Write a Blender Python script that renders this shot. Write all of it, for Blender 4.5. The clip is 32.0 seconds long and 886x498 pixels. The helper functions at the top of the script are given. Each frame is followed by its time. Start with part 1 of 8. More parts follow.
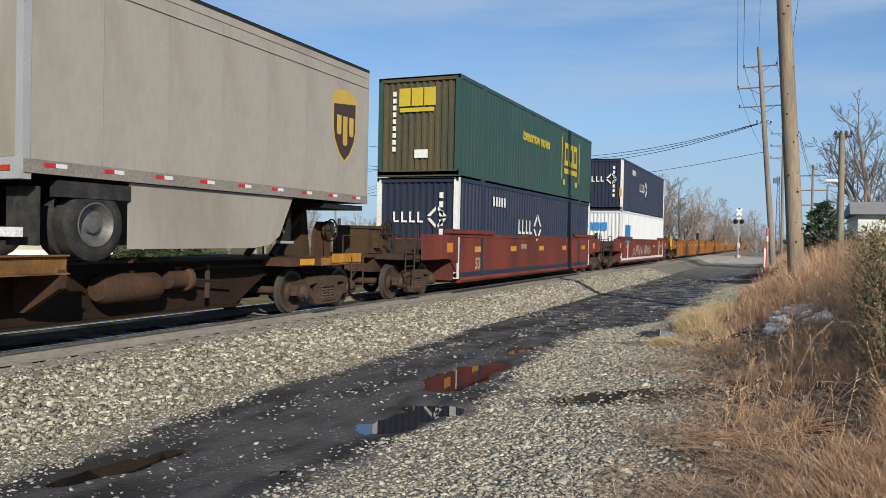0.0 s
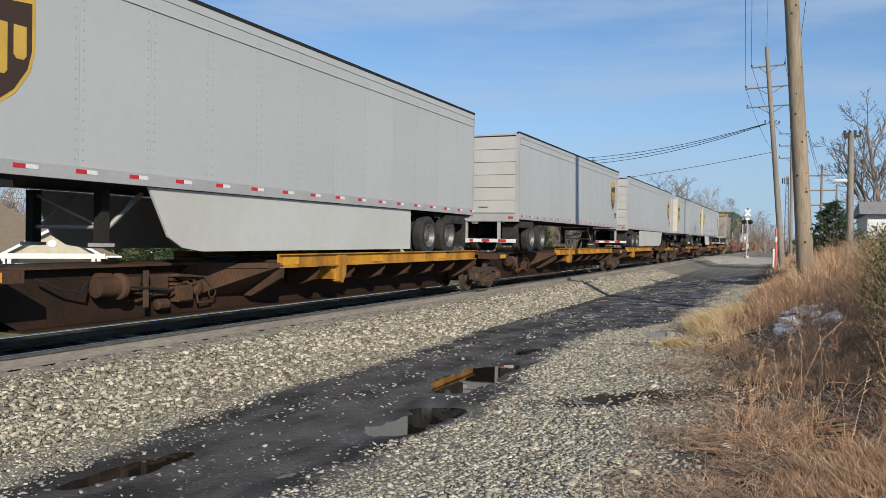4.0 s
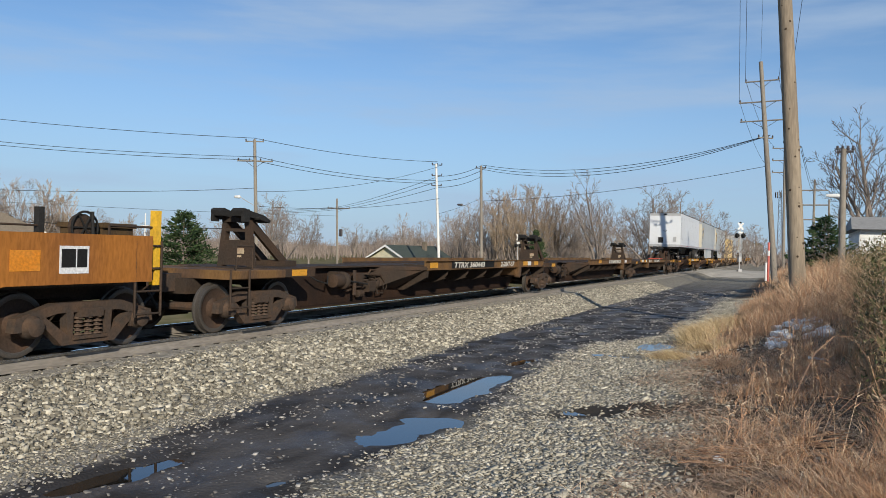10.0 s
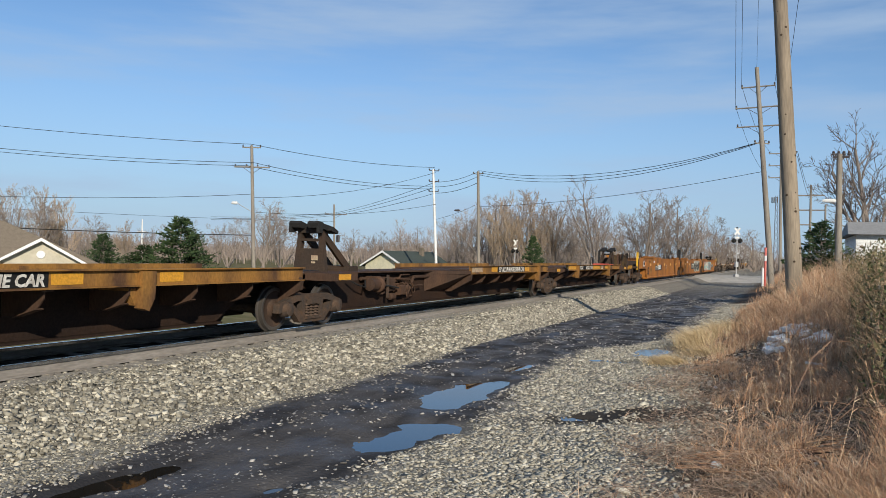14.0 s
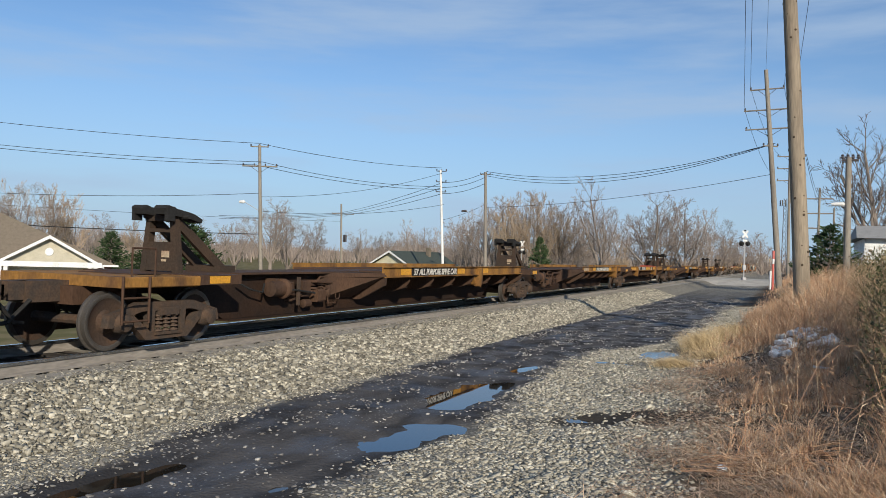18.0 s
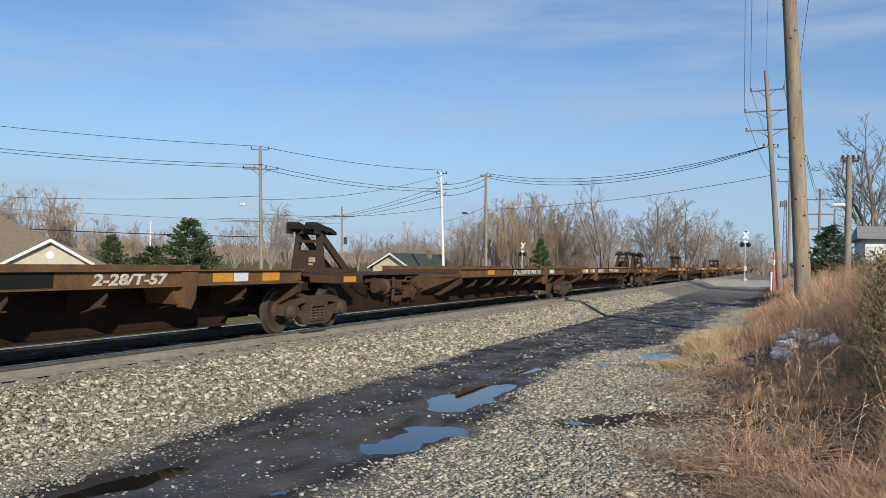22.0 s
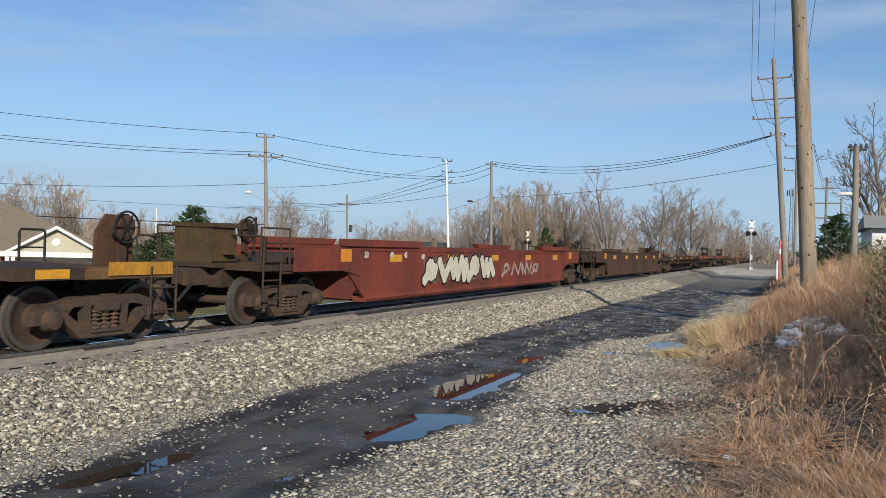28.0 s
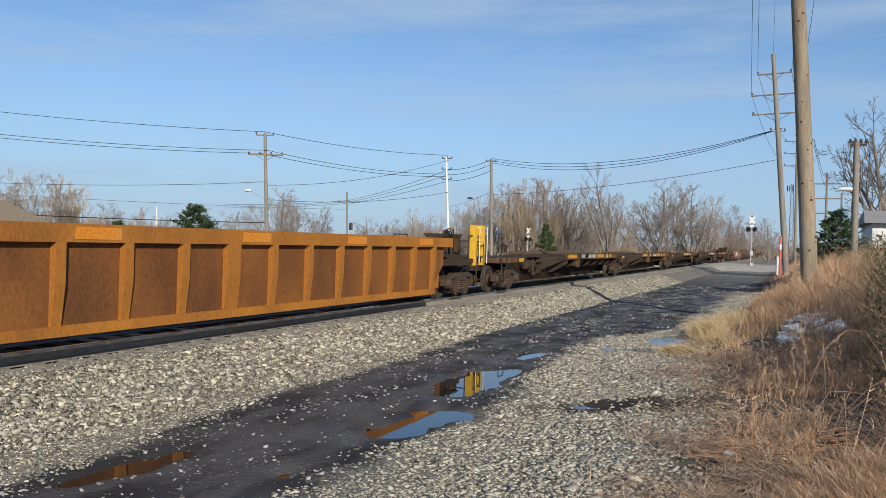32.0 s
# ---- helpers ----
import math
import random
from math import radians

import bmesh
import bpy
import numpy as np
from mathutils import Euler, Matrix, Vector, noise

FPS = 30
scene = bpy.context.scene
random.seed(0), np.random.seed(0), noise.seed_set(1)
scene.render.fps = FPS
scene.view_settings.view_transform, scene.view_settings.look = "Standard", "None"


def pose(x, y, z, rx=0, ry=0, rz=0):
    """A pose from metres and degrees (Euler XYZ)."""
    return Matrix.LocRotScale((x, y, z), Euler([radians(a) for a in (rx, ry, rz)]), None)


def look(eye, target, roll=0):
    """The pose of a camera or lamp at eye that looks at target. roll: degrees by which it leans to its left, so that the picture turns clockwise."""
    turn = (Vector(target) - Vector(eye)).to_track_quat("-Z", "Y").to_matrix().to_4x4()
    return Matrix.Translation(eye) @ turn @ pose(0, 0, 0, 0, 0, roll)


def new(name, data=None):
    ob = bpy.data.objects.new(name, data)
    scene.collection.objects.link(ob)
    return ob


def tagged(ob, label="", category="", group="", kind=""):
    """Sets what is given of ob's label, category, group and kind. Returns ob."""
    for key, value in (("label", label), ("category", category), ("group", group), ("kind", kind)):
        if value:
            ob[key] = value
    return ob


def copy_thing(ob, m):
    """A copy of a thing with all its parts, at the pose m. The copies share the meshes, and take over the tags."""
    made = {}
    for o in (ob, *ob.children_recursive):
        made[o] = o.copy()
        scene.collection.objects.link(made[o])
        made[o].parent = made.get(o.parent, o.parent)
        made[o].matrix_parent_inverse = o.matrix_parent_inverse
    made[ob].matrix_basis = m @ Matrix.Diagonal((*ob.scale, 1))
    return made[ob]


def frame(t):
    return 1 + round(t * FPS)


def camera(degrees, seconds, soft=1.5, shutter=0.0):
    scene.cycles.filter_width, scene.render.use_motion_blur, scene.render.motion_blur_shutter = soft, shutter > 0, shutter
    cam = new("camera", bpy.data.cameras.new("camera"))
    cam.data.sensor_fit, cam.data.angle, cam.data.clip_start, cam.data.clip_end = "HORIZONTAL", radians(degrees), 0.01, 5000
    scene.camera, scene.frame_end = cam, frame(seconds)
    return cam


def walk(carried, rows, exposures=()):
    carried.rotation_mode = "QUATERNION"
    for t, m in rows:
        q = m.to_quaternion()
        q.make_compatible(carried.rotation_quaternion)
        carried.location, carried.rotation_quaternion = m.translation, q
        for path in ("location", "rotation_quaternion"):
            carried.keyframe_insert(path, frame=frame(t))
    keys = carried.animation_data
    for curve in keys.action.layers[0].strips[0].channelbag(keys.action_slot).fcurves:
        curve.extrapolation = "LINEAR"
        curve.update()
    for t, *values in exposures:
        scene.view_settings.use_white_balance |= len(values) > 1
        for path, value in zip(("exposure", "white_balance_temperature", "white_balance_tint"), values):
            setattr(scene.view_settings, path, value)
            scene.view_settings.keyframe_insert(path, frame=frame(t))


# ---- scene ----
# ---- camera ----
EYE = Vector((0.0, 0.0, 2.2))
AIM = [
    (0, 23.61, -0.91, 1.17), (0.5, 23.60, -0.86, 1.13), (1, 23.63, -0.84, 1.07), (1.5, 23.72, -0.83, 0.99), (2, 23.84, -0.86, 0.91),
    (2.5, 23.97, -0.89, 0.96), (3, 24.08, -0.87, 0.91), (3.5, 24.16, -0.83, 0.88), (5.5, 24.09, -0.56, 1.07), (6, 24.07, -0.47, 1.14),
    (6.5, 24.04, -0.40, 1.24), (7, 23.96, -0.34, 1.27), (7.5, 23.87, -0.27, 1.30), (8, 23.79, -0.24, 1.35), (8.5, 23.74, -0.20, 1.42),
    (9, 23.73, -0.15, 1.52), (9.5, 23.73, -0.10, 1.60), (10, 23.72, -0.07, 1.65), (10.5, 23.70, -0.07, 1.75), (11, 23.69, -0.10, 1.81),
    (11.5, 23.66, -0.09, 1.82), (12, 23.60, -0.06, 1.81), (12.5, 23.51, 0.04, 1.79), (13, 23.46, 0.17, 1.71), (13.5, 23.46, 0.26, 1.66),
    (14, 23.53, 0.35, 1.55), (14.5, 23.64, 0.39, 1.53), (16.5, 23.88, 0.41, 1.71), (17, 23.92, 0.39, 1.80), (17.5, 23.97, 0.38, 1.90),
    (18, 24.02, 0.37, 2.02), (18.5, 24.05, 0.38, 2.05), (19, 24.09, 0.38, 2.08), (19.5, 24.13, 0.40, 1.99), (20, 24.11, 0.44, 1.87),
    (20.5, 24.05, 0.51, 1.77), (21, 23.98, 0.59, 1.64), (21.5, 23.97, 0.59, 1.71), (22, 24.07, 0.52, 1.81), (22.5, 24.21, 0.41, 1.91),
    (23, 24.32, 0.24, 2.05), (23.5, 24.43, 0.11, 2.12), (24, 24.47, 0.01, 2.12), (24.5, 24.49, -0.07, 2.13), (25, 24.48, -0.08, 2.12),
    (25.5, 24.47, -0.11, 2.11), (27.5, 24.42, -0.34, 2.02), (28, 24.41, -0.36, 1.97), (28.5, 24.41, -0.37, 1.94), (29, 24.41, -0.38, 1.86),
    (29.5, 24.43, -0.38, 1.77), (30, 24.45, -0.39, 1.72), (30.5, 24.46, -0.40, 1.65), (31, 24.45, -0.42, 1.63), (31.5, 24.43, -0.49, 1.66),
    (32, 24.43, -0.56, 1.69),
]

EXPOSURES = [(0.0, 0.0), (3.5, 0.02), (5.0, -0.08), (5.5, -0.12), (6.0, -0.1), (6.7, -0.06), (7.3, -0.1), (8.0, -0.2), (8.5, -0.14), (9.0, -0.07), (10.0, -0.04),
             (12.5, 0.0), (32.0, 0.0)]


def aim(yaw, pitch, roll):
    a, b = radians(yaw), radians(pitch)
    ahead = Vector((-math.sin(a) * math.cos(b), math.cos(a) * math.cos(b), math.sin(b)))
    return look(EYE, EYE + ahead * 10, roll)


cam = camera(58.8, 32.0, soft=0.6, shutter=0.0)
walk(cam, [(t, aim(a, b, c)) for t, a, b, c in AIM], EXPOSURES)

# ---- light ----
SUN_TO = Vector((0.585, -0.70, 0.41)).normalized()
world = bpy.data.worlds.new("sky")
scene.world = world
world.use_nodes = True
wn, wl = world.node_tree.nodes, world.node_tree.links
wn.clear()
sky = wn.new("ShaderNodeTexSky")
sky.sky_type, sky.sun_disc = "NISHITA", False
sky.sun_elevation, sky.sun_rotation = radians(24), radians(140)
sky.altitude, sky.air_density, sky.dust_density, sky.ozone_density = 100, 0.9, 0.0, 2.6
bg = wn.new("ShaderNodeBackground")
bg.inputs["Strength"].default_value = 0.108
wout = wn.new("ShaderNodeOutputWorld")
coord, parts_of, horizon = wn.new("ShaderNodeTexCoord"), wn.new("ShaderNodeSeparateXYZ"), wn.new("ShaderNodeMapRange")
wl.new(coord.outputs["Generated"], parts_of.inputs[0])
# pale blue haze low down
horizon.interpolation_type = "SMOOTHSTEP"
horizon.inputs["From Min"].default_value, horizon.inputs["From Max"].default_value = -0.06, 0.30
horizon.inputs["To Min"].default_value, horizon.inputs["To Max"].default_value = 0.95, 0.0
wl.new(parts_of.outputs["Z"], horizon.inputs["Value"])
dim = wn.new("ShaderNodeMix")
dim.data_type = "RGBA"
dim.inputs[7].default_value = (3.0, 4.25, 6.05, 1)
wl.new(horizon.outputs[0], dim.inputs[0])
# the clear winter blue overhead
tint = wn.new("ShaderNodeMix")
tint.data_type, tint.blend_type = "RGBA", "MULTIPLY"
tint.inputs[0].default_value, tint.inputs[7].default_value = 1.0, (0.86, 1.0, 1.11, 1)
wl.new(sky.outputs[0], tint.inputs[6])
wl.new(tint.outputs[2], dim.inputs[6])
# thin high cloud, in long streaks
stretch, cloud, veil = wn.new("ShaderNodeMapping"), wn.new("ShaderNodeTexNoise"), wn.new("ShaderNodeMapRange")
stretch.inputs["Scale"].default_value, stretch.inputs["Rotation"].default_value = (1.6, 1.6, 11.0), (0.06, 0.08, 0.0)
wl.new(coord.outputs["Generated"], stretch.inputs["Vector"])
wl.new(stretch.outputs[0], cloud.inputs["Vector"])
cloud.inputs["Scale"].default_value, cloud.inputs["Detail"].default_value, cloud.inputs["Roughness"].default_value = 1.3, 7, 0.55
veil.interpolation_type = "SMOOTHSTEP"
veil.inputs["From Min"].default_value, veil.inputs["From Max"].default_value = 0.43, 0.72
veil.inputs["To Max"].default_value = 0.7
wl.new(cloud.outputs["Fac"], veil.inputs["Value"])
veiled = wn.new("ShaderNodeMix")
veiled.data_type = "RGBA"
veiled.inputs[7].default_value = (3.7, 4.9, 6.6, 1)
wl.new(veil.outputs[0], veiled.inputs[0])
wl.new(dim.outputs[2], veiled.inputs[6])
wl.new(veiled.outputs[2], bg.inputs[0])
wl.new(bg.outputs[0], wout.inputs[0])
sun_data = bpy.data.lights.new("sun", "SUN")
sun_data.energy, sun_data.angle, sun_data.color = 4.7, radians(0.53), (1.0, 0.91, 0.76)
sun = new("sun", sun_data)
sun.matrix_world = look(SUN_TO * 200, (0, 0, 0))

# ---- materials ----


def mat(name, base, rough=0.8, metal=0.0, spots=None, amount=0.4, scale=2.0, grain=30.0, bump=0.15, stretch=(1, 1, 1), vary=0.0, swing=0.19):
    """Base colour with grain and a second colour in large stains; bump from the grain."""
    m = bpy.data.materials.new(name)
    m.use_nodes = True
    n, l = m.node_tree.nodes, m.node_tree.links
    bsdf = n["Principled BSDF"]
    bsdf.inputs["Roughness"].default_value, bsdf.inputs["Metallic"].default_value = rough, metal
    bsdf.inputs["Specular IOR Level"].default_value = 0.4 if rough < 0.6 else 0.12
    co = n.new("ShaderNodeTexCoord")
    mp = n.new("ShaderNodeMapping")
    mp.inputs["Scale"].default_value = stretch
    l.new(co.outputs["Object"], mp.inputs["Vector"])
    big, fine = n.new("ShaderNodeTexNoise"), n.new("ShaderNodeTexNoise")
    big.inputs["Scale"].default_value, big.inputs["Detail"].default_value = scale, 6
    fine.inputs["Scale"].default_value, fine.inputs["Detail"].default_value = grain, 4
    for tex in (big, fine):
        l.new(mp.outputs[0], tex.inputs["Vector"])
    ramp = n.new("ShaderNodeMapRange")
    ramp.inputs["From Min"].default_value, ramp.inputs["From Max"].default_value = 0.42, 0.68
    ramp.inputs["To Max"].default_value = amount
    l.new(big.outputs["Fac"], ramp.inputs["Value"])
    mix = n.new("ShaderNodeMix")
    mix.data_type = "RGBA"
    mix.inputs[6].default_value = (*base, 1)
    mix.inputs[7].default_value = (*(spots or [c * 0.6 for c in base]), 1)
    l.new(ramp.outputs[0], mix.inputs[0])
    gain = n.new("ShaderNodeMapRange")
    gain.inputs["From Min"].default_value, gain.inputs["From Max"].default_value = 0.3, 0.7
    gain.inputs["To Min"].default_value, gain.inputs["To Max"].default_value = 1 - swing, 1 + swing
    l.new(fine.outputs["Fac"], gain.inputs["Value"])
    mul = n.new("ShaderNodeVectorMath")
    mul.operation = "SCALE"
    l.new(mix.outputs[2], mul.inputs[0])
    l.new(gain.outputs[0], mul.inputs["Scale"])
    last = mul
    if vary:
        info = n.new("ShaderNodeObjectInfo")
        mr = n.new("ShaderNodeMapRange")
        mr.inputs["To Min"].default_value, mr.inputs["To Max"].default_value = 1 - vary, 1 + vary
        l.new(info.outputs["Random"], mr.inputs["Value"])
        last = n.new("ShaderNodeVectorMath")
        last.operation = "SCALE"
        l.new(mul.outputs[0], last.inputs[0])
        l.new(mr.outputs[0], last.inputs["Scale"])
    l.new(last.outputs[0], bsdf.inputs["Base Color"])
    if bump:
        b = n.new("ShaderNodeBump")
        b.inputs["Strength"].default_value, b.inputs["Distance"].default_value = bump, 0.02
        l.new(fine.outputs["Fac"], b.inputs["Height"])
        l.new(b.outputs[0], bsdf.inputs["Normal"])
    return m


M = {
    "brown": mat("brown_car_paint", (0.088, 0.050, 0.032), 0.75, spots=(0.042, 0.029, 0.023), amount=0.7, scale=1.2, stretch=(1, 1, 0.4)),
    "darkbrown": mat("dark_car_paint", (0.048, 0.036, 0.028), 0.75, spots=(0.085, 0.05, 0.031), amount=0.6, scale=1.5),
    "yellow": mat("weathered_yellow_paint", (0.50, 0.25, 0.035), 0.65, spots=(0.16, 0.075, 0.03), amount=0.9, scale=2.2, stretch=(1, 1, 0.35)),
    "oldyellow": mat("old_yellow_paint", (0.30, 0.15, 0.04), 0.7, spots=(0.09, 0.05, 0.03), amount=1.0, scale=1.8, stretch=(1, 1, 0.5)),
    "orange": mat("orange_car_paint", (0.36, 0.14, 0.03), 0.7, spots=(0.17, 0.07, 0.03), amount=0.8, scale=0.8, stretch=(1, 1, 0.25)),
    "redcar": mat("red_oxide_car_paint", (0.20, 0.05, 0.035), 0.7, spots=(0.09, 0.035, 0.03), amount=0.8, scale=0.9, stretch=(1, 1, 0.3)),
    "steel": mat("polished_wheel_steel", (0.13, 0.115, 0.10), 0.5, 0.6, grain=60),
    "wheel": mat("rusty_wheel_face", (0.06, 0.042, 0.033), 0.8, spots=(0.10, 0.055, 0.032), scale=4),
    "truck": mat("truck_iron", (0.062, 0.048, 0.039), 0.8, spots=(0.12, 0.07, 0.042), amount=0.6, scale=5),
    "spring": mat("spring_steel", (0.11, 0.075, 0.055), 0.7),
    "rubber": mat("tyre_rubber", (0.03, 0.03, 0.031), 0.85, spots=(0.075, 0.07, 0.065), amount=0.6, scale=5),
    "trailer": mat("grey_trailer_side", (0.43, 0.45, 0.452), 0.5, spots=(0.37, 0.38, 0.375), amount=0.4, scale=0.35, grain=6, bump=0.0, vary=0.03, swing=0.02),
    "dirtytrailer": mat("grimy_trailer_side", (0.37, 0.34, 0.30), 0.65, spots=(0.26, 0.23, 0.195), amount=0.8, scale=0.7, grain=10, bump=0.02, stretch=(1, 1, 0.4), swing=0.05),
    "whitetrailer": mat("white_trailer_side", (0.68, 0.70, 0.72), 0.45, spots=(0.55, 0.54, 0.52), amount=0.3, scale=0.5, grain=6, bump=0.0, swing=0.02),
    "cream": mat("cream_trailer_end", (0.64, 0.59, 0.47), 0.55, spots=(0.45, 0.40, 0.30), scale=1.0, bump=0.02, swing=0.05),
    "alu": mat("aluminium_rail", (0.44, 0.44, 0.44), 0.5, 0.2, spots=(0.33, 0.32, 0.31), swing=0.06, bump=0.03),
    "black": mat("black_underframe", (0.028, 0.027, 0.026), 0.75),
    "white": mat("white_paint", (0.75, 0.75, 0.73), 0.6, spots=(0.55, 0.52, 0.46), scale=2),
    "red": mat("red_paint", (0.45, 0.05, 0.03), 0.6),
    "beige": mat("beige_container_steel", (0.62, 0.46, 0.22), 0.55, spots=(0.52, 0.36, 0.16), amount=0.5, scale=0.7, bump=0.03, swing=0.05),
    "green": mat("green_container_steel", (0.030, 0.075, 0.062), 0.55, spots=(0.05, 0.085, 0.07), amount=0.6, scale=0.8, bump=0.03, swing=0.05),
    "grime": mat("brown_grimed_green", (0.10, 0.085, 0.05), 0.7, spots=(0.05, 0.065, 0.05), amount=0.8, scale=0.9, stretch=(1, 1, 0.3)),
    "navy": mat("navy_container_steel", (0.020, 0.028, 0.055), 0.5, spots=(0.035, 0.04, 0.06), amount=0.5, scale=0.8, bump=0.03, swing=0.05),
    "gold": mat("yellow_lettering", (0.55, 0.42, 0.05), 0.6, bump=0),
    "cyan": mat("blue_lettering", (0.05, 0.25, 0.55), 0.6, bump=0),
    "ballast": mat("pale_ballast_stone", (0.24, 0.222, 0.185), 0.9, spots=(0.13, 0.12, 0.10), amount=0.8, scale=6, grain=40, bump=0.5),
    "rail": mat("rail_side_rust", (0.27, 0.245, 0.215), 0.9, spots=(0.19, 0.165, 0.14), amount=0.6, scale=1.5, stretch=(1, 0.2, 1)),
    "railtop": mat("rail_head", (0.62, 0.62, 0.62), 0.16, 0.95, bump=0.02),
    "tie": mat("weathered_tie", (0.27, 0.25, 0.215), 0.9, spots=(0.13, 0.115, 0.10), stretch=(0.2, 1, 1), scale=4),
    "pole": mat("weathered_pole_wood", (0.30, 0.245, 0.18), 0.9, spots=(0.18, 0.145, 0.11), amount=0.7, scale=3, grain=25, bump=0.5, stretch=(1, 1, 0.12)),
    "polegrey": mat("grey_pole_wood", (0.27, 0.24, 0.20), 0.9, spots=(0.16, 0.14, 0.12), amount=0.6, scale=3, stretch=(1, 1, 0.12)),
    "wire": mat("cable", (0.03, 0.03, 0.032), 0.6, bump=0),
    "insulator": mat("insulator", (0.08, 0.07, 0.07), 0.4, bump=0),
    "bark": mat("bare_bark", (0.27, 0.225, 0.19), 0.9, spots=(0.20, 0.17, 0.14), amount=0.5, scale=1.5),
    "twig": mat("twigs", (0.30, 0.25, 0.215), 0.9, bump=0, vary=0.2),
    "twigtan": mat("tan_twigs", (0.40, 0.31, 0.225), 0.9, bump=0, vary=0.15),
    # near-black stone: the train's shade put into the colour
    "bedshade": mat("ballast_with_train_shade", (0.020, 0.018, 0.016), 0.9, spots=(0.04, 0.036, 0.032), scale=3, grain=45, bump=0.5),
    "snow": mat("old_snow", (0.90, 0.89, 0.86), 0.6, spots=(0.70, 0.69, 0.66), scale=8),
    "siding": mat("white_siding", (0.78, 0.78, 0.76), 0.6),
    "tan": mat("tan_siding", (0.50, 0.46, 0.36), 0.7),
    "yellowwall": mat("pale_yellow_wall", (0.62, 0.58, 0.42), 0.7),
    "shingle": mat("brown_shingles", (0.20, 0.165, 0.125), 0.9, scale=5, grain=20),
    "greenroof": mat("green_grey_roof", (0.07, 0.085, 0.075), 0.8, scale=4),
    "brick": mat("brick_wall", (0.24, 0.10, 0.07), 0.85, scale=8),
    "glass": mat("dark_window", (0.04, 0.05, 0.06), 0.1, bump=0),
    "woods": mat("far_woods", (0.15, 0.115, 0.10), 0.95, spots=(0.21, 0.165, 0.13), amount=0.8, scale=0.3, bump=0),
}
M.update({
    "amber": mat("amber_reflector", (0.62, 0.30, 0.03), 0.5, spots=(0.40, 0.19, 0.03), scale=5, bump=0),
    "ambertape": mat("orange_reflector_tape", (0.62, 0.22, 0.02), 0.5, spots=(0.55, 0.33, 0.10), scale=2, bump=0),
    "safety": mat("safety_yellow_paint", (0.72, 0.42, 0.03), 0.5, spots=(0.5, 0.28, 0.04), scale=3),
    "goldleaf": mat("gold_emblem", (0.58, 0.38, 0.07), 0.5, bump=0, swing=0.03),
    "shieldbrown": mat("brown_emblem", (0.055, 0.032, 0.022), 0.5, bump=0, swing=0.03),
    "redtape": mat("red_tape", (0.50, 0.03, 0.035), 0.4, bump=0),
    "whitetape": mat("white_tape", (0.72, 0.72, 0.72), 0.4, bump=0),
    "skirt": mat("pale_skirt", (0.50, 0.51, 0.495), 0.5, spots=(0.42, 0.40, 0.37), amount=0.5, scale=0.5, grain=6, bump=0, swing=0.03),
    "rimsteel": mat("wheel_rim_steel", (0.17, 0.165, 0.16), 0.5, 0.4, spots=(0.09, 0.085, 0.08), scale=6),
    "ink": mat("black_paint", (0.018, 0.018, 0.018), 0.6, bump=0),
    "placard": mat("grey_placard", (0.13, 0.12, 0.11), 0.6, bump=0),
    "faded": mat("faded_lettering", (0.42, 0.33, 0.22), 0.7, spots=(0.25, 0.12, 0.08), amount=0.8, scale=6, bump=0),
    "spraycream": mat("cream_spray_paint", (0.58, 0.54, 0.44), 0.6, spots=(0.40, 0.36, 0.28), scale=3, bump=0),
    "spraypale": mat("mixed_spray_paint", (0.42, 0.40, 0.34), 0.6, spots=(0.14, 0.25, 0.26), amount=1.0, scale=2.0, bump=0),
    "spraygrey": mat("grey_spray_paint", (0.34, 0.31, 0.29), 0.6, spots=(0.2, 0.13, 0.11), amount=0.9, scale=3, bump=0),
    "sprayteal": mat("teal_spray_paint", (0.10, 0.36, 0.38), 0.6, spots=(0.25, 0.42, 0.40), scale=3, bump=0),
    "brownyellow": mat("browned_yellow_paint", (0.17, 0.095, 0.04), 0.7, spots=(0.085, 0.055, 0.04), amount=1.0, scale=1.6, stretch=(1, 1, 0.5)),
    "orangeribbed": mat("orange_yellow_paint", (0.42, 0.17, 0.03), 0.65, spots=(0.24, 0.095, 0.03), amount=0.8, scale=0.7, stretch=(1, 1, 0.4)),
})


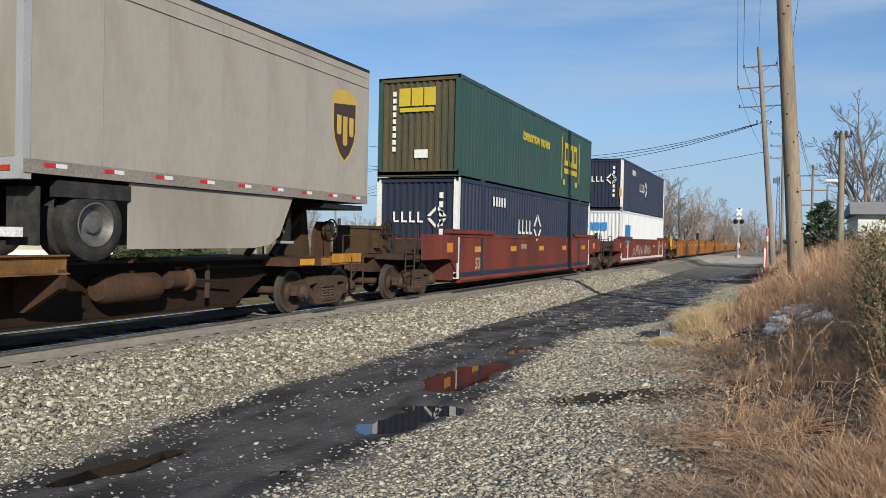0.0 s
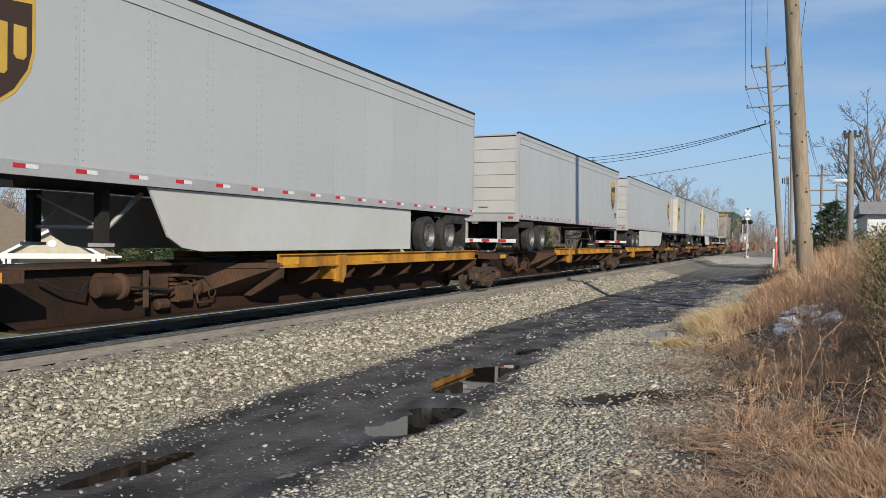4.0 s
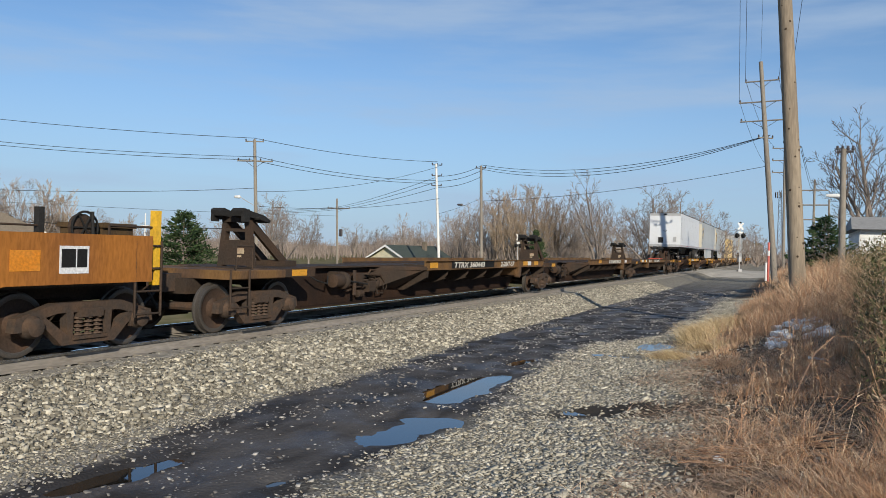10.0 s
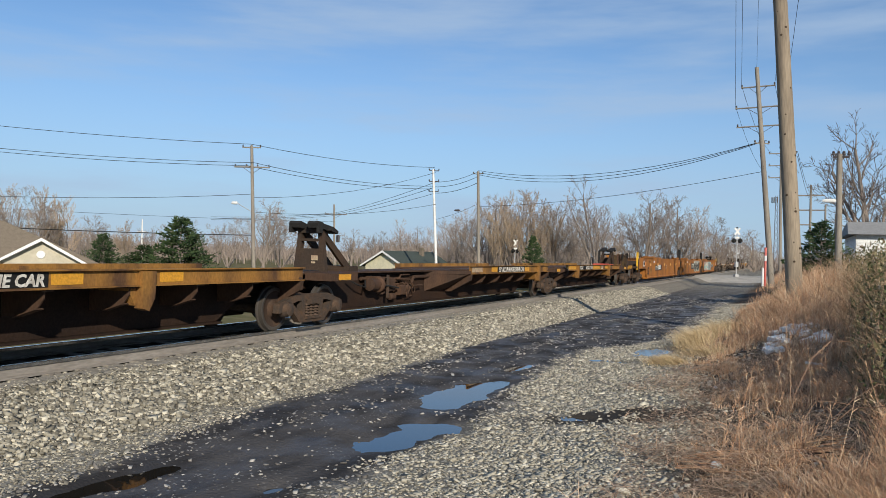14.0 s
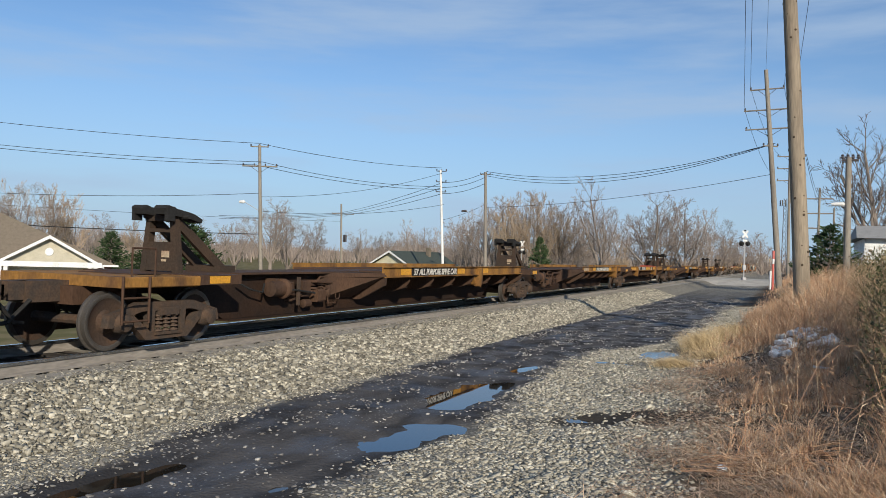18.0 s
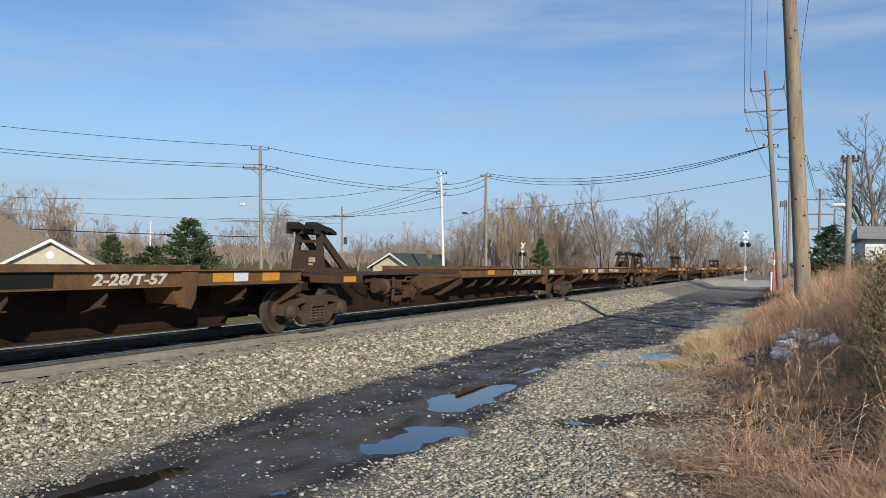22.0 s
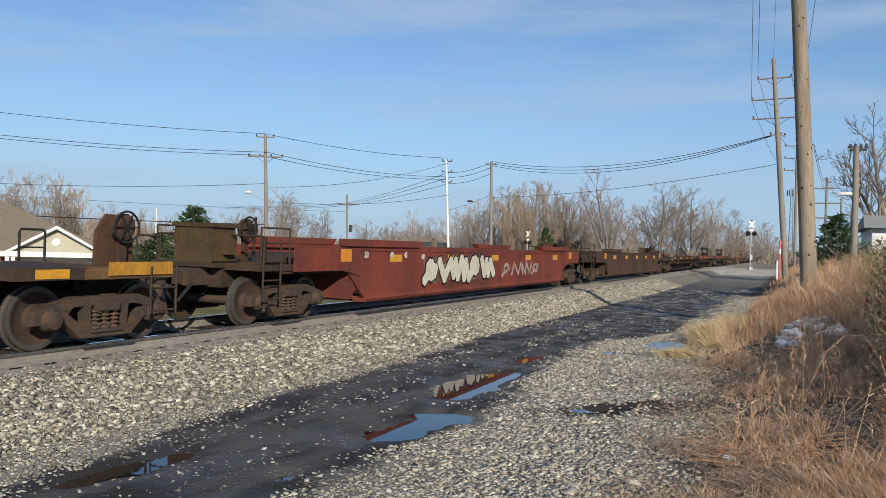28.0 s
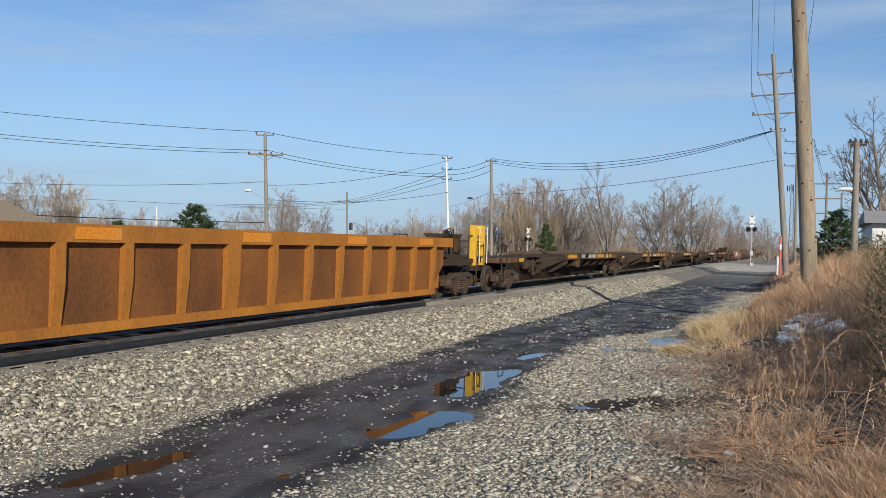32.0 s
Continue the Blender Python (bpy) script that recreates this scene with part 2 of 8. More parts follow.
def island_mat(name, dark, light, rough=0.9, middle=()):
    """Loose pieces, each with a shade of its own."""
    m = bpy.data.materials.new(name)
    m.use_nodes = True
    n, l = m.node_tree.nodes, m.node_tree.links
    bsdf = n["Principled BSDF"]
    bsdf.inputs["Roughness"].default_value, bsdf.inputs["Specular IOR Level"].default_value = rough, 0.12
    geo = n.new("ShaderNodeNewGeometry")
    ramp = n.new("ShaderNodeValToRGB")
    cols = [dark, *middle, light]
    while len(ramp.color_ramp.elements) < len(cols):
        ramp.color_ramp.elements.new(0.5)
    for i, c in enumerate(cols):
        ramp.color_ramp.elements[i].position = i / (len(cols) - 1)
        ramp.color_ramp.elements[i].color = (*c, 1)
    l.new(geo.outputs["Random Per Island"], ramp.inputs[0])
    tex = n.new("ShaderNodeTexNoise")
    tex.inputs["Scale"].default_value, tex.inputs["Detail"].default_value = 45, 3
    l.new(geo.outputs["Position"], tex.inputs["Vector"])
    mr = n.new("ShaderNodeMapRange")
    mr.inputs["From Min"].default_value, mr.inputs["From Max"].default_value = 0.3, 0.7
    mr.inputs["To Min"].default_value, mr.inputs["To Max"].default_value = 0.8, 1.2
    l.new(tex.outputs["Fac"], mr.inputs["Value"])
    mul = n.new("ShaderNodeVectorMath")
    mul.operation = "SCALE"
    l.new(ramp.outputs[0], mul.inputs[0])
    l.new(mr.outputs[0], mul.inputs["Scale"])
    l.new(mul.outputs[0], bsdf.inputs["Base Color"])
    return m


M["stone"] = island_mat("crushed_limestone", (0.12, 0.108, 0.086), (0.62, 0.57, 0.455), 0.9, ((0.21, 0.193, 0.155), (0.28, 0.257, 0.205), (0.38, 0.35, 0.28)))
M["palestone"] = island_mat("pale_gravel", (0.20, 0.182, 0.146), (0.62, 0.58, 0.48), 0.9, ((0.33, 0.302, 0.24), (0.39, 0.36, 0.288), (0.44, 0.407, 0.33)))
M["litter"] = island_mat("dead_stalks", (0.16, 0.10, 0.065), (0.72, 0.58, 0.42), 0.85, ((0.30, 0.19, 0.12), (0.46, 0.32, 0.21), (0.38, 0.30, 0.22), (0.56, 0.36, 0.24)))
M["brambleleaf"] = island_mat("bramble_leaves", (0.05, 0.055, 0.026), (0.46, 0.37, 0.24), 0.6, ((0.10, 0.11, 0.052), (0.15, 0.145, 0.07), (0.26, 0.19, 0.11)))
M["crumb"] = island_mat("stone_crumbs", (0.12, 0.11, 0.10), (0.46, 0.44, 0.40), 0.9, ((0.22, 0.21, 0.195),))
M["blade"] = island_mat("dry_grass_blades", (0.30, 0.165, 0.09), (0.82, 0.65, 0.44), 0.8, ((0.62, 0.34, 0.19), (0.45, 0.285, 0.18), (0.72, 0.46, 0.28), (0.54, 0.39, 0.27)))
M["strawblade"] = island_mat("straw_blades", (0.44, 0.32, 0.18), (0.74, 0.60, 0.38), 0.8, ((0.60, 0.46, 0.27),))
M["weed"] = island_mat("dark_weed_stems", (0.10, 0.085, 0.05), (0.54, 0.38, 0.24), 0.85, ((0.20, 0.17, 0.095), (0.34, 0.23, 0.14)))
M["cane"] = island_mat("fallen_canes", (0.20, 0.11, 0.07), (0.46, 0.30, 0.19), 0.7, ((0.32, 0.19, 0.115),))
M["bramble"] = island_mat("bramble_canes", (0.12, 0.07, 0.05), (0.33, 0.21, 0.14), 0.75)
M["farwood"] = island_mat("far_bare_woods", (0.20, 0.165, 0.145), (0.36, 0.295, 0.25), 0.95)
M["leaf"] = island_mat("evergreen_sprays", (0.016, 0.036, 0.016), (0.075, 0.11, 0.045), 0.8)
M["faderred"] = mat("faded_red_steel", (0.50, 0.085, 0.06), 0.6, spots=(0.3, 0.07, 0.05), scale=4)
M["twigdark"] = mat("dark_twigs", (0.13, 0.105, 0.09), 0.9, bump=0)
M["knot"] = mat("dark_knots", (0.07, 0.05, 0.035), 0.9, bump=0)

# brown car paint darkened: the deck's shade is put into the colour
M["sillshade"] = mat("sill_brown_with_deck_shade", (0.026, 0.017, 0.013), 0.8, spots=(0.055, 0.028, 0.016), amount=0.5, scale=1.2)
M["endbrown"] = mat("rusty_end_steel", (0.085, 0.055, 0.028), 0.8, spots=(0.05, 0.035, 0.025), amount=0.8, scale=3)
M["worntext"] = mat("worn_white_lettering", (0.62, 0.60, 0.55), 0.7, spots=(0.30, 0.25, 0.19), amount=0.8, scale=9, bump=0)
M["spraymaroon"] = mat("dark_red_spray_paint", (0.13, 0.055, 0.04), 0.7, spots=(0.22, 0.17, 0.13), amount=0.6, scale=2.5, bump=0)

M["doorgrey"] = mat("grey_trailer_door", (0.46, 0.455, 0.44), 0.55, spots=(0.38, 0.36, 0.33), scale=1.0, bump=0.02, swing=0.05)
M["rivet"] = mat("dull_rivets", (0.34, 0.345, 0.345), 0.6, bump=0)
# darker orange for ribbed walls, with the shade of the recesses painted in
M["ribpanel"] = mat("shaded_orange_panel", (0.235, 0.095, 0.028), 0.7, spots=(0.12, 0.052, 0.024), amount=0.9, scale=0.9, stretch=(1, 1, 0.5))
M["spraypink"] = mat("pink_spray_paint", (0.48, 0.20, 0.16), 0.6, spots=(0.55, 0.32, 0.26), scale=2, bump=0)
M["grimerail"] = mat("grimy_trailer_rail", (0.26, 0.235, 0.205), 0.7, spots=(0.17, 0.15, 0.13), scale=2, bump=0.02)

# ---- mesh tools ----


class Shape:
    """Collects boxes, tubes and prisms into one mesh."""

    def __init__(self):
        self.v, self.f = [], []

    def add(self, verts, faces):
        o = len(self.v)
        self.v += [tuple(p) for p in verts]
        self.f += [tuple(i + o for i in q) for q in faces]
        return self

    def box(self, x0, x1, y0, y1, z0, z1, b=0.0):
        if b:
            return self.prism([(x0 + b, z0), (x1 - b, z0), (x1, z0 + b), (x1, z1 - b), (x1 - b, z1), (x0 + b, z1), (x0, z1 - b), (x0, z0 + b)], y0, y1)
        v = [(x, y, z) for x in (x0, x1) for y in (y0, y1) for z in (z0, z1)]
        return self.add(v, [(0, 1, 3, 2), (4, 6, 7, 5), (0, 4, 5, 1), (2, 3, 7, 6), (0, 2, 6, 4), (1, 5, 7, 3)])

    def prism(self, poly, a, b, axis="y"):
        """A flat outline pushed from a to b along an axis: (x, z) for y, (y, z) for x, (x, y) for z."""
        k = len(poly)
        put = {"y": lambda p, d: (p[0], d, p[1]), "x": lambda p, d: (d, p[0], p[1]), "z": lambda p, d: (p[0], p[1], d)}[axis]
        v = [put(p, a) for p in poly] + [put(p, b) for p in poly]
        return self.add(v, [tuple(range(k))[::-1], tuple(range(k, 2 * k))] + [(i, (i + 1) % k, k + (i + 1) % k, k + i) for i in range(k)])

    def tube(self, p, q, r, r2=None, n=8, caps=True):
        p, q = Vector(p), Vector(q)
        r2 = r if r2 is None else r2
        d = (q - p).normalized()
        s = d.orthogonal().normalized()
        t = d.cross(s)
        v = []
        for c, rad in ((p, r), (q, r2)):
            v += [c + (s * math.cos(i * math.tau / n) + t * math.sin(i * math.tau / n)) * rad for i in range(n)]
        f = [(i, (i + 1) % n, n + (i + 1) % n, n + i) for i in range(n)]
        if caps:
            f += [tuple(range(n))[::-1], tuple(range(n, 2 * n))]
        return self.add(v, f)

    def pipe(self, points, radii, n=12):
        """One tube through several points."""
        pts = [Vector(q) for q in points]
        v = []
        for i, c in enumerate(pts):
            d = (pts[min(i + 1, len(pts) - 1)] - pts[max(i - 1, 0)]).normalized()
            s = d.cross(Vector((0.31, 0.95, 0.05))).normalized()
            t = d.cross(s)
            r = radii[i] if isinstance(radii, (list, tuple)) else radii
            v += [c + (s * math.cos(k * math.tau / n) + t * math.sin(k * math.tau / n)) * r for k in range(n)]
        m = len(pts)
        f = [(i * n + k, i * n + (k + 1) % n, (i + 1) * n + (k + 1) % n, (i + 1) * n + k) for i in range(m - 1) for k in range(n)]
        f += [tuple(range(n))[::-1], tuple(range((m - 1) * n, m * n))]
        return self.add(v, f)

    def lathe(self, profile, centre, axis="x", n=20, caps=True):
        """Rings of (offset along the axis, radius)."""
        cx, cy, cz = centre
        v = []
        for d, r in profile:
            for i in range(n):
                a = i * math.tau / n
                c, s = r * math.cos(a), r * math.sin(a)
                v.append({"x": (cx + d, cy + c, cz + s), "y": (cx + c, cy + d, cz + s), "z": (cx + c, cy + s, cz + d)}[axis])
        f = []
        for k in range(len(profile) - 1):
            f += [(k * n + i, k * n + (i + 1) % n, (k + 1) * n + (i + 1) % n, (k + 1) * n + i) for i in range(n)]
        if caps:
            f += [tuple(range(n))[::-1], tuple(range((len(profile) - 1) * n, len(profile) * n))]
        return self.add(v, f)

    def mesh(self, name, material, smooth=False):
        me = bpy.data.meshes.new(name)
        me.from_pydata(self.v, [], self.f)
        bm = bmesh.new()
        bm.from_mesh(me)
        bmesh.ops.recalc_face_normals(bm, faces=bm.faces)
        bm.to_mesh(me)
        bm.free()
        if smooth:
            me.shade_smooth()
            me.set_sharp_from_angle(angle=radians(40))
        me.materials.append(M[material] if isinstance(material, str) else material)
        return me


def raw_mesh(name, verts, faces, material):
    me = bpy.data.meshes.new(name)
    me.from_pydata(verts, [], faces)
    me.materials.append(M[material] if isinstance(material, str) else material)
    return me


def part(name, shape, material, parent, label="", smooth=False, at=None):
    me = shape.mesh(name, material, smooth) if isinstance(shape, Shape) else shape
    ob = new(name, me)
    ob.parent = parent
    if at is not None:
        ob.matrix_basis = at
    if label:
        tagged(ob, label)
    return ob


def thing(name, m, label, category, group="", kind=""):
    return tagged(put(new(name), m), label, category, group, kind)


def put(ob, m):
    ob.matrix_basis = m
    return ob


def single(name, shape, material, label, category, group="", kind="", smooth=False, m=None):
    ob = new(name, shape.mesh(name, material, smooth) if isinstance(shape, Shape) else shape)
    if m is not None:
        ob.matrix_basis = m
    return tagged(ob, label, category, group, kind)


# ---- ground ----
TRACK_X, RAIL_Z = -9.81, 0.63
FAR_Z = -1.5
rng = np.random.default_rng(5)


def smooth(k):
    k = min(1.0, max(0.0, k))
    return k * k * (3 - 2 * k)


LANE = 0.08


def ballast_z(x):
    """Shoulder and slope of the track bed."""
    if x < -8.45:
        return 0.42
    return 0.42 * (1 - smooth((x + 8.45) / 1.9))


EDGE_Y, EDGE_X = (0, 6.6, 9.6, 12.3, 15.7, 20.7, 28, 60, 110), (-0.75, -0.95, -0.95, -1.3, -1.8, -2.05, -1.65, -2.0, -2.8)


def brush_edge(y):
    return float(np.interp(y, EDGE_Y, EDGE_X))


def lane_edges(y):
    """Where the dark dirt of the lane begins and ends across it."""
    return (-5.95 - 0.45 * smooth((y - 5) / 3) - 0.65 * smooth((y - 13) / 7), -3.62 - 0.6 * smooth((y - 10) / 5) + 1.5 * smooth((y - 17.5) / 4))


def bank(x, y):
    """Height of the ground: lane, track bed, lower field beyond, brush bank on the other side."""
    if x < -13.2:
        return -1.5 * smooth((-13.2 - x) / 7.0) + 0.02
    if x < -6.2:
        return 0.02 + (LANE - 0.02) * smooth((x + 7.0) / 0.6)
    if x < -3.9:
        return LANE
    z = LANE + 0.32 * smooth((x + 3.9) / 4.6)
    e = brush_edge(max(0, y)) + 0.2
    if x > e:
        z += 0.85 * smooth((x - e) / 4.0)
    return z


PUDDLES = [  # middle, half widths, shear
    (-4.04, 8.2, 0.30, 0.85, 0.06), (-4.0, 8.85, 0.42, 0.42, 0.0), (-4.50, 11.0, 0.34, 1.05, 0.02), (-4.42, 12.1, 0.32, 0.8, 0.12), (-2.45, 18.2, 0.30, 0.75, 0.1),
    (-2.75, 16.1, 0.48, 0.15, 0.0), (-4.15, 5.85, 0.09, 0.16, 0.0), (-4.62, 14.4, 0.12, 0.5, 0.1), (-2.35, 9.9, 0.16, 0.10, 0), (-5.5, 5.4, 0.16, 0.55, 0.1)]


def dip(x, y):
    d = 0.0
    for cx, cy, rx, ry, turn in PUDDLES:
        ux, uy = x - cx - turn * (y - cy), y - cy
        q = (ux / rx) ** 2 + (uy / ry) ** 2
        if q < 6:
            d = max(d, 0.085 * math.exp(-q * 0.7) * (1 + 0.5 * noise.noise(Vector((x * 3.1, y * 3.1, 40)))))
    return d


def ground_z(x, y):
    z = bank(x, y)
    if -6.8 < x < 9 and 0 < y < 60:
        wob = 0.030 * noise.noise(Vector((x * 0.9, y * 0.5, 0))) + 0.022 * noise.noise(Vector((x * 2.6, y * 2.1, 5))) + 0.01 * noise.noise(Vector((x * 7, y * 6, 9)))
        z += wob - dip(x, y)
    return z


def ground_sheet():
    xs = [-3000, -1200, -500, -250, -120, -80, -60, -45, -33, -26, -22, -20, -18.5, -17, -15.5, -14.3, -13.2, -12, -9.0, -8, -7.2]
    x = -6.8
    while x < 6:
        xs.append(round(x, 2))
        x += 0.085 if -6.3 < x < -1.5 else 0.16
    xs += [6.5, 7, 8, 9, 11, 14, 20, 30, 50, 90, 200, 500, 1200, 3000]
    ys = [-3000, -1000, -300, -100, -40, -15, -5, 0, 1.5]
    y = 3.0
    while y < 40:
        ys.append(round(y, 2))
        y += 0.10 if y < 14 else 0.2 if y < 21 else 0.45
    ys += [42, 45, 50, 56, 62, 70, 80, 95, 115, 140, 180, 240, 320, 450, 700, 1200, 3000]
    v = [(xx, yy, ground_z(xx, yy)) for yy in ys for xx in xs]
    w = len(xs)
    f = [(j * w + i, j * w + i + 1, (j + 1) * w + i + 1, (j + 1) * w + i) for j in range(len(ys) - 1) for i in range(w - 1)]
    return v, f


def ground_material():
    m = bpy.data.materials.new("gravel_and_wet_dirt")
    m.use_nodes = True
    n, l = m.node_tree.nodes, m.node_tree.links
    bsdf = n["Principled BSDF"]
    geo = n.new("ShaderNodeNewGeometry")
    sep = n.new("ShaderNodeSeparateXYZ")
    l.new(geo.outputs["Position"], sep.inputs[0])

    def noise_tex(scale, detail=5, stretch=None):
        t = n.new("ShaderNodeTexNoise")
        t.inputs["Scale"].default_value, t.inputs["Detail"].default_value = scale, detail
        if stretch:
            mp = n.new("ShaderNodeMapping")
            mp.inputs["Scale"].default_value = stretch
            l.new(geo.outputs["Position"], mp.inputs["Vector"])
            l.new(mp.outputs[0], t.inputs["Vector"])
        else:
            l.new(geo.outputs["Position"], t.inputs["Vector"])
        return t.outputs["Fac"]

    def math_node(op, a, b=None, clamp=False):
        k = n.new("ShaderNodeMath")
        k.operation, k.use_clamp = op, clamp
        for i, val in enumerate((a, b)):
            if val is None:
                continue
            if isinstance(val, (int, float)):
                k.inputs[i].default_value = val
            else:
                l.new(val, k.inputs[i])
        return k.outputs[0]

    def ramp(val, lo, hi):
        k = n.new("ShaderNodeMapRange")
        k.interpolation_type = "SMOOTHSTEP"
        k.inputs["From Min"].default_value, k.inputs["From Max"].default_value = lo, hi
        l.new(val, k.inputs["Value"])
        return k.outputs[0]

    def mix(fac, a, b):
        k = n.new("ShaderNodeMix")
        k.data_type = "RGBA"
        l.new(fac, k.inputs[0])
        for i, val in ((6, a), (7, b)):
            if isinstance(val, tuple):
                k.inputs[i].default_value = (*val, 1)
            else:
                l.new(val, k.inputs[i])
        return k.outputs[2]

    fine = noise_tex(38, 3)
    cell = n.new("ShaderNodeTexVoronoi")
    cell.inputs["Scale"].default_value = 26
    l.new(geo.outputs["Position"], cell.inputs["Vector"])
    stone = mix(ramp(cell.outputs["Distance"], 0.22, 0.60), (0.40, 0.375, 0.31), (0.15, 0.14, 0.118))
    stone = mix(math_node("MULTIPLY", ramp(noise_tex(3.0), 0.45, 0.70), 0.6), stone, (0.30, 0.28, 0.235))
    mud = mix(ramp(noise_tex(2.2, 6, (1, 0.35, 1)), 0.4, 0.62), (0.085, 0.080, 0.078), (0.038, 0.036, 0.036))
    # pale crumbs of stone left in the dirt
    crumb = n.new("ShaderNodeTexVoronoi")
    crumb.inputs["Scale"].default_value = 15
    l.new(geo.outputs["Position"], crumb.inputs["Vector"])
    few = math_node("MULTIPLY", math_node("LESS_THAN", crumb.outputs["Distance"], 0.20), ramp(noise_tex(1.1, 4), 0.44, 0.62))
    mud = mix(few, mud, (0.30, 0.29, 0.27))
    y_at = sep.outputs["Y"]
    near_edge = math_node("ADD", math_node("MULTIPLY", ramp(y_at, 5.0, 8.0), 0.45), math_node("MULTIPLY", ramp(y_at, 13.0, 20.0), 0.65))
    ragged = math_node("ADD", math_node("MULTIPLY", math_node("SUBTRACT", noise_tex(1.6, 4), 0.5), 0.7), math_node("MULTIPLY", math_node("SUBTRACT", noise_tex(9.0, 4), 0.5), 0.35))
    left = ramp(math_node("ADD", math_node("ADD", sep.outputs["X"], near_edge), ragged), -6.05, -5.85)
    far_edge = math_node("SUBTRACT", math_node("MULTIPLY", ramp(y_at, 10.0, 15.0), 0.6), math_node("MULTIPLY", ramp(y_at, 17.5, 21.5), 1.5))
    right = ramp(math_node("ADD", math_node("ADD", sep.outputs["X"], far_edge), math_node("MULTIPLY", ragged, 1.3)), -3.85, -3.35)
    lane = math_node("MULTIPLY", math_node("MULTIPLY", left, math_node("SUBTRACT", 1.0, right)), math_node("SUBTRACT", 1.0, ramp(y_at, 42.0, 75.0)))
    # fine grey gravel along the foot of the ballast
    stone = mix(math_node("MULTIPLY", math_node("SUBTRACT", 1.0, left), math_node("LESS_THAN", sep.outputs["X"], -5.5)), stone, mix(ramp(fine, 0.35, 0.65), (0.20, 0.186, 0.158), (0.33, 0.31, 0.265)))
    col = mix(lane, stone, mud)
    brush = ramp(math_node("ADD", math_node("ADD", sep.outputs["X"], math_node("MULTIPLY", ramp(y_at, 9.5, 20.0), 1.4)), math_node("MULTIPLY", ragged, 1.6)), -1.35, -0.55)
    col = mix(brush, col, mix(ramp(noise_tex(4.0), 0.4, 0.6), (0.065, 0.05, 0.037), (0.17, 0.125, 0.085)))
    # damp dirt showing through the gravel
    dx = math_node("DIVIDE", math_node("ADD", sep.outputs["X"], 1.8), 1.2)
    dy = math_node("DIVIDE", math_node("SUBTRACT", math_node("ADD", sep.outputs["Y"], math_node("MULTIPLY", sep.outputs["X"], -0.3)), 10.54), 0.62)
    away = math_node("ADD", math_node("MULTIPLY", dx, dx), math_node("MULTIPLY", dy, dy))
    away = math_node("ADD", away, math_node("MULTIPLY", math_node("SUBTRACT", noise_tex(3.0, 5), 0.5), 2.2))
    col = mix(math_node("SUBTRACT", 1.0, ramp(away, 0.3, 1.4)), col, (0.055, 0.047, 0.038))
    field = ramp(math_node("MULTIPLY", sep.outputs["X"], -1.0), 15.5, 18.0)
    col = mix(field, col, mix(ramp(noise_tex(0.6), 0.4, 0.6), (0.13, 0.12, 0.05), (0.20, 0.165, 0.085)))
    l.new(col, bsdf.inputs["Base Color"])
    wet = math_node("MULTIPLY", lane, ramp(noise_tex(1.3, 5), 0.40, 0.66))
    rough = math_node("SUBTRACT", 0.92, math_node("MULTIPLY", wet, 0.45))
    l.new(rough, bsdf.inputs["Roughness"])
    l.new(math_node("ADD", 0.1, math_node("MULTIPLY", wet, 0.35)), bsdf.inputs["Specular IOR Level"])
    b = n.new("ShaderNodeBump")
    b.inputs["Strength"].default_value, b.inputs["Distance"].default_value = 0.3, 0.03
    l.new(math_node("ADD", fine, math_node("MULTIPLY", cell.outputs["Distance"], -1.2)), b.inputs["Height"])
    l.new(b.outputs[0], bsdf.inputs["Normal"])
    return m


M["ground"] = ground_material()
ground = tagged(new("ground", raw_mesh("ground", *ground_sheet(), "ground")), "gravel ground with a wet dark dirt lane beside the track", "ground", kind="structure")
ground.data.shade_smooth()


def water_material():
    m = bpy.data.materials.new("puddle_water")
    m.use_nodes = True
    n, l = m.node_tree.nodes, m.node_tree.links
    bsdf = n["Principled BSDF"]
    bsdf.inputs["Base Color"].default_value = (0.02, 0.018, 0.015, 1)
    bsdf.inputs["Roughness"].default_value = 0.02
    bsdf.inputs["IOR"].default_value = 1.7
    tex, b = n.new("ShaderNodeTexNoise"), n.new("ShaderNodeBump")
    tex.inputs["Scale"].default_value = 6
    b.inputs["Strength"].default_value, b.inputs["Distance"].default_value = 0.03, 0.01
    l.new(tex.outputs["Fac"], b.inputs["Height"])
    l.new(b.outputs[0], bsdf.inputs["Normal"])
    return m


M["water"] = water_material()
WATER = [(-4.05, 8.4, 0.85, 1.3, 0.03), (-4.47, 11.6, 0.8, 1.85, 0.05)] + [(cx, cy, rx * 1.9, ry * 1.9, turn) for cx, cy, rx, ry, turn in PUDDLES[4:]]
for cx, cy, rx, ry, turn in WATER:
    k = 40
    ring = [(cx + turn * ry * math.sin(i * math.tau / k) + rx * math.cos(i * math.tau / k), cy + ry * math.sin(i * math.tau / k), bank(cx, cy) - 0.040) for i in range(k)]
    single("puddle", Shape().add(ring, [tuple(range(k))]), "water", "shallow rain puddle in the dirt lane reflecting the sky", "puddle", "puddles in the lane", "structure")

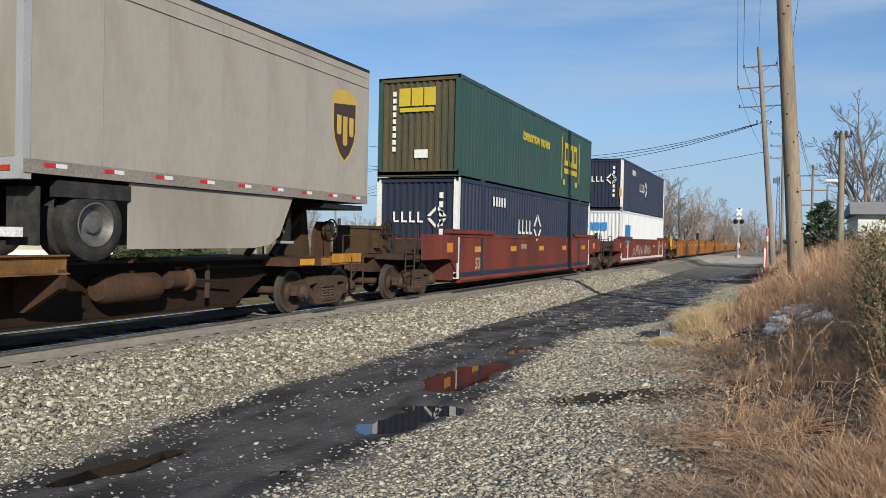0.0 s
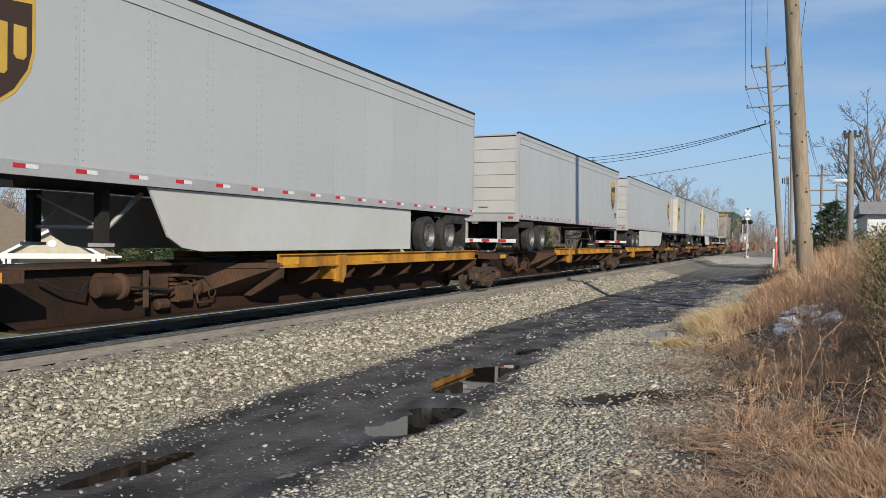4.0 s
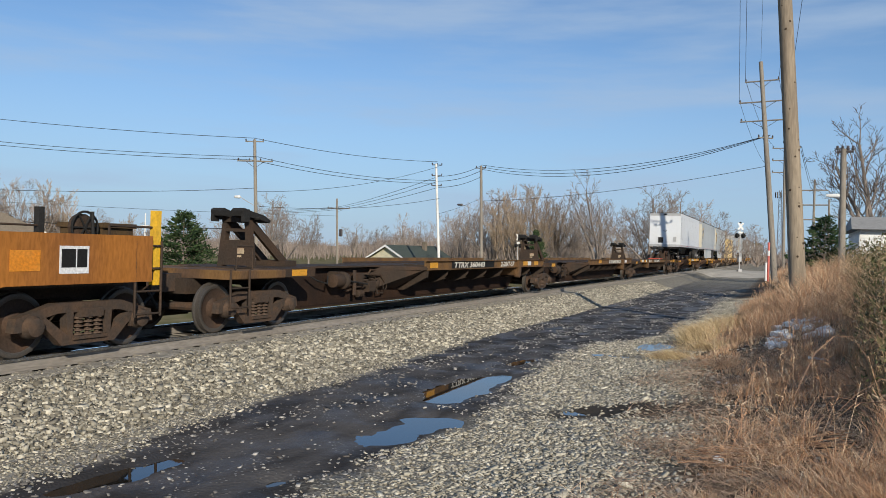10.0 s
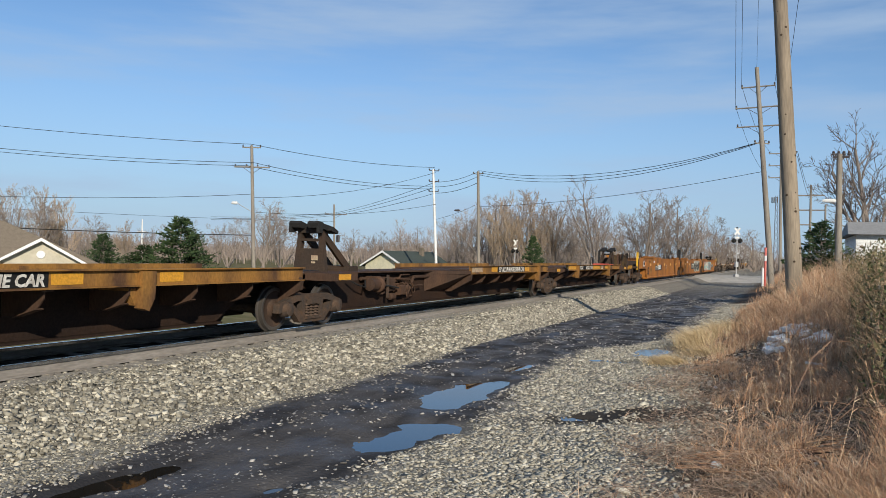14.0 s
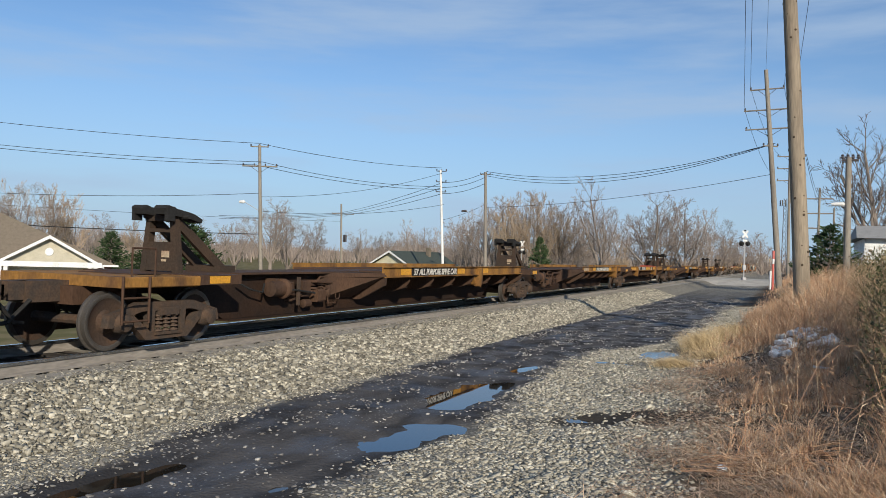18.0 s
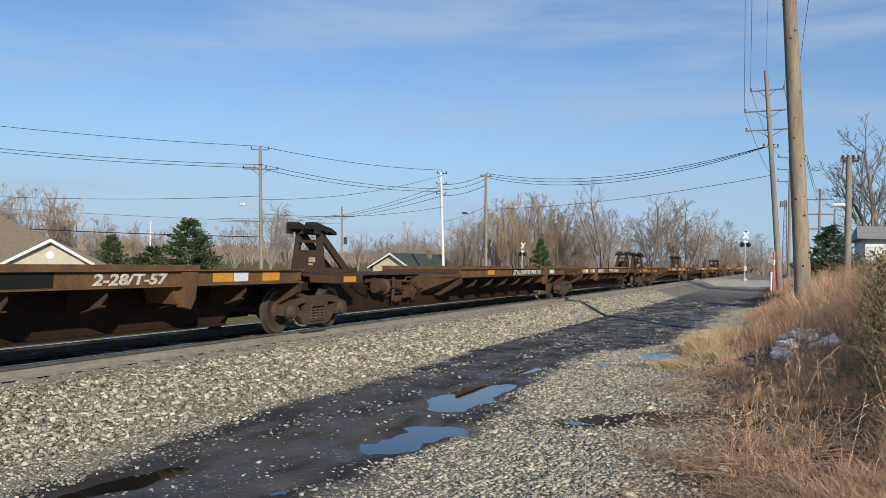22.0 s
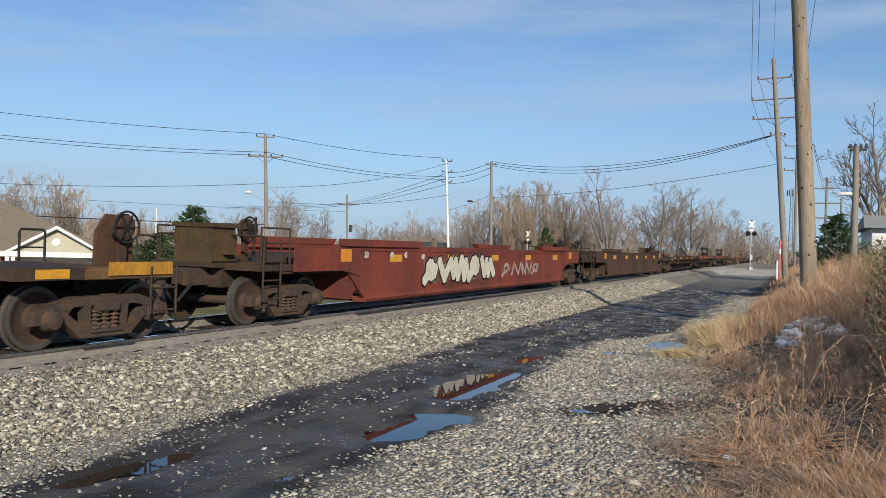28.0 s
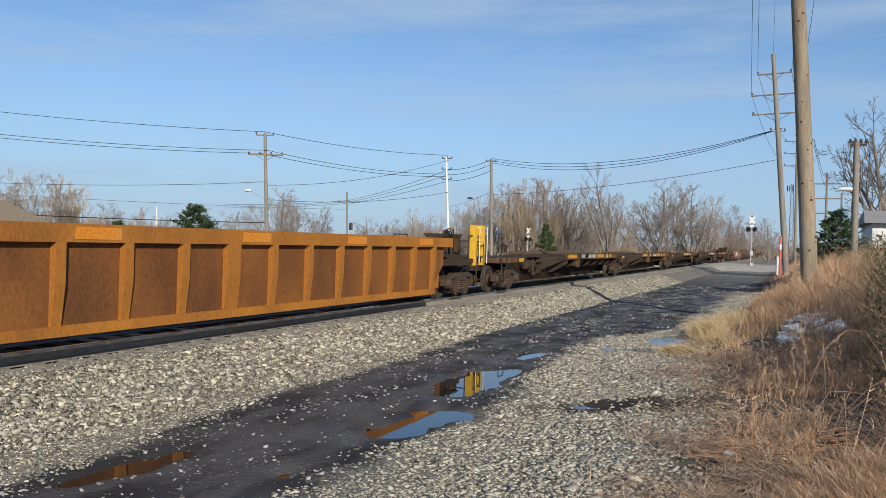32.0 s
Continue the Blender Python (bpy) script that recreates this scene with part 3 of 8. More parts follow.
# ---- track ----
M["dust"] = mat("grey_track_dust", (0.34, 0.315, 0.275), 0.95, spots=(0.25, 0.23, 0.20), amount=0.8, scale=3, grain=50, bump=0.4)
xs_bed = [-13.4, -12.9, -12.3, -11.6, -11.1, -8.45, -8.2, -7.95, -7.7, -7.45, -7.2, -6.95, -6.7, -6.45, -6.3]
top_line = [(x, ballast_z(x) if x > -11.2 else 0.42 * (1 - smooth((-11.1 - x) / 2.0)) - 0.02) for x in xs_bed]
single("ballast_bed", Shape().prism(top_line + [(-6.3, -0.3), (-13.4, -0.3)], -60, 900), "ballast", "bed of pale crushed stone under the railway track", "ballast", kind="structure")
# painted shade between the rails and in the hollows beside the near rail
single("oily_track_strip", Shape().prism([(-11.0, 0.36), (-8.85, 0.36), (-8.85, 0.422), (-9.0, 0.426), (-9.02, 0.432), (-11.0, 0.432)], -60, 900), "bedshade", "dark stone between the rails, coloured as shade under the train", "ballast", kind="structure")
far_xs = [-13.0, -12.6, -12.2, -11.9, -11.6, -11.3, -11.0]
far_line = [(x, 0.42 * (1 - smooth((-11.1 - x) / 2.0)) - 0.006) for x in far_xs]
# same painted shade carried down the far shoulder
single("far_track_shoulder", Shape().prism(far_line + [(-11.0, 0.3), (-13.0, -0.05)], -60, 900), "bedshade", "dark stone on the far track shoulder, coloured as shade of the train", "ballast", kind="structure")
single("dusty_track_edge", Shape().prism([(-8.86, 0.40), (-8.2, 0.34), (-8.36, 0.42), (-8.57, 0.452), (-8.86, 0.456)], -60, 900), "dust", "flat grey dust along the tie ends", "ballast", kind="structure")
for side in (-0.7525, 0.7525):
    rail = thing("rail", pose(TRACK_X + side, 0, RAIL_Z), "worn steel rail with a shiny head", "rail", "rails of the track", "structure")
    part("rail_web", Shape().prism([(-0.07, -0.18), (0.07, -0.18), (0.07, -0.165), (0.012, -0.14), (0.012, -0.045), (-0.012, -0.045), (-0.012, -0.14), (-0.07, -0.165)], -60, 900), "rail", rail)
    part("rail_head", Shape().prism([(-0.036, -0.045), (0.036, -0.045), (0.036, -0.006), (0.028, 0), (-0.028, 0), (-0.036, -0.006)], -60, 900), "railtop", rail, "shiny worn rail head")
ties = thing("railway_ties", pose(TRACK_X, 0, 0), "weathered wooden ties bedded in ballast", "railway tie", kind="structure")
# dark tie wood that carries the shade under the train as colour
M["tieshade"] = mat("tie_with_train_shade", (0.05, 0.043, 0.038), 0.9, spots=(0.09, 0.08, 0.07), stretch=(0.2, 1, 1), scale=4)
tie_mesh = Shape().box(-1.30, 1.30, -0.115, 0.115, 0.26, RAIL_Z - 0.178, 0.012).mesh("tie", "tie")
tie_mesh.materials.append(M["tieshade"])
# thin dark cover on each tie, painted shade between the rails
dark_mesh = Shape().box(-1.2, 0.72, -0.114, 0.114, 0.40, RAIL_Z - 0.174).mesh("stained_face", "tieshade")
tie_rnd = random.Random(3)
for i in range(170):
    part("tie", tie_mesh, "tie", ties, at=pose(tie_rnd.uniform(-0.03, 0.03), 2.08 + i * 0.5 + tie_rnd.uniform(-0.02, 0.02), tie_rnd.uniform(-0.008, 0.008), 0, 0, tie_rnd.uniform(-0.8, 0.8)))
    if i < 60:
        part("stained_face", dark_mesh, "tieshade", ties, at=pose(0, 2.08 + i * 0.5, 0.001))
plate_me = Shape().box(-0.17, 0.17, -0.09, 0.09, RAIL_Z - 0.179, RAIL_Z - 0.165).mesh("tie_plate", "rail")
for i in range(44):
    part("tie_plate", plate_me, "rail", ties, at=pose(0.7525, 2.08 + i * 0.5, 0))


def scatter(name, pts, sizes, flat, material, label, category):
    """Loose angular stones in one mesh."""
    n = len(pts)
    cube = np.array([(x, y, z) for x in (-1, 1) for y in (-1, 1) for z in (-1, 1)], float) * 0.5
    v = cube[None] * (1 + rng.uniform(-0.45, 0.25, (n, 8, 3)))
    v *= sizes[:, None, None] * np.stack([rng.uniform(0.8, 1.5, n), rng.uniform(0.6, 1.0, n), rng.uniform(0.45, 0.9, n) * flat], -1)[:, None]
    a, b = rng.uniform(0, math.tau, n), rng.normal(0, 0.35, n)
    ca, sa, cb, sb = np.cos(a)[:, None], np.sin(a)[:, None], np.cos(b)[:, None], np.sin(b)[:, None]
    x, z = v[..., 0] * cb + v[..., 2] * sb, -v[..., 0] * sb + v[..., 2] * cb
    x, y = x * ca - v[..., 1] * sa, x * sa + v[..., 1] * ca
    out = np.stack([x, y, z], -1) + pts[:, None]
    quads = np.array([(0, 1, 3, 2), (4, 6, 7, 5), (0, 4, 5, 1), (2, 3, 7, 6), (0, 2, 6, 4), (1, 5, 7, 3)])
    idx = (quads[None] + 8 * np.arange(n)[:, None, None]).reshape(-1)
    me = bpy.data.meshes.new(name)
    me.vertices.add(n * 8)
    me.vertices.foreach_set("co", out.reshape(-1).astype(np.float32))
    me.loops.add(len(idx))
    me.loops.foreach_set("vertex_index", idx.astype(np.int32))
    me.polygons.add(len(idx) // 4)
    me.polygons.foreach_set("loop_start", np.arange(0, len(idx), 4, dtype=np.int32))
    me.update(calc_edges=True)
    me.validate()
    me.materials.append(M[material])
    return tagged(new(name, me), label, category, kind="stuff")


def spots(count, x0, x1, y0, y1, keep=None):
    """Random places, denser near the camera's end."""
    x = rng.uniform(x0, x1, count)
    y = y0 + (y1 - y0) * rng.uniform(0, 1, count) ** 1.7
    p = np.stack([x, y], -1)
    if keep is not None:
        p = p[np.array([keep(*q) for q in p])]
    return p


p = spots(80000, -8.34, -6.4, 3.2, 52, lambda x, y: x < -7.15 + 0.45 * rng.uniform() ** 2 + 0.3 * noise.noise(Vector((0, y * 0.9, 7))) + 0.25 * smooth((y - 8) / 4))
z = np.array([ballast_z(x) for x, y in p])
scatter("ballast_stones", np.column_stack([p, z + rng.uniform(-0.012, 0.028, len(p))]), rng.gamma(5, 0.0066, len(p)) + 0.008 + p[:, 1] * 0.0008, 1.0, "stone", "pale angular crushed stones along the track", "ballast")
p = spots(9000, -8.9, -8.25, 4, 44)
scatter("track_gravel", np.column_stack([p, np.full(len(p), 0.45)]), rng.gamma(5, 0.0042, len(p)) + 0.004, 0.5, "stone", "small dusty stones between the ties", "gravel")
p = spots(30000, -7.4, -5.8, 3.2, 42, lambda x, y: rng.uniform() < smooth((x + 7.45) / 0.5) * smooth((lane_edges(y)[0] + 0.25 + 0.35 * noise.noise(Vector((x, y * 1.2, 50))) - x) / 0.45))
z = np.array([max(ballast_z(x), ground_z(x, y)) for x, y in p])
scatter("shoulder_gravel", np.column_stack([p, z + 0.003]), rng.gamma(3.5, 0.0046, len(p)) + 0.004 + p[:, 1] * 0.0005, 0.6, "stone", "fine grey gravel at the foot of the ballast slope", "gravel")


def damp(x, y):
    """Bare damp dirt that comes through the gravel."""
    q = ((x + 1.8) / 1.2) ** 2 + ((y - 10.0 - 0.3 * (x + 1.8)) / 0.62) ** 2 + 0.7 * noise.noise(Vector((x * 2.5, y * 2.5, 1)))
    return 1 - smooth((q - 0.3) / 1.1)


def gravel_here(x, y):
    lane = lane_edges(y)[1] - 0.1 + 0.55 * noise.noise(Vector((x * 0.9, y * 0.6, 3))) + 0.25 * noise.noise(Vector((x * 3, y * 3, 13)))
    if x < lane or dip(x, y) > 0.02:
        return False
    cover = smooth((x - lane) / 0.45) * (1 - 0.9 * smooth((x - brush_edge(y) + 0.35) / 0.9))
    cover *= 1 - 0.92 * damp(x, y)
    cover *= 0.55 + 0.45 * smooth((noise.noise(Vector((x * 0.8, y * 0.5, 8))) + 0.45) * 1.6)
    return rng.uniform() < cover


p = spots(95000, -4.6, 0.6, 4.2, 40, gravel_here)
z = np.array([ground_z(x, y) for x, y in p])
scatter("gravel", np.column_stack([p, z + 0.006]), rng.gamma(3.0, 0.0068, len(p)) + 0.007 + p[:, 1] * 0.0005, 0.5, "palestone", "grey crushed gravel on the ground beside the lane", "gravel")


def lane_stone_here(x, y):
    a, b = lane_edges(y)
    if not a - 0.1 < x < b + 0.2 or dip(x, y) > 0.025:
        return False
    streak = noise.noise(Vector((x * 1.6, y * 0.22, 11))) + 0.5 * noise.noise(Vector((x * 4, y * 1.5, 19)))
    return rng.uniform() < 0.06 + 0.55 * smooth((streak - 0.02) * 2.2) * (0.45 + 0.75 * smooth((y - 9) / 6)) + 0.5 * smooth(1 - (b - x) / 0.5)


p = spots(46000, -7.3, -1.8, 4.2, 50, lane_stone_here)
z = np.array([ground_z(x, y) for x, y in p])
scatter("lane_stones", np.column_stack([p, z + 0.002]), rng.gamma(2.4, 0.0075, len(p)) + 0.006 + p[:, 1] * 0.0005, 0.55, "crumb", "scattered pale stones pressed into the dark dirt", "gravel")

# ---- crossing ----
cross = Shape()
cross.prism([(-40, -1.42), (-20, -1.3), (-14.5, 0.45), (-12.5, 0.60), (-10.66, 0.615), (-10.66, 0.1), (-20, -1.9), (-40, -1.9)], 90, 98)
cross.prism([(-10.48, 0.615), (-9.14, 0.615), (-9.14, 0.1), (-10.48, 0.1)], 90, 98)
cross.prism([(-8.98, 0.615), (-7.0, 0.60), (-4.0, 0.58), (8, 0.65), (30, 0.6), (30, -0.2), (-8.98, -0.2)], 89.5, 99)
M["crossroad"] = mat("dusty_crossing_road", (0.46, 0.43, 0.375), 0.9, spots=(0.33, 0.305, 0.265), amount=0.7, scale=0.8, grain=20)
# gravel ramp from the lane up to the crossing
ramp_xs = [-8.9, -8, -7, -6, -5, -4, -3, -2, -1, 0, 2, 4]


def road_z(x):
    return 0.615 - 0.0075 * (x + 8.98) if x < -7 else 0.60 - 0.0067 * (x + 7) if x < -4 else 0.58 + 0.07 * (x + 4) / 12


ramp_v = [(x, y, max(bank(x, 80) - 0.03, ballast_z(x) - 0.03) + (road_z(x) - 0.004 - max(bank(x, 80) - 0.03, ballast_z(x) - 0.03)) * smooth((y - 83) / 6.5)) for y in (83, 84.5, 86, 87.5, 88.5, 89.5) for x in ramp_xs]
ramp_f = [(r * 12 + i, r * 12 + i + 1, r * 12 + i + 13, r * 12 + i + 12) for r in range(5) for i in range(11)]
single("crossing_ramp", Shape().add(ramp_v, ramp_f), "crossroad", "pale gravel ramp up to the crossing", "ramp", kind="structure")
single("crossing_road", cross, "crossroad", "pale dusty road over the track at the crossing", "road", kind="structure")

# ---- grass and brush ----


def blades(name, base, tall, lean, width, material, label, category, bend=0.35):
    """Bent tapered blades, all in one mesh."""
    n = len(base)
    a = rng.uniform(0, math.tau, n)
    side = np.stack([np.cos(a), np.sin(a), np.zeros(n)], -1) * width[:, None]
    mid = base + lean * 0.45 * (1 - bend) + np.stack([np.zeros(n), np.zeros(n), tall * 0.58], -1)
    tip = base + lean + np.stack([np.zeros(n), np.zeros(n), tall], -1)
    v = np.stack([base - side, base + side, mid + side * 0.7, mid - side * 0.7, tip], 1).reshape(-1, 3)
    o = 5 * np.arange(n)[:, None]
    quads, tris = (o + np.array([0, 1, 2, 3])), (o + np.array([3, 2, 4]))
    idx = np.concatenate([quads, tris], 1).reshape(-1)
    start = np.stack([7 * np.arange(n), 7 * np.arange(n) + 4], -1).reshape(-1)
    me = bpy.data.meshes.new(name)
    me.vertices.add(len(v))
    me.vertices.foreach_set("co", v.reshape(-1).astype(np.float32))
    me.loops.add(len(idx))
    me.loops.foreach_set("vertex_index", idx.astype(np.int32))
    me.polygons.add(len(start))
    me.polygons.foreach_set("loop_start", start.astype(np.int32))
    me.update(calc_edges=True)
    me.validate()
    me.materials.append(M[material])
    return tagged(new(name, me), label, category, kind="stuff")


def rooted(p):
    return np.column_stack([p, [ground_z(x, y) for x, y in p]])


def thicket(x, y):
    return smooth((x - 0.10 - 0.045 * y - 0.3 * noise.noise(Vector((x * 0.4, y * 0.35, 2)))) / 0.7) * smooth((y - 6.5) / 4.0) * smooth((70 - y) / 20)


def brush_keep(x, y):
    e = brush_edge(y) + 0.45 * noise.noise(Vector((x * 0.5, y * 0.5, 21)))
    d = x - e
    if d < 0:
        return False
    clump = noise.noise(Vector((x * 1.1, y * 0.8, 4))) + 0.6 * noise.noise(Vector((x * 3, y * 2.4, 14)))
    snowy = math.exp(-((x - 0.2) / 0.55) ** 2 - ((y - 16) / 2.2) ** 2)
    return rng.uniform() < smooth(d / 1.0) * smooth((clump + 0.35) * 1.5) * (1 - 0.85 * thicket(x, y)) * (1 - 0.9 * snowy)


def litter_keep(x, y):
    d = x - brush_edge(y) + 0.9 + 0.8 * noise.noise(Vector((x * 0.9, y * 0.7, 31)))
    return rng.uniform() < smooth(d / 1.5) * smooth((noise.noise(Vector((x * 1.7, y * 1.3, 17))) + 0.55) * 1.4)


def brush_height(p, low, high):
    d = np.array([max(0.0, x - brush_edge(y)) for x, y in p])
    k = np.clip(d / 2.6, 0.05, 1) ** 1.2
    return (low + (high - low) * k) * rng.uniform(0.4, 1.15, len(p))


# low tufts close by, taller reddish grass further along the bank
p = np.concatenate([spots(38000, -3.0, 2.4, 5.2, 19, brush_keep), spots(44000, -3.0, 3.6, 18, 34, brush_keep), spots(14000, -4.0, 4.5, 30, 90, brush_keep)])
far = np.clip((p[:, 1] - 17) / 6, 0, 1)
t = brush_height(p, 0.05, 0.34) * (1 - far) + brush_height(p, 0.16, 1.15) * far
lean = rng.normal(0, 1, (len(p), 3)) * (t * (0.75 - 0.45 * far))[:, None]
lean[:, 2] = 0
blades("dry_grass", rooted(p), t, lean, rng.uniform(0.0012, 0.0028, len(p)) + p[:, 1] * 0.00016, "blade", "dry reddish-brown grass on the bank", "grass")
# tussocks: bunches of stems that arch outwards
tuft_at = np.concatenate([spots(2300, -2.2, 1.6, 5.6, 13, brush_keep), spots(2400, -3.0, 2.6, 11, 32, brush_keep)])
hub = np.repeat(tuft_at, 34, axis=0)
each = np.repeat(rng.uniform(0.55, 1.25, len(tuft_at)), 34) * (0.24 + 0.55 * np.clip((hub[:, 1] - 15.5) / 8, 0, 1)) * np.clip(0.22 + (hub[:, 0] - np.interp(hub[:, 1], EDGE_Y, EDGE_X)) / 2.6, 0.22, 1.1)
off = rng.normal(0, 1, hub.shape)
p = hub + off * 0.055
t = each * rng.uniform(0.5, 1.1, len(p))
lean = np.column_stack([off * (t * 0.45)[:, None] + rng.normal(0, 0.25, hub.shape) * t[:, None], t * 0])
blades("grass_tussocks", rooted(p), t, lean, rng.uniform(0.0012, 0.0028, len(p)) + p[:, 1] * 0.00014, "blade", "bunches of dry reddish stems arching outwards", "grass", 0.5)
# stalks that have fallen over each other
p = np.concatenate([spots(52000, -2.4, 1.8, 4.6, 15, litter_keep), spots(16000, -3.2, 3.4, 12, 26, litter_keep)])
t = rng.normal(0.02, 0.05, len(p)).clip(-0.05, 0.16)
a = rng.uniform(0, math.tau, len(p))
lean = np.stack([np.cos(a), np.sin(a), a * 0], -1) * (rng.gamma(3, 0.07, len(p)) + 0.06)[:, None]
blades("dead_thatch", rooted(p) + np.stack([a * 0, a * 0, rng.gamma(2, 0.02, len(p)) + 0.006], -1), t, lean, rng.uniform(0.0014, 0.0036, len(p)) + p[:, 1] * 0.0001, "litter", "tangle of flattened dead stalks on the ground", "grass", 0.0)
# pale straw tufts
tufts = []
for cx, cy, rx, ry, n in ((-1.9, 19.6, 0.45, 1.2, 2100), (-1.45, 22.0, 0.6, 1.6, 1300), (-2.0, 15.7, 0.42, 0.4, 1000), (-1.5, 17.2, 0.6, 0.7, 800)):
    q = rng.normal(0, 0.42, (n, 2)) * (rx, ry) + (cx, cy)
    tufts.append(q)
p = np.concatenate(tufts)
t = np.where(p[:, 1] > 18, rng.uniform(0.12, 0.42, len(p)), rng.uniform(0.06, 0.20, len(p)))
lean = rng.normal(0, 0.6, (len(p), 3)) * t[:, None] + np.array([-0.18, -0.12, 0])
lean[:, 2] = 0
blades("straw_tufts", rooted(p), t, lean, rng.uniform(0.003, 0.006, len(p)), "strawblade", "pale yellow straw tufts at the edge of the lane", "grass")
# dark bramble thicket higher on the bank
p = np.concatenate([spots(22000, 0.3, 4.6, 7, 34, lambda x, y: rng.uniform() < thicket(x, y)), spots(4500, 0.2, 7.5, 30, 60, lambda x, y: rng.uniform() < thicket(x, y))])
t = np.array([thicket(x, y) for x, y in p]) * rng.uniform(0.35, 1.5, len(p)) * (0.85 + 0.35 * np.array([noise.noise(Vector((x * 0.7, y * 0.5, 6))) for x, y in p]))
lean = rng.normal(0, 0.6, (len(p), 3)) * t[:, None]
lean[:, 2] = 0
blades("weeds", rooted(p), t, lean, rng.uniform(0.002, 0.0045, len(p)) + p[:, 1] * 0.00016, "weed", "tangled dark weeds on the bank", "brush")
# small leaves left on the brambles
p = spots(44000, 0.3, 4.6, 7, 40, lambda x, y: rng.uniform() < thicket(x, y))
h = np.array([thicket(x, y) for x, y in p]) * 1.5 * np.sqrt(rng.uniform(0.02, 1.0, len(p))) * (0.85 + 0.35 * np.array([noise.noise(Vector((x * 0.7, y * 0.5, 6))) for x, y in p]))
lean = rng.normal(0, 0.04, (len(p), 3))
blades("bramble_leaves", rooted(p) + np.stack([h * 0, h * 0, h], -1), rng.normal(0, 0.02, len(p)), lean, rng.uniform(0.014, 0.030, len(p)), "brambleleaf", "small dull leaves left on the brambles", "leaves", 0.0)
arch = Shape()
arch_rnd = random.Random(12)
for i in range(420):
    y = 7 + 30 * arch_rnd.random() ** 1.2
    x = 0.25 + 0.045 * y + 2.6 * arch_rnd.random()
    z = ground_z(x, y)
    a, span, top = arch_rnd.random() * math.tau, arch_rnd.uniform(0.4, 1.1), arch_rnd.uniform(0.4, 1.75) * (0.3 + 0.7 * thicket(x, y))
    last = Vector((x, y, z))
    for k in range(1, 6):
        f = k / 5
        nxt = Vector((x + math.cos(a) * span * f, y + math.sin(a) * span * f, z + top * 4 * f * (1 - f) * 0.75 + 0.12 * f + arch_rnd.uniform(-0.05, 0.05)))
        arch.tube(last, nxt, 0.0042, 0.0034, 4, False)
        last = nxt
single("bramble_canes", arch, "bramble", "arching bare bramble canes", "brush", kind="stuff")
# dry stalks that stand up singly
stalk = Shape()
for i in range(150):
    y = 6.5 + 20 * arch_rnd.random() ** 1.4
    x = brush_edge(y) + 0.35 + 2.4 * arch_rnd.random()
    z, h = ground_z(x, y), arch_rnd.uniform(0.35, 0.8)
    tip = Vector((x + arch_rnd.gauss(0, 0.13), y + arch_rnd.gauss(0, 0.13), z + h))
    stalk.tube((x, y, z), tip, 0.0022, 0.0014, 4, False)
    for k in range(5):
        q = Vector((x, y, z)).lerp(tip, 0.72 + 0.06 * k)
        stalk.tube(q, q + Vector((arch_rnd.gauss(0, 0.03), arch_rnd.gauss(0, 0.03), 0.03)), 0.0045, 0.0015, 4, False)
single("seed_stalks", stalk, "blade", "thin pale seed stalks standing in the brush", "grass", kind="stuff")
# fallen canes lying in a heap
heap = Shape()
for i in range(150):
    x, y = -0.85 + 1.25 * arch_rnd.random(), 7.45 + arch_rnd.gauss(0, 0.24)
    z = ground_z(x, y) + 0.02 + 0.07 * arch_rnd.random()
    a, n = arch_rnd.gauss(0.1, 0.42), arch_rnd.uniform(0.25, 0.75)
    mid = Vector((x + 0.5 * n * math.cos(a), y + 0.5 * n * math.sin(a) + arch_rnd.gauss(0, 0.03), z + 0.03))
    end = Vector((x + n * math.cos(a), y + n * math.sin(a), z - 0.01))
    heap.tube((x, y, z), mid, 0.0045, n=4, caps=False).tube(mid, end, 0.0045, 0.004, 4, False)
single("fallen_canes", heap, "cane", "heap of fallen reddish canes on the gravel", "brush", kind="stuff")
# old snow, a stick and a pale stone
snow_rnd = random.Random(4)
for i in range(48):
    x, y = (-0.25 + 0.95 * snow_rnd.random(), 14.6 + 4.2 * snow_rnd.random()) if i < 44 else (-0.9 + 0.35 * snow_rnd.random(), 11.9 + 0.4 * snow_rnd.random())
    r = snow_rnd.uniform(0.05, 0.15) if i < 44 else 0.035
    z = ground_z(x, y)
    k = 12
    ring = [(x + r * snow_rnd.uniform(0.6, 1.2) * math.cos(j * math.tau / k), y + r * 1.4 * snow_rnd.uniform(0.6, 1.2) * math.sin(j * math.tau / k), z + (0.06 if i < 44 else 0.01)) for j in range(k)]
    low = [(a, b, c - 0.08) for a, b, c in ring]
    sh = Shape().add(ring + low + [(x, y, z + (0.10 if i < 44 else 0.035))], [(j, (j + 1) % k, 2 * k) for j in range(k)] + [(j, j + k, k + (j + 1) % k, (j + 1) % k) for j in range(k)])
    single("snow_patch", sh, "snow", "small patch of old snow in the brush", "snow", "patches of snow", smooth=True)
zs = ground_z(0.45, 12.45)
single("stick", Shape().tube((0.30, 12.46, zs + 0.11), (0.60, 12.42, zs + 0.10), 0.020, 0.013, 8), "white", "pale peeled stick lying in the brush", "stick")
single("pale_stone", Shape().lathe([(-0.03, 0.02), (-0.02, 0.05), (0.02, 0.045), (0.04, 0.02)], (-0.52, 7.35, ground_z(-0.52, 7.35) + 0.03), "z", 7), "white", "white stone lying on the gravel", "stone")

# ---- the train ----
SPEED, SECONDS = 25.8, 32.0
TRAIN = []
KEPT = {}


def kept(key, make):
    """Meshes that alike parts share."""
    if key not in KEPT:
        KEPT[key] = make()
    return KEPT[key]


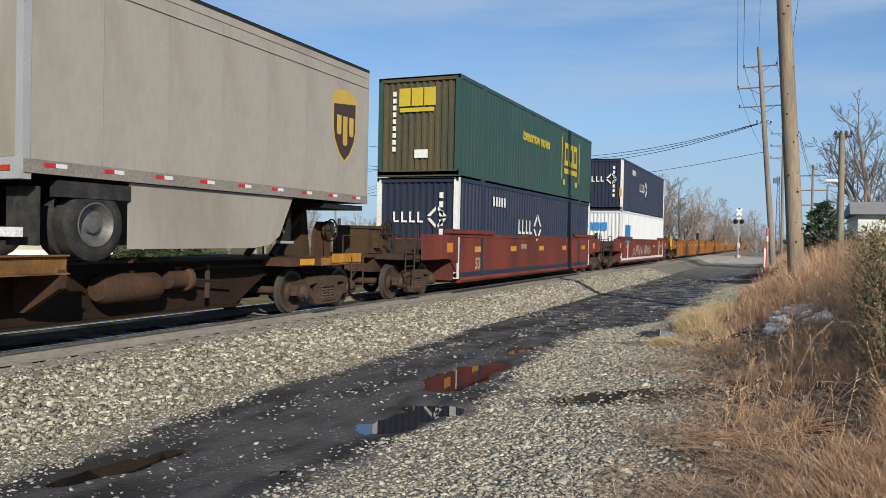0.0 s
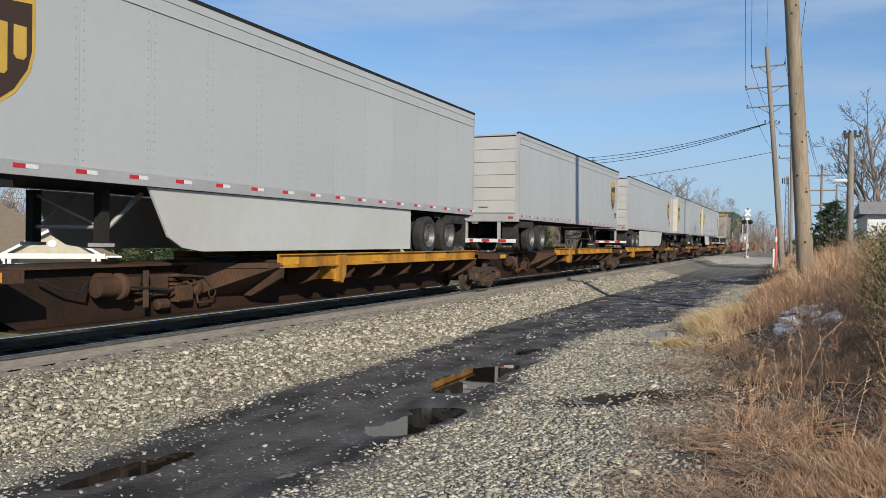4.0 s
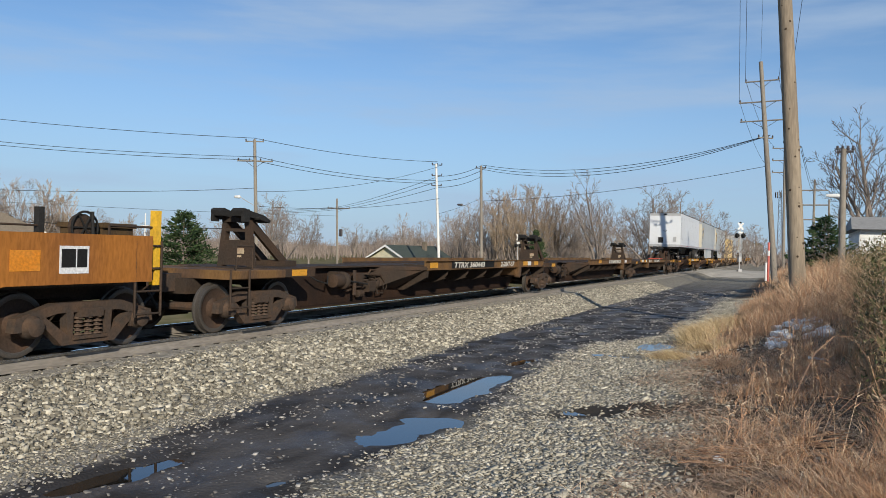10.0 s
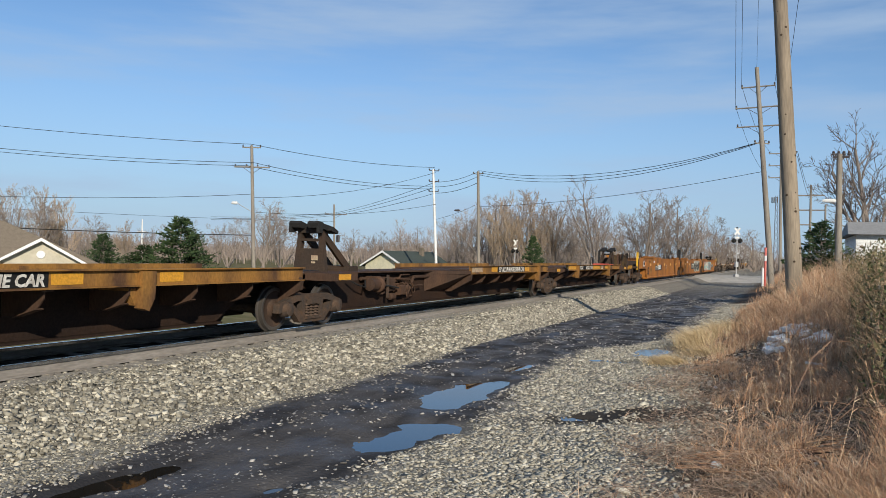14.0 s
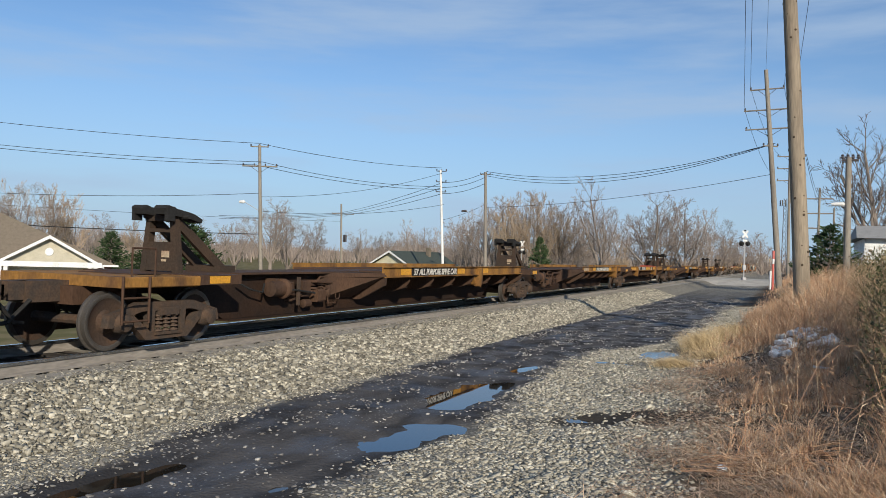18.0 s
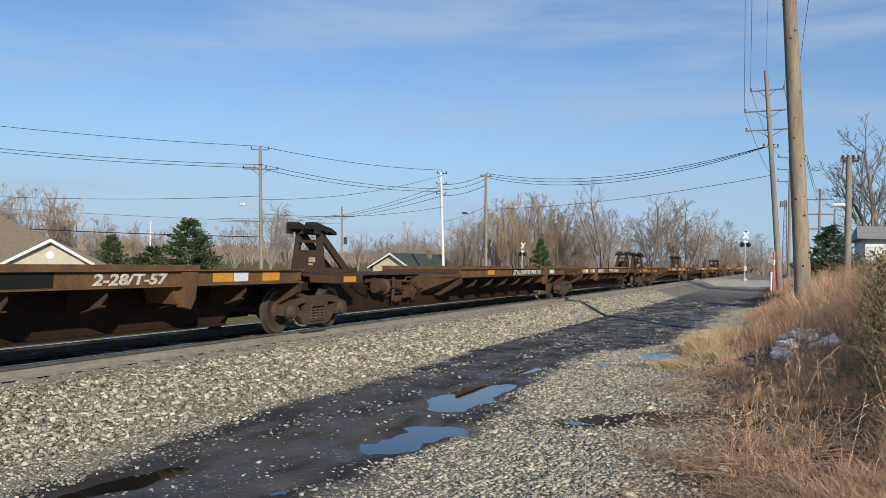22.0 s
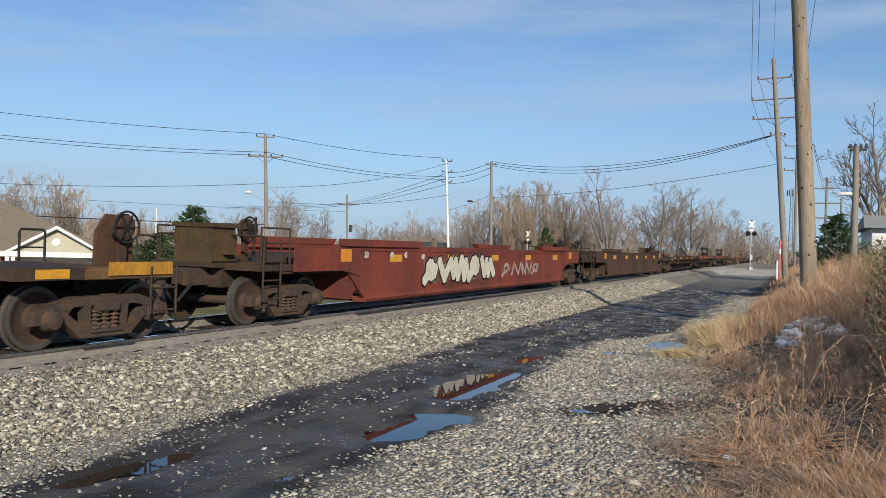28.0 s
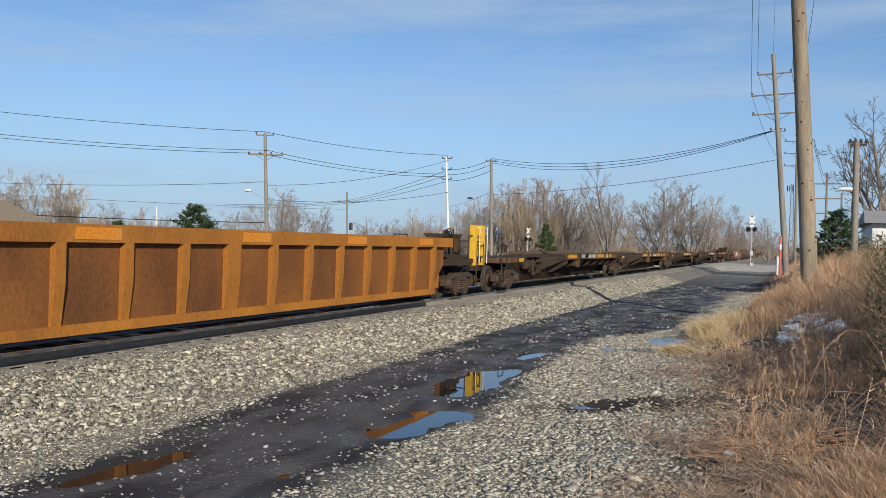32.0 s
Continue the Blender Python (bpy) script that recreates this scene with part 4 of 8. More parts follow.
def on_train(ob, u, z=0.0, rz=0.0):
    """Remember where a thing stands along the train at the start."""
    ob.matrix_basis = pose(TRACK_X, u, RAIL_Z + z, 0, 0, rz)
    TRAIN.append((ob, u, z, rz))
    return ob


def face(s, x, y, z):
    """A pose on the side of a car: its x runs to the viewer's right, its y up, its z outwards."""
    return Matrix(((0, 0, s, x), (s, 0, 0, y), (0, 1, 0, z), (0, 0, 0, 1)))


def text_mesh(body, size, material, shear=0.0, wide=1.0, width=0.0):
    def make():
        cu = bpy.data.curves.new("letters", "FONT")
        cu.body, cu.size, cu.extrude, cu.shear = body, size * 1.4, 0.003, shear
        cu.align_x, cu.align_y, cu.resolution_u, cu.offset = "LEFT", "BOTTOM_BASELINE", 2, size * 0.045
        tmp = bpy.data.objects.new("letters", cu)
        scene.collection.objects.link(tmp)
        me = bpy.data.meshes.new_from_object(tmp.evaluated_get(bpy.context.evaluated_depsgraph_get()))
        bpy.data.objects.remove(tmp)
        k = wide
        if width:
            xs = [v.co.x for v in me.vertices]
            k = width / (max(xs) - min(xs))
        me.transform(Matrix.Diagonal((k, 1, 1, 1)))
        me.materials.clear()
        me.materials.append(M[material])
        return me
    return kept(("text", body, size, material, shear, wide, width), make)


def letters(parent, body, size, material, s, x, y, z, shear=0.0, wide=1.0, width=0.0):
    return part("lettering", text_mesh(body, size, material, shear, wide, width), material, parent, at=face(s, x, y, z))


def plate(parent, name, poly, material, s, x, y, z, thick=0.004, label=""):
    """A flat painted mark on a side, drawn in the viewer's right and up."""
    key = ("plate", tuple(poly), material, thick)
    return part(name, kept(key, lambda: Shape().prism(poly, 0, thick, "z").mesh(name, material)), material, parent, label, at=face(s, x, y, z))


def rect(w, h):
    return ((0, 0), (w, 0), (w, h), (0, h))


def bars(parent, s, x, y, z, count, w, h, gap, material):
    """A row of plain strokes in place of a mark that is not spelled out."""
    for i in range(count):
        plate(parent, "painted_mark", rect(w, h), material, s, x, y + s * i * (w + gap), z)


def wheel_mesh(r):
    prof = [(-0.065, r * 0.9), (-0.06, r + 0.028), (-0.03, r + 0.026), (-0.02, r), (0.06, r - 0.004), (0.068, r - 0.03), (0.055, r - 0.075), (0.02, r * 0.72), (0.012, r * 0.42), (0.05, r * 0.34), (0.07, 0.10), (0.07, 0.06)]
    me = Shape().lathe(prof, (0, 0, 0), "x", 32).mesh("wheel", "wheel", True)
    me.materials.append(M["steel"])
    for p in me.polygons:
        c = p.center
        q = math.hypot(c.y, c.z)
        if q > r - 0.055 and len(p.vertices) == 4:
            p.material_index = 1
    return me


def spring_mesh():
    sp = Shape()
    for k in range(5):
        sp.lathe([(0, 0.045), (0.008, 0.07), (0.026, 0.07), (0.034, 0.045)], (0, 0, k * 0.056), "z", 10)
    return sp.tube((0, 0, 0), (0, 0, 0.27), 0.03, n=6).mesh("spring", "spring")


def side_frame_mesh():
    sh = Shape()
    # arch bar on top, tension member below, two columns: openings between them
    sh.prism([(-1.16, 0.36), (-1.12, 0.54), (-0.86, 0.61), (-0.56, 0.70), (0.56, 0.70), (0.86, 0.61), (1.12, 0.54), (1.16, 0.36), (1.04, 0.36), (1.0, 0.47), (0.80, 0.50), (0.52, 0.57), (-0.52, 0.57), (-0.80, 0.50), (-1.0, 0.47), (-1.04, 0.36)], -0.07, 0.07, "x")
    sh.prism([(-0.82, 0.50), (-0.70, 0.53), (-0.34, 0.26), (0.34, 0.26), (0.70, 0.53), (0.82, 0.50), (0.44, 0.14), (-0.44, 0.14)], -0.07, 0.07, "x")
    for s in (-1, 1):
        sh.prism([(s * 0.36, 0.24), (s * 0.27, 0.26), (s * 0.27, 0.60), (s * 0.38, 0.60)], -0.06, 0.075, "x")
        sh.prism([(s * 0.74, 0.31), (s * 0.70, 0.52), (s * 0.80, 0.55), (s * 0.84, 0.31)], -0.055, 0.06, "x")
    sh.box(-0.09, 0.10, -0.28, 0.28, 0.205, 0.25)
    return sh.mesh("side_frame", "truck")


def truck(parent, y, big=False):
    """A two-axle truck: bolster with side frames, springs, axle boxes and wheels."""
    r = 0.46 if big else 0.42
    bol = kept("bolster", lambda: Shape().prism([(-1.14, 0.50), (-0.3, 0.36), (0.3, 0.36), (1.14, 0.50), (1.14, 0.62), (0.4, 0.74), (-0.4, 0.74), (-1.14, 0.62)], -0.2, 0.2).mesh("truck", "truck"))
    t = part("truck", bol, "truck", parent, "rusty brown two-axle truck", at=pose(0, y, 0))
    for s in (-1, 1):
        part("side_frame", kept("side_frame", side_frame_mesh), "truck", t, at=pose(s * 1.03, 0, 0))
        for yy in (-0.16, 0.0, 0.16):
            part("spring", kept("spring", spring_mesh), "spring", t, at=pose(s * 1.06, yy, 0.25))
        for yy in (-0.89, 0.89):
            part("axle_box", kept("axle_box", lambda: Shape().lathe([(-0.06, 0.15), (0.05, 0.15), (0.09, 0.12), (0.12, 0.12), (0.14, 0.05)], (0, 0, 0), "x", 14).mesh("axle_box", "truck", True)),
                 "truck", t, at=pose(s * 1.06, yy, r, 0, 0, 0 if s > 0 else 180))
            part("wheel", kept(("wheel", r), lambda: wheel_mesh(r)), "wheel", t, "steel wheel with a bright worn tread", at=pose(s * 0.755, yy, r, 0, 0, 0 if s > 0 else 180))
    for yy in (-0.89, 0.89):
        part("axle", kept("axle", lambda: Shape().tube((-1.0, 0, 0), (1.0, 0, 0), 0.08, n=10).mesh("axle", "truck")), "truck", t, at=pose(0, yy, r))
        part("brake_beam", kept("beam", lambda: Shape().box(-0.8, 0.8, -0.05, 0.05, -0.06, 0.06).mesh("brake_beam", "truck")), "truck", t, at=pose(0, yy * 0.42, 0.33))
    return t


def brake_wheel(parent, y, z, x=0.75, mname="darkbrown"):
    sh = Shape()
    n, r = 18, 0.23
    pts = [(0, r * math.cos(i * math.tau / n), r * math.sin(i * math.tau / n)) for i in range(n)]
    for i in range(n):
        sh.tube(pts[i], pts[(i + 1) % n], 0.018, n=5)
    for i in range(0, n, 3):
        sh.tube((0, 0, 0), pts[i], 0.014, n=4)
    w = part("brake_wheel", sh, "black", parent, "spoked hand brake wheel", at=pose(x + 0.16, y, z))
    part("brake_housing", Shape().lathe([(-0.14, 0.12), (-0.12, 0.2), (-0.04, 0.2), (-0.02, 0.12)], (0, 0, 0), "x", 14), mname, w)
    part("brake_stand", Shape().box(-0.14, -0.06, -0.06, 0.06, -(z - 1.0), 0.05), mname, w)


def ladder(parent, y, z0, z1, s=1, wide=0.45, mname="darkbrown"):
    sh = Shape()
    x = s * 1.30
    for yy in (y - wide / 2, y + wide / 2):
        sh.tube((x, yy, z0), (x, yy, z1), 0.02, n=6)
    z = z0 + 0.04
    while z < z1:
        sh.tube((x, y - wide / 2, z), (x, y + wide / 2, z), 0.016, n=6)
        z += 0.33
    part("ladder", sh, mname, parent, "narrow steel step ladder")


def coupler(parent, y0, s):
    sh = Shape().box(-0.2, 0.2, min(y0, y0 + s * 0.75), max(y0, y0 + s * 0.75), 0.70, 1.0)
    sh.box(-0.09, 0.09, min(y0 + s * 0.7, y0 + s * 1.25), max(y0 + s * 0.7, y0 + s * 1.25), 0.80, 0.95)
    sh.box(-0.17, 0.17, min(y0 + s * 1.1, y0 + s * 1.42), max(y0 + s * 1.1, y0 + s * 1.42), 0.74, 1.0)
    part("coupler", sh, "truck", parent)
    part("air_hose", Shape().tube((0.35, y0 + s * 0.8, 0.75), (0.3, y0 + s * 1.1, 0.45), 0.03, n=6).tube((0.3, y0 + s * 1.1, 0.45), (0.15, y0 + s * 1.35, 0.42), 0.03, n=6), "black", parent)


def hitch(parent, y, lean=1, tall=1.02):
    """A trailer hitch stand: top plate on a post with diagonal struts running along the car."""
    post = Shape()
    for s in (-1, 1):
        post.prism([(s * 0.42, 0), (s * 0.30, tall - 0.05), (s * 0.20, tall - 0.05), (s * 0.29, 0)], -0.09, 0.04)
    post.prism([(-0.36, 0.02), (0.36, 0.02), (0.30, tall * 0.50), (-0.30, tall * 0.50)], -0.085, -0.05)
    post.box(-0.30, 0.30, -0.09, 0.04, tall * 0.66, tall * 0.72).box(-0.30, 0.30, -0.12, 0.06, tall - 0.16, tall - 0.06)
    ht = part("hitch", kept(("hitch", tall), lambda: post.mesh("hitch", "darkbrown")), "darkbrown", parent, "raised trailer hitch stand", at=pose(0, y, 1.1, 0, 0, 0 if lean > 0 else 180))

    def top():
        sh = Shape()
        for s in (-1, 1):
            sh.prism([(-0.36, tall + 0.05), (-0.33, tall - 0.05), (0.20, tall - 0.10), (0.50, tall - 0.16), (0.52, tall - 0.10), (0.30, tall - 0.01), (-0.10, tall + 0.05), (-0.30, tall + 0.10)], s * 0.10, s * 0.38, "x")
            sh.box(*sorted([s * 0.33, s * 0.39]), -0.34, -0.16, tall - 0.16, tall + 0.08)
        return sh.box(-0.14, 0.14, -0.10, 0.12, tall - 0.12, tall - 0.02).tube((-0.5, 0.06, tall - 0.08), (0.5, 0.06, tall - 0.08), 0.035, n=8).mesh("top_plate", "black")
    part("top_plate", kept(("hitchtop", tall), top), "black", ht, "greasy black hitch plate")

    def strut():
        sh = Shape()
        for s in (-1, 1):
            sh.prism([(0.0, tall - 0.22), (0.06, tall - 0.08), (0.12, tall - 0.10), (1.28, 0.12), (1.28, 0.0), (1.14, 0.0)], s * 0.20, s * 0.27, "x")
        return sh.box(-0.40, 0.40, 1.0, 1.42, -0.01, 0.12).mesh("strut", "darkbrown")
    part("strut", kept(("hitchstrut", tall), strut), "darkbrown", ht)
    part("hitch_notice", kept("hitch_notice", lambda: Shape().box(0.05, 0.22, -0.089, -0.086, 0.25, 0.36).box(0.05, 0.16, -0.089, -0.086, 0.18, 0.22).mesh("hitch_notice", "faded")), "faded", ht)


def rigging(parent, y, sill):
    """Brake valves, levers and bent pipes in a cluster on the side of the sill."""
    def make():
        sh, r = Shape(), random.Random(6)
        sh.box(0.0, 0.16, -0.25, 0.05, -0.20, 0.14, 0.02).box(0.0, 0.22, 0.25, 0.55, -0.32, -0.05, 0.03).box(0.02, 0.12, -0.75, -0.5, -0.1, 0.12, 0.02)
        sh.lathe([(-0.02, 0.05), (0.0, 0.12), (0.14, 0.12), (0.18, 0.05)], (0.02, 0.75, -0.12), "x", 12)
        sh.lathe([(-0.10, 0.04), (-0.08, 0.09), (0.12, 0.09), (0.16, 0.03)], (0.10, -0.05, -0.34), "y", 10)
        for i in range(9):
            y0, z0 = r.uniform(-1.3, 0.4), r.uniform(-0.3, 0.2)
            y1, z1 = y0 + r.uniform(0.4, 1.5), r.uniform(-0.38, 0.22)
            x = r.uniform(0.05, 0.2)
            sh.pipe([(0.0, y0 - 0.1, z0), (x, y0, z0), (x, y0 + (y1 - y0) * 0.45, z0 + r.uniform(-0.06, 0.06)), (x + 0.03, y0 + (y1 - y0) * 0.55, z1), (x, y1, z1), (0.0, y1 + 0.1, z1)], r.choice((0.014, 0.02, 0.026)), 6)
        ring = [(0.2, 1.05 + 0.09 * math.cos(k * math.tau / 10), -0.2 + 0.09 * math.sin(k * math.tau / 10)) for k in range(11)]
        sh.pipe(ring, 0.012, 5)
        return sh.mesh("brake_rigging", sill)
    part("brake_rigging", kept(("rigging", sill), make), sill, parent, "cluster of brake valves and bent pipes", at=pose(0.43, y, 0.78))


def spine_unit(gap, deck_from, deck_to, ends, scheme, hitches, words, marks=(), stakes=(), tank=False, pipe=False):
    """One platform of a spine car. Distances along it count from its rear truck."""
    sill, beam = scheme
    h = gap / 2
    root = new("spine_car")
    a, b = -h, h
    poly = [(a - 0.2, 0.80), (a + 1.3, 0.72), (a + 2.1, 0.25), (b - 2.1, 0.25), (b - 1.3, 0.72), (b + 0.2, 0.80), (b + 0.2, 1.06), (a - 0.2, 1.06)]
    # sill and bottom flange take the brown with the deck's shade painted in
    part("centre_sill", Shape().prism(poly, -0.42, 0.42, "x"), "sillshade", root)
    part("flange", Shape().box(-0.60, 0.60, a - 0.2, b + 0.2, 1.062, 1.10), sill, root)
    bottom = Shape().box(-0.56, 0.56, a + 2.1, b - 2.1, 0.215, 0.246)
    part("bottom_flange", bottom, "sillshade", root)
    d0, d1 = a + deck_from, a + deck_to
    for s in (-1, 1):
        x = sorted([s * 0.61, s * 1.21])
        part("wheel_deck", Shape().box(x[0], x[1], d0, d1, 1.085, 1.125), sill, root, "worn steel wheel deck")
        x0, x1 = s * 1.215, s * 1.30
        part("side_beam", Shape().prism([(x0, 0.98), (x1, 0.98), (x1, 0.998), (s * 1.24, 1.005), (s * 1.24, 1.205), (x1, 1.215), (x1, 1.235), (x0, 1.235)], d0, d1), beam, root)
        n = max(2, round((d1 - d0) / 1.45))
        for i in range(n + 1):
            k = d0 + 0.08 + (d1 - d0 - 0.16) * i / n
            if 0 < i < n:
                part("bracket", kept(("bracket", s, sill), lambda: Shape().prism([(s * 0.43, 0.60), (s * 0.70, 0.62), (s * 1.10, 0.74), (s * 1.20, 0.86), (s * 1.21, 1.08), (s * 0.43, 1.08)], -0.012, 0.012).prism(
                    [(s * 0.70, 0.605), (s * 0.72, 0.60), (s * 1.12, 0.72), (s * 1.10, 0.735)], -0.07, 0.07).box(*sorted([s * 1.0, s * 1.26]), -0.09, 0.09, 0.955, 0.978).mesh("bracket", sill)), sill, root, at=pose(0, k, 0))
            else:
                part("bracket", kept(("endbracket", s, sill), lambda: Shape().prism([(s * 0.43, 0.45), (s * 0.62, 0.45), (s * 1.27, 0.80), (s * 1.29, 0.98), (s * 1.21, 1.08), (s * 0.43, 1.08)], -0.05, 0.05).mesh("bracket", sill)), sill, root, at=pose(0, k, 0))
        part("wing_plate", Shape().prism([(s * 0.43, d0 - 1.5), (s * 0.43, d0), (s * 1.29, d0), (s * 1.20, d0 - 0.25)], 0.99, 1.08, "z"), sill, root)
        part("wing_gusset", Shape().add([(s * 0.43, d0 - 1.5, 0.99), (s * 0.43, d0 - 1.4, 0.5), (s * 1.25, d0 - 0.1, 0.985), (s * 0.43, d0, 0.5), (s * 1.25, d0, 0.985)], [(0, 1, 2), (1, 3, 4, 2)]), sill, root)
        # amber and white reflector stripes on the beam
        for k, k1, mname in (marks if s > 0 else [(deck_from + 0.3 + 3.1 * i, deck_from + 0.85 + 3.1 * i, "amber") for i in range(int((d1 - d0) / 3.1))]):
            plate(root, "reflector", rect(round(k1 - k, 3), 0.15), mname, s, s * 1.241, a + (k if s > 0 else k1), 1.035)
        for k in stakes:
            part("stake_bracket", kept(("stake", s, beam), lambda: Shape().prism([(-0.13, 1.20), (0.15, 1.20), (0.13, 0.80), (0.02, 0.62), (-0.10, 0.66)], *sorted([s * 1.15, s * 1.325]), "x").prism(
                [(-0.30, 1.0), (-0.13, 1.0), (-0.10, 0.70), (-0.14, 0.70)], *sorted([s * 0.6, s * 1.2]), "x").mesh("stake_bracket", beam)), beam, root, "rust-streaked hanging bracket", at=pose(0, a + k, 0))
        for k in (a + 1.0, b - 1.0):
            if not d0 - 0.5 < k < d1 + 0.5:
                x = sorted([s * 0.6, s * 1.24])
                part("end_outrigger", Shape().box(x[0], x[1], k - 0.55, k + 0.55, 0.94, 1.10), sill, root)
                plate(root, "reflector", rect(0.5, 0.12), "amber", s, s * 1.243, k - 0.25, 0.96)
    for y, lean in hitches:
        hitch(root, a + y, lean)
    for y, body, width in words:
        letters(root, body, 0.155, "worntext", 1, 1.2475, a + y, 1.027, 0.18, width=width)
    if tank:
        part("air_tank", Shape().lathe([(-0.62, 0.05), (-0.6, 0.17), (-0.52, 0.22), (0.52, 0.22), (0.6, 0.17), (0.62, 0.05)], (0, 0, 0), "y", 16), sill, root, "rounded air reservoir tank", True, at=pose(0.68, a + tank, 0.70))
        part("air_pipe", Shape().tube((0.62, a + tank + 0.7, 0.72), (0.62, a + tank + 1.6, 0.95), 0.03, n=6).tube((0.62, a + tank + 1.6, 0.95), (0.62, b - 1, 0.95), 0.03, n=6), "black", root)
    if pipe:
        q = a + pipe
        part("brake_pipe", Shape().tube((0.5, q - 2.0, 0.92), (0.5, q - 0.5, 0.90), 0.045, n=8).tube((0.5, q - 0.5, 0.90), (0.52, q, 0.50), 0.045, n=8).tube((0.52, q, 0.50), (0.52, q + 0.5, 0.48), 0.045, n=8)
             .tube((0.52, q + 0.5, 0.48), (0.5, q + 0.9, 0.92), 0.045, n=8).tube((0.5, q + 0.9, 0.92), (0.5, q + 4.5, 0.93), 0.045, n=8), sill, root, "bent brake pipe")
        part("valve_box", Shape().box(0.43, 0.72, q + 3.4, q + 3.75, 0.72, 1.0).box(0.43, 0.6, q + 3.2, q + 4.0, 0.9, 0.98), sill, root)
    truck(root, a)
    if ends[0]:
        truck(root, b)
        part("end_beam", Shape().box(-1.27, 1.27, b - 0.5, b + 1.05, 0.93, 1.085, 0.015), beam, root)
        part("draft_box", Shape().box(-0.45, 0.45, b, b + 1.2, 0.66, 0.925), sill, root)
        coupler(root, b + 1.0, 1)
        brake_wheel(root, b + 0.62, 1.66, 0.62, "brown")
        part("brake_plate", Shape().prism([(b + 0.25, 1.09), (b + 0.95, 1.09), (b + 0.95, 1.40), (b + 0.80, 1.84), (b + 0.45, 1.84), (b + 0.28, 1.6)], 0.50, 0.56, "x"), "brown", root, "rusty plate behind the brake wheel")
        part("end_plate", Shape().box(1.272, 1.30, b - 0.15, b + 1.02, 0.985, 1.17).box(1.2, 1.272, b + 0.99, b + 1.02, 0.985, 1.17), "yellow", root, "yellow-orange end plate")
        part("grab_rail", kept("hoop", lambda: Shape().pipe([(0, 0, 0), (0, 0, 0.46), (0, 0.03, 0.5), (0, 0.42, 0.5), (0, 0.45, 0.46), (0, 0.45, 0)], 0.02, 6).tube((0, 0, 0.22), (0, 0.45, 0.22), 0.014, n=5).mesh("grab_rail", "black")), "black", root, at=pose(-1.1, b + 0.3, 1.08))
        ladder(root, b + 0.85, 0.42, 1.1, 1, 0.5, sill)
        part("grab_rail", Shape().tube((1.2, b + 0.4, 1.08), (1.2, b + 0.4, 1.55), 0.016, n=5).tube((1.2, b + 0.4, 1.55), (1.2, b + 0.85, 1.55), 0.016, n=5).tube((1.2, b + 0.85, 1.55), (1.2, b + 0.85, 1.08), 0.016, n=5), sill, root)
    if ends[1]:
        part("end_beam", Shape().box(-1.27, 1.27, a - 1.05, a + 0.5, 0.93, 1.085, 0.015), beam, root)
        part("draft_box", Shape().box(-0.45, 0.45, a - 1.2, a, 0.66, 0.925), sill, root)
        coupler(root, a - 1.0, -1)
        ladder(root, a - 0.85, 0.42, 1.1, 1, 0.5, sill)
        part("grab_rail", Shape().tube((1.2, a - 0.4, 1.08), (1.2, a - 0.4, 1.5), 0.016, n=5).tube((1.2, a - 0.4, 1.5), (1.2, a - 0.85, 1.5), 0.016, n=5).tube((1.2, a - 0.85, 1.5), (1.2, a - 0.85, 1.08), 0.016, n=5), sill, root)
    # brake rigging on the side of the sill
    q = a + (3.4 if deck_from > 5 else gap - 3.9)
    cyl = part("brake_cylinder", kept(("cylinder", sill), lambda: Shape().lathe([(-0.28, 0.06), (-0.26, 0.15), (0.1, 0.15), (0.13, 0.2), (0.2, 0.2), (0.22, 0.06)], (0, 0, 0), "y", 14).mesh("brake_cylinder", sill, True)), sill, root, at=pose(0.66, q, 0.78))
    part("brake_rod", Shape().pipe([(0, 0.2, 0), (0.02, 0.7, -0.05), (0, 1.3, -0.12)], 0.022, 6), "black", cyl)
    part("brake_lever", Shape().box(-0.02, 0.02, 0.66, 0.74, -0.35, 0.22), "truck", cyl)
    part("brake_hose", Shape().pipe([(-0.1, -0.3, 0.1), (0.05, -0.55, -0.05), (0.02, -0.9, 0.02), (-0.05, -1.2, 0.16)], 0.02, 6), "black", cyl)
    part("cylinder_bracket", Shape().box(-0.25, 0.02, -0.1, 0.02, -0.12, 0.2), sill, cyl)
    if deck_from > 5:
        rigging(root, a + 4.6, sill)
    for y, lean in hitches:
        if lean < 0 and y > gap - 1.5 and deck_from < 5:
            part("red_lock_box", Shape().box(-0.15, 0.62, a + y - 3.3, a + y - 2.5, 1.102, 1.26, 0.02), "faderred", root, "faded red steel lock box")
            part("red_lock_box", Shape().box(0.35, 0.62, a + y - 1.55, a + y - 1.25, 1.102, 1.24, 0.02), "faderred", root, "faded red steel lock box")
    if not ends[0]:
        part("articulation", Shape().lathe([(0.98, 0.32), (1.14, 0.3), (1.17, 0.2)], (0, b, 0), "z", 14), sill, root)
    return root


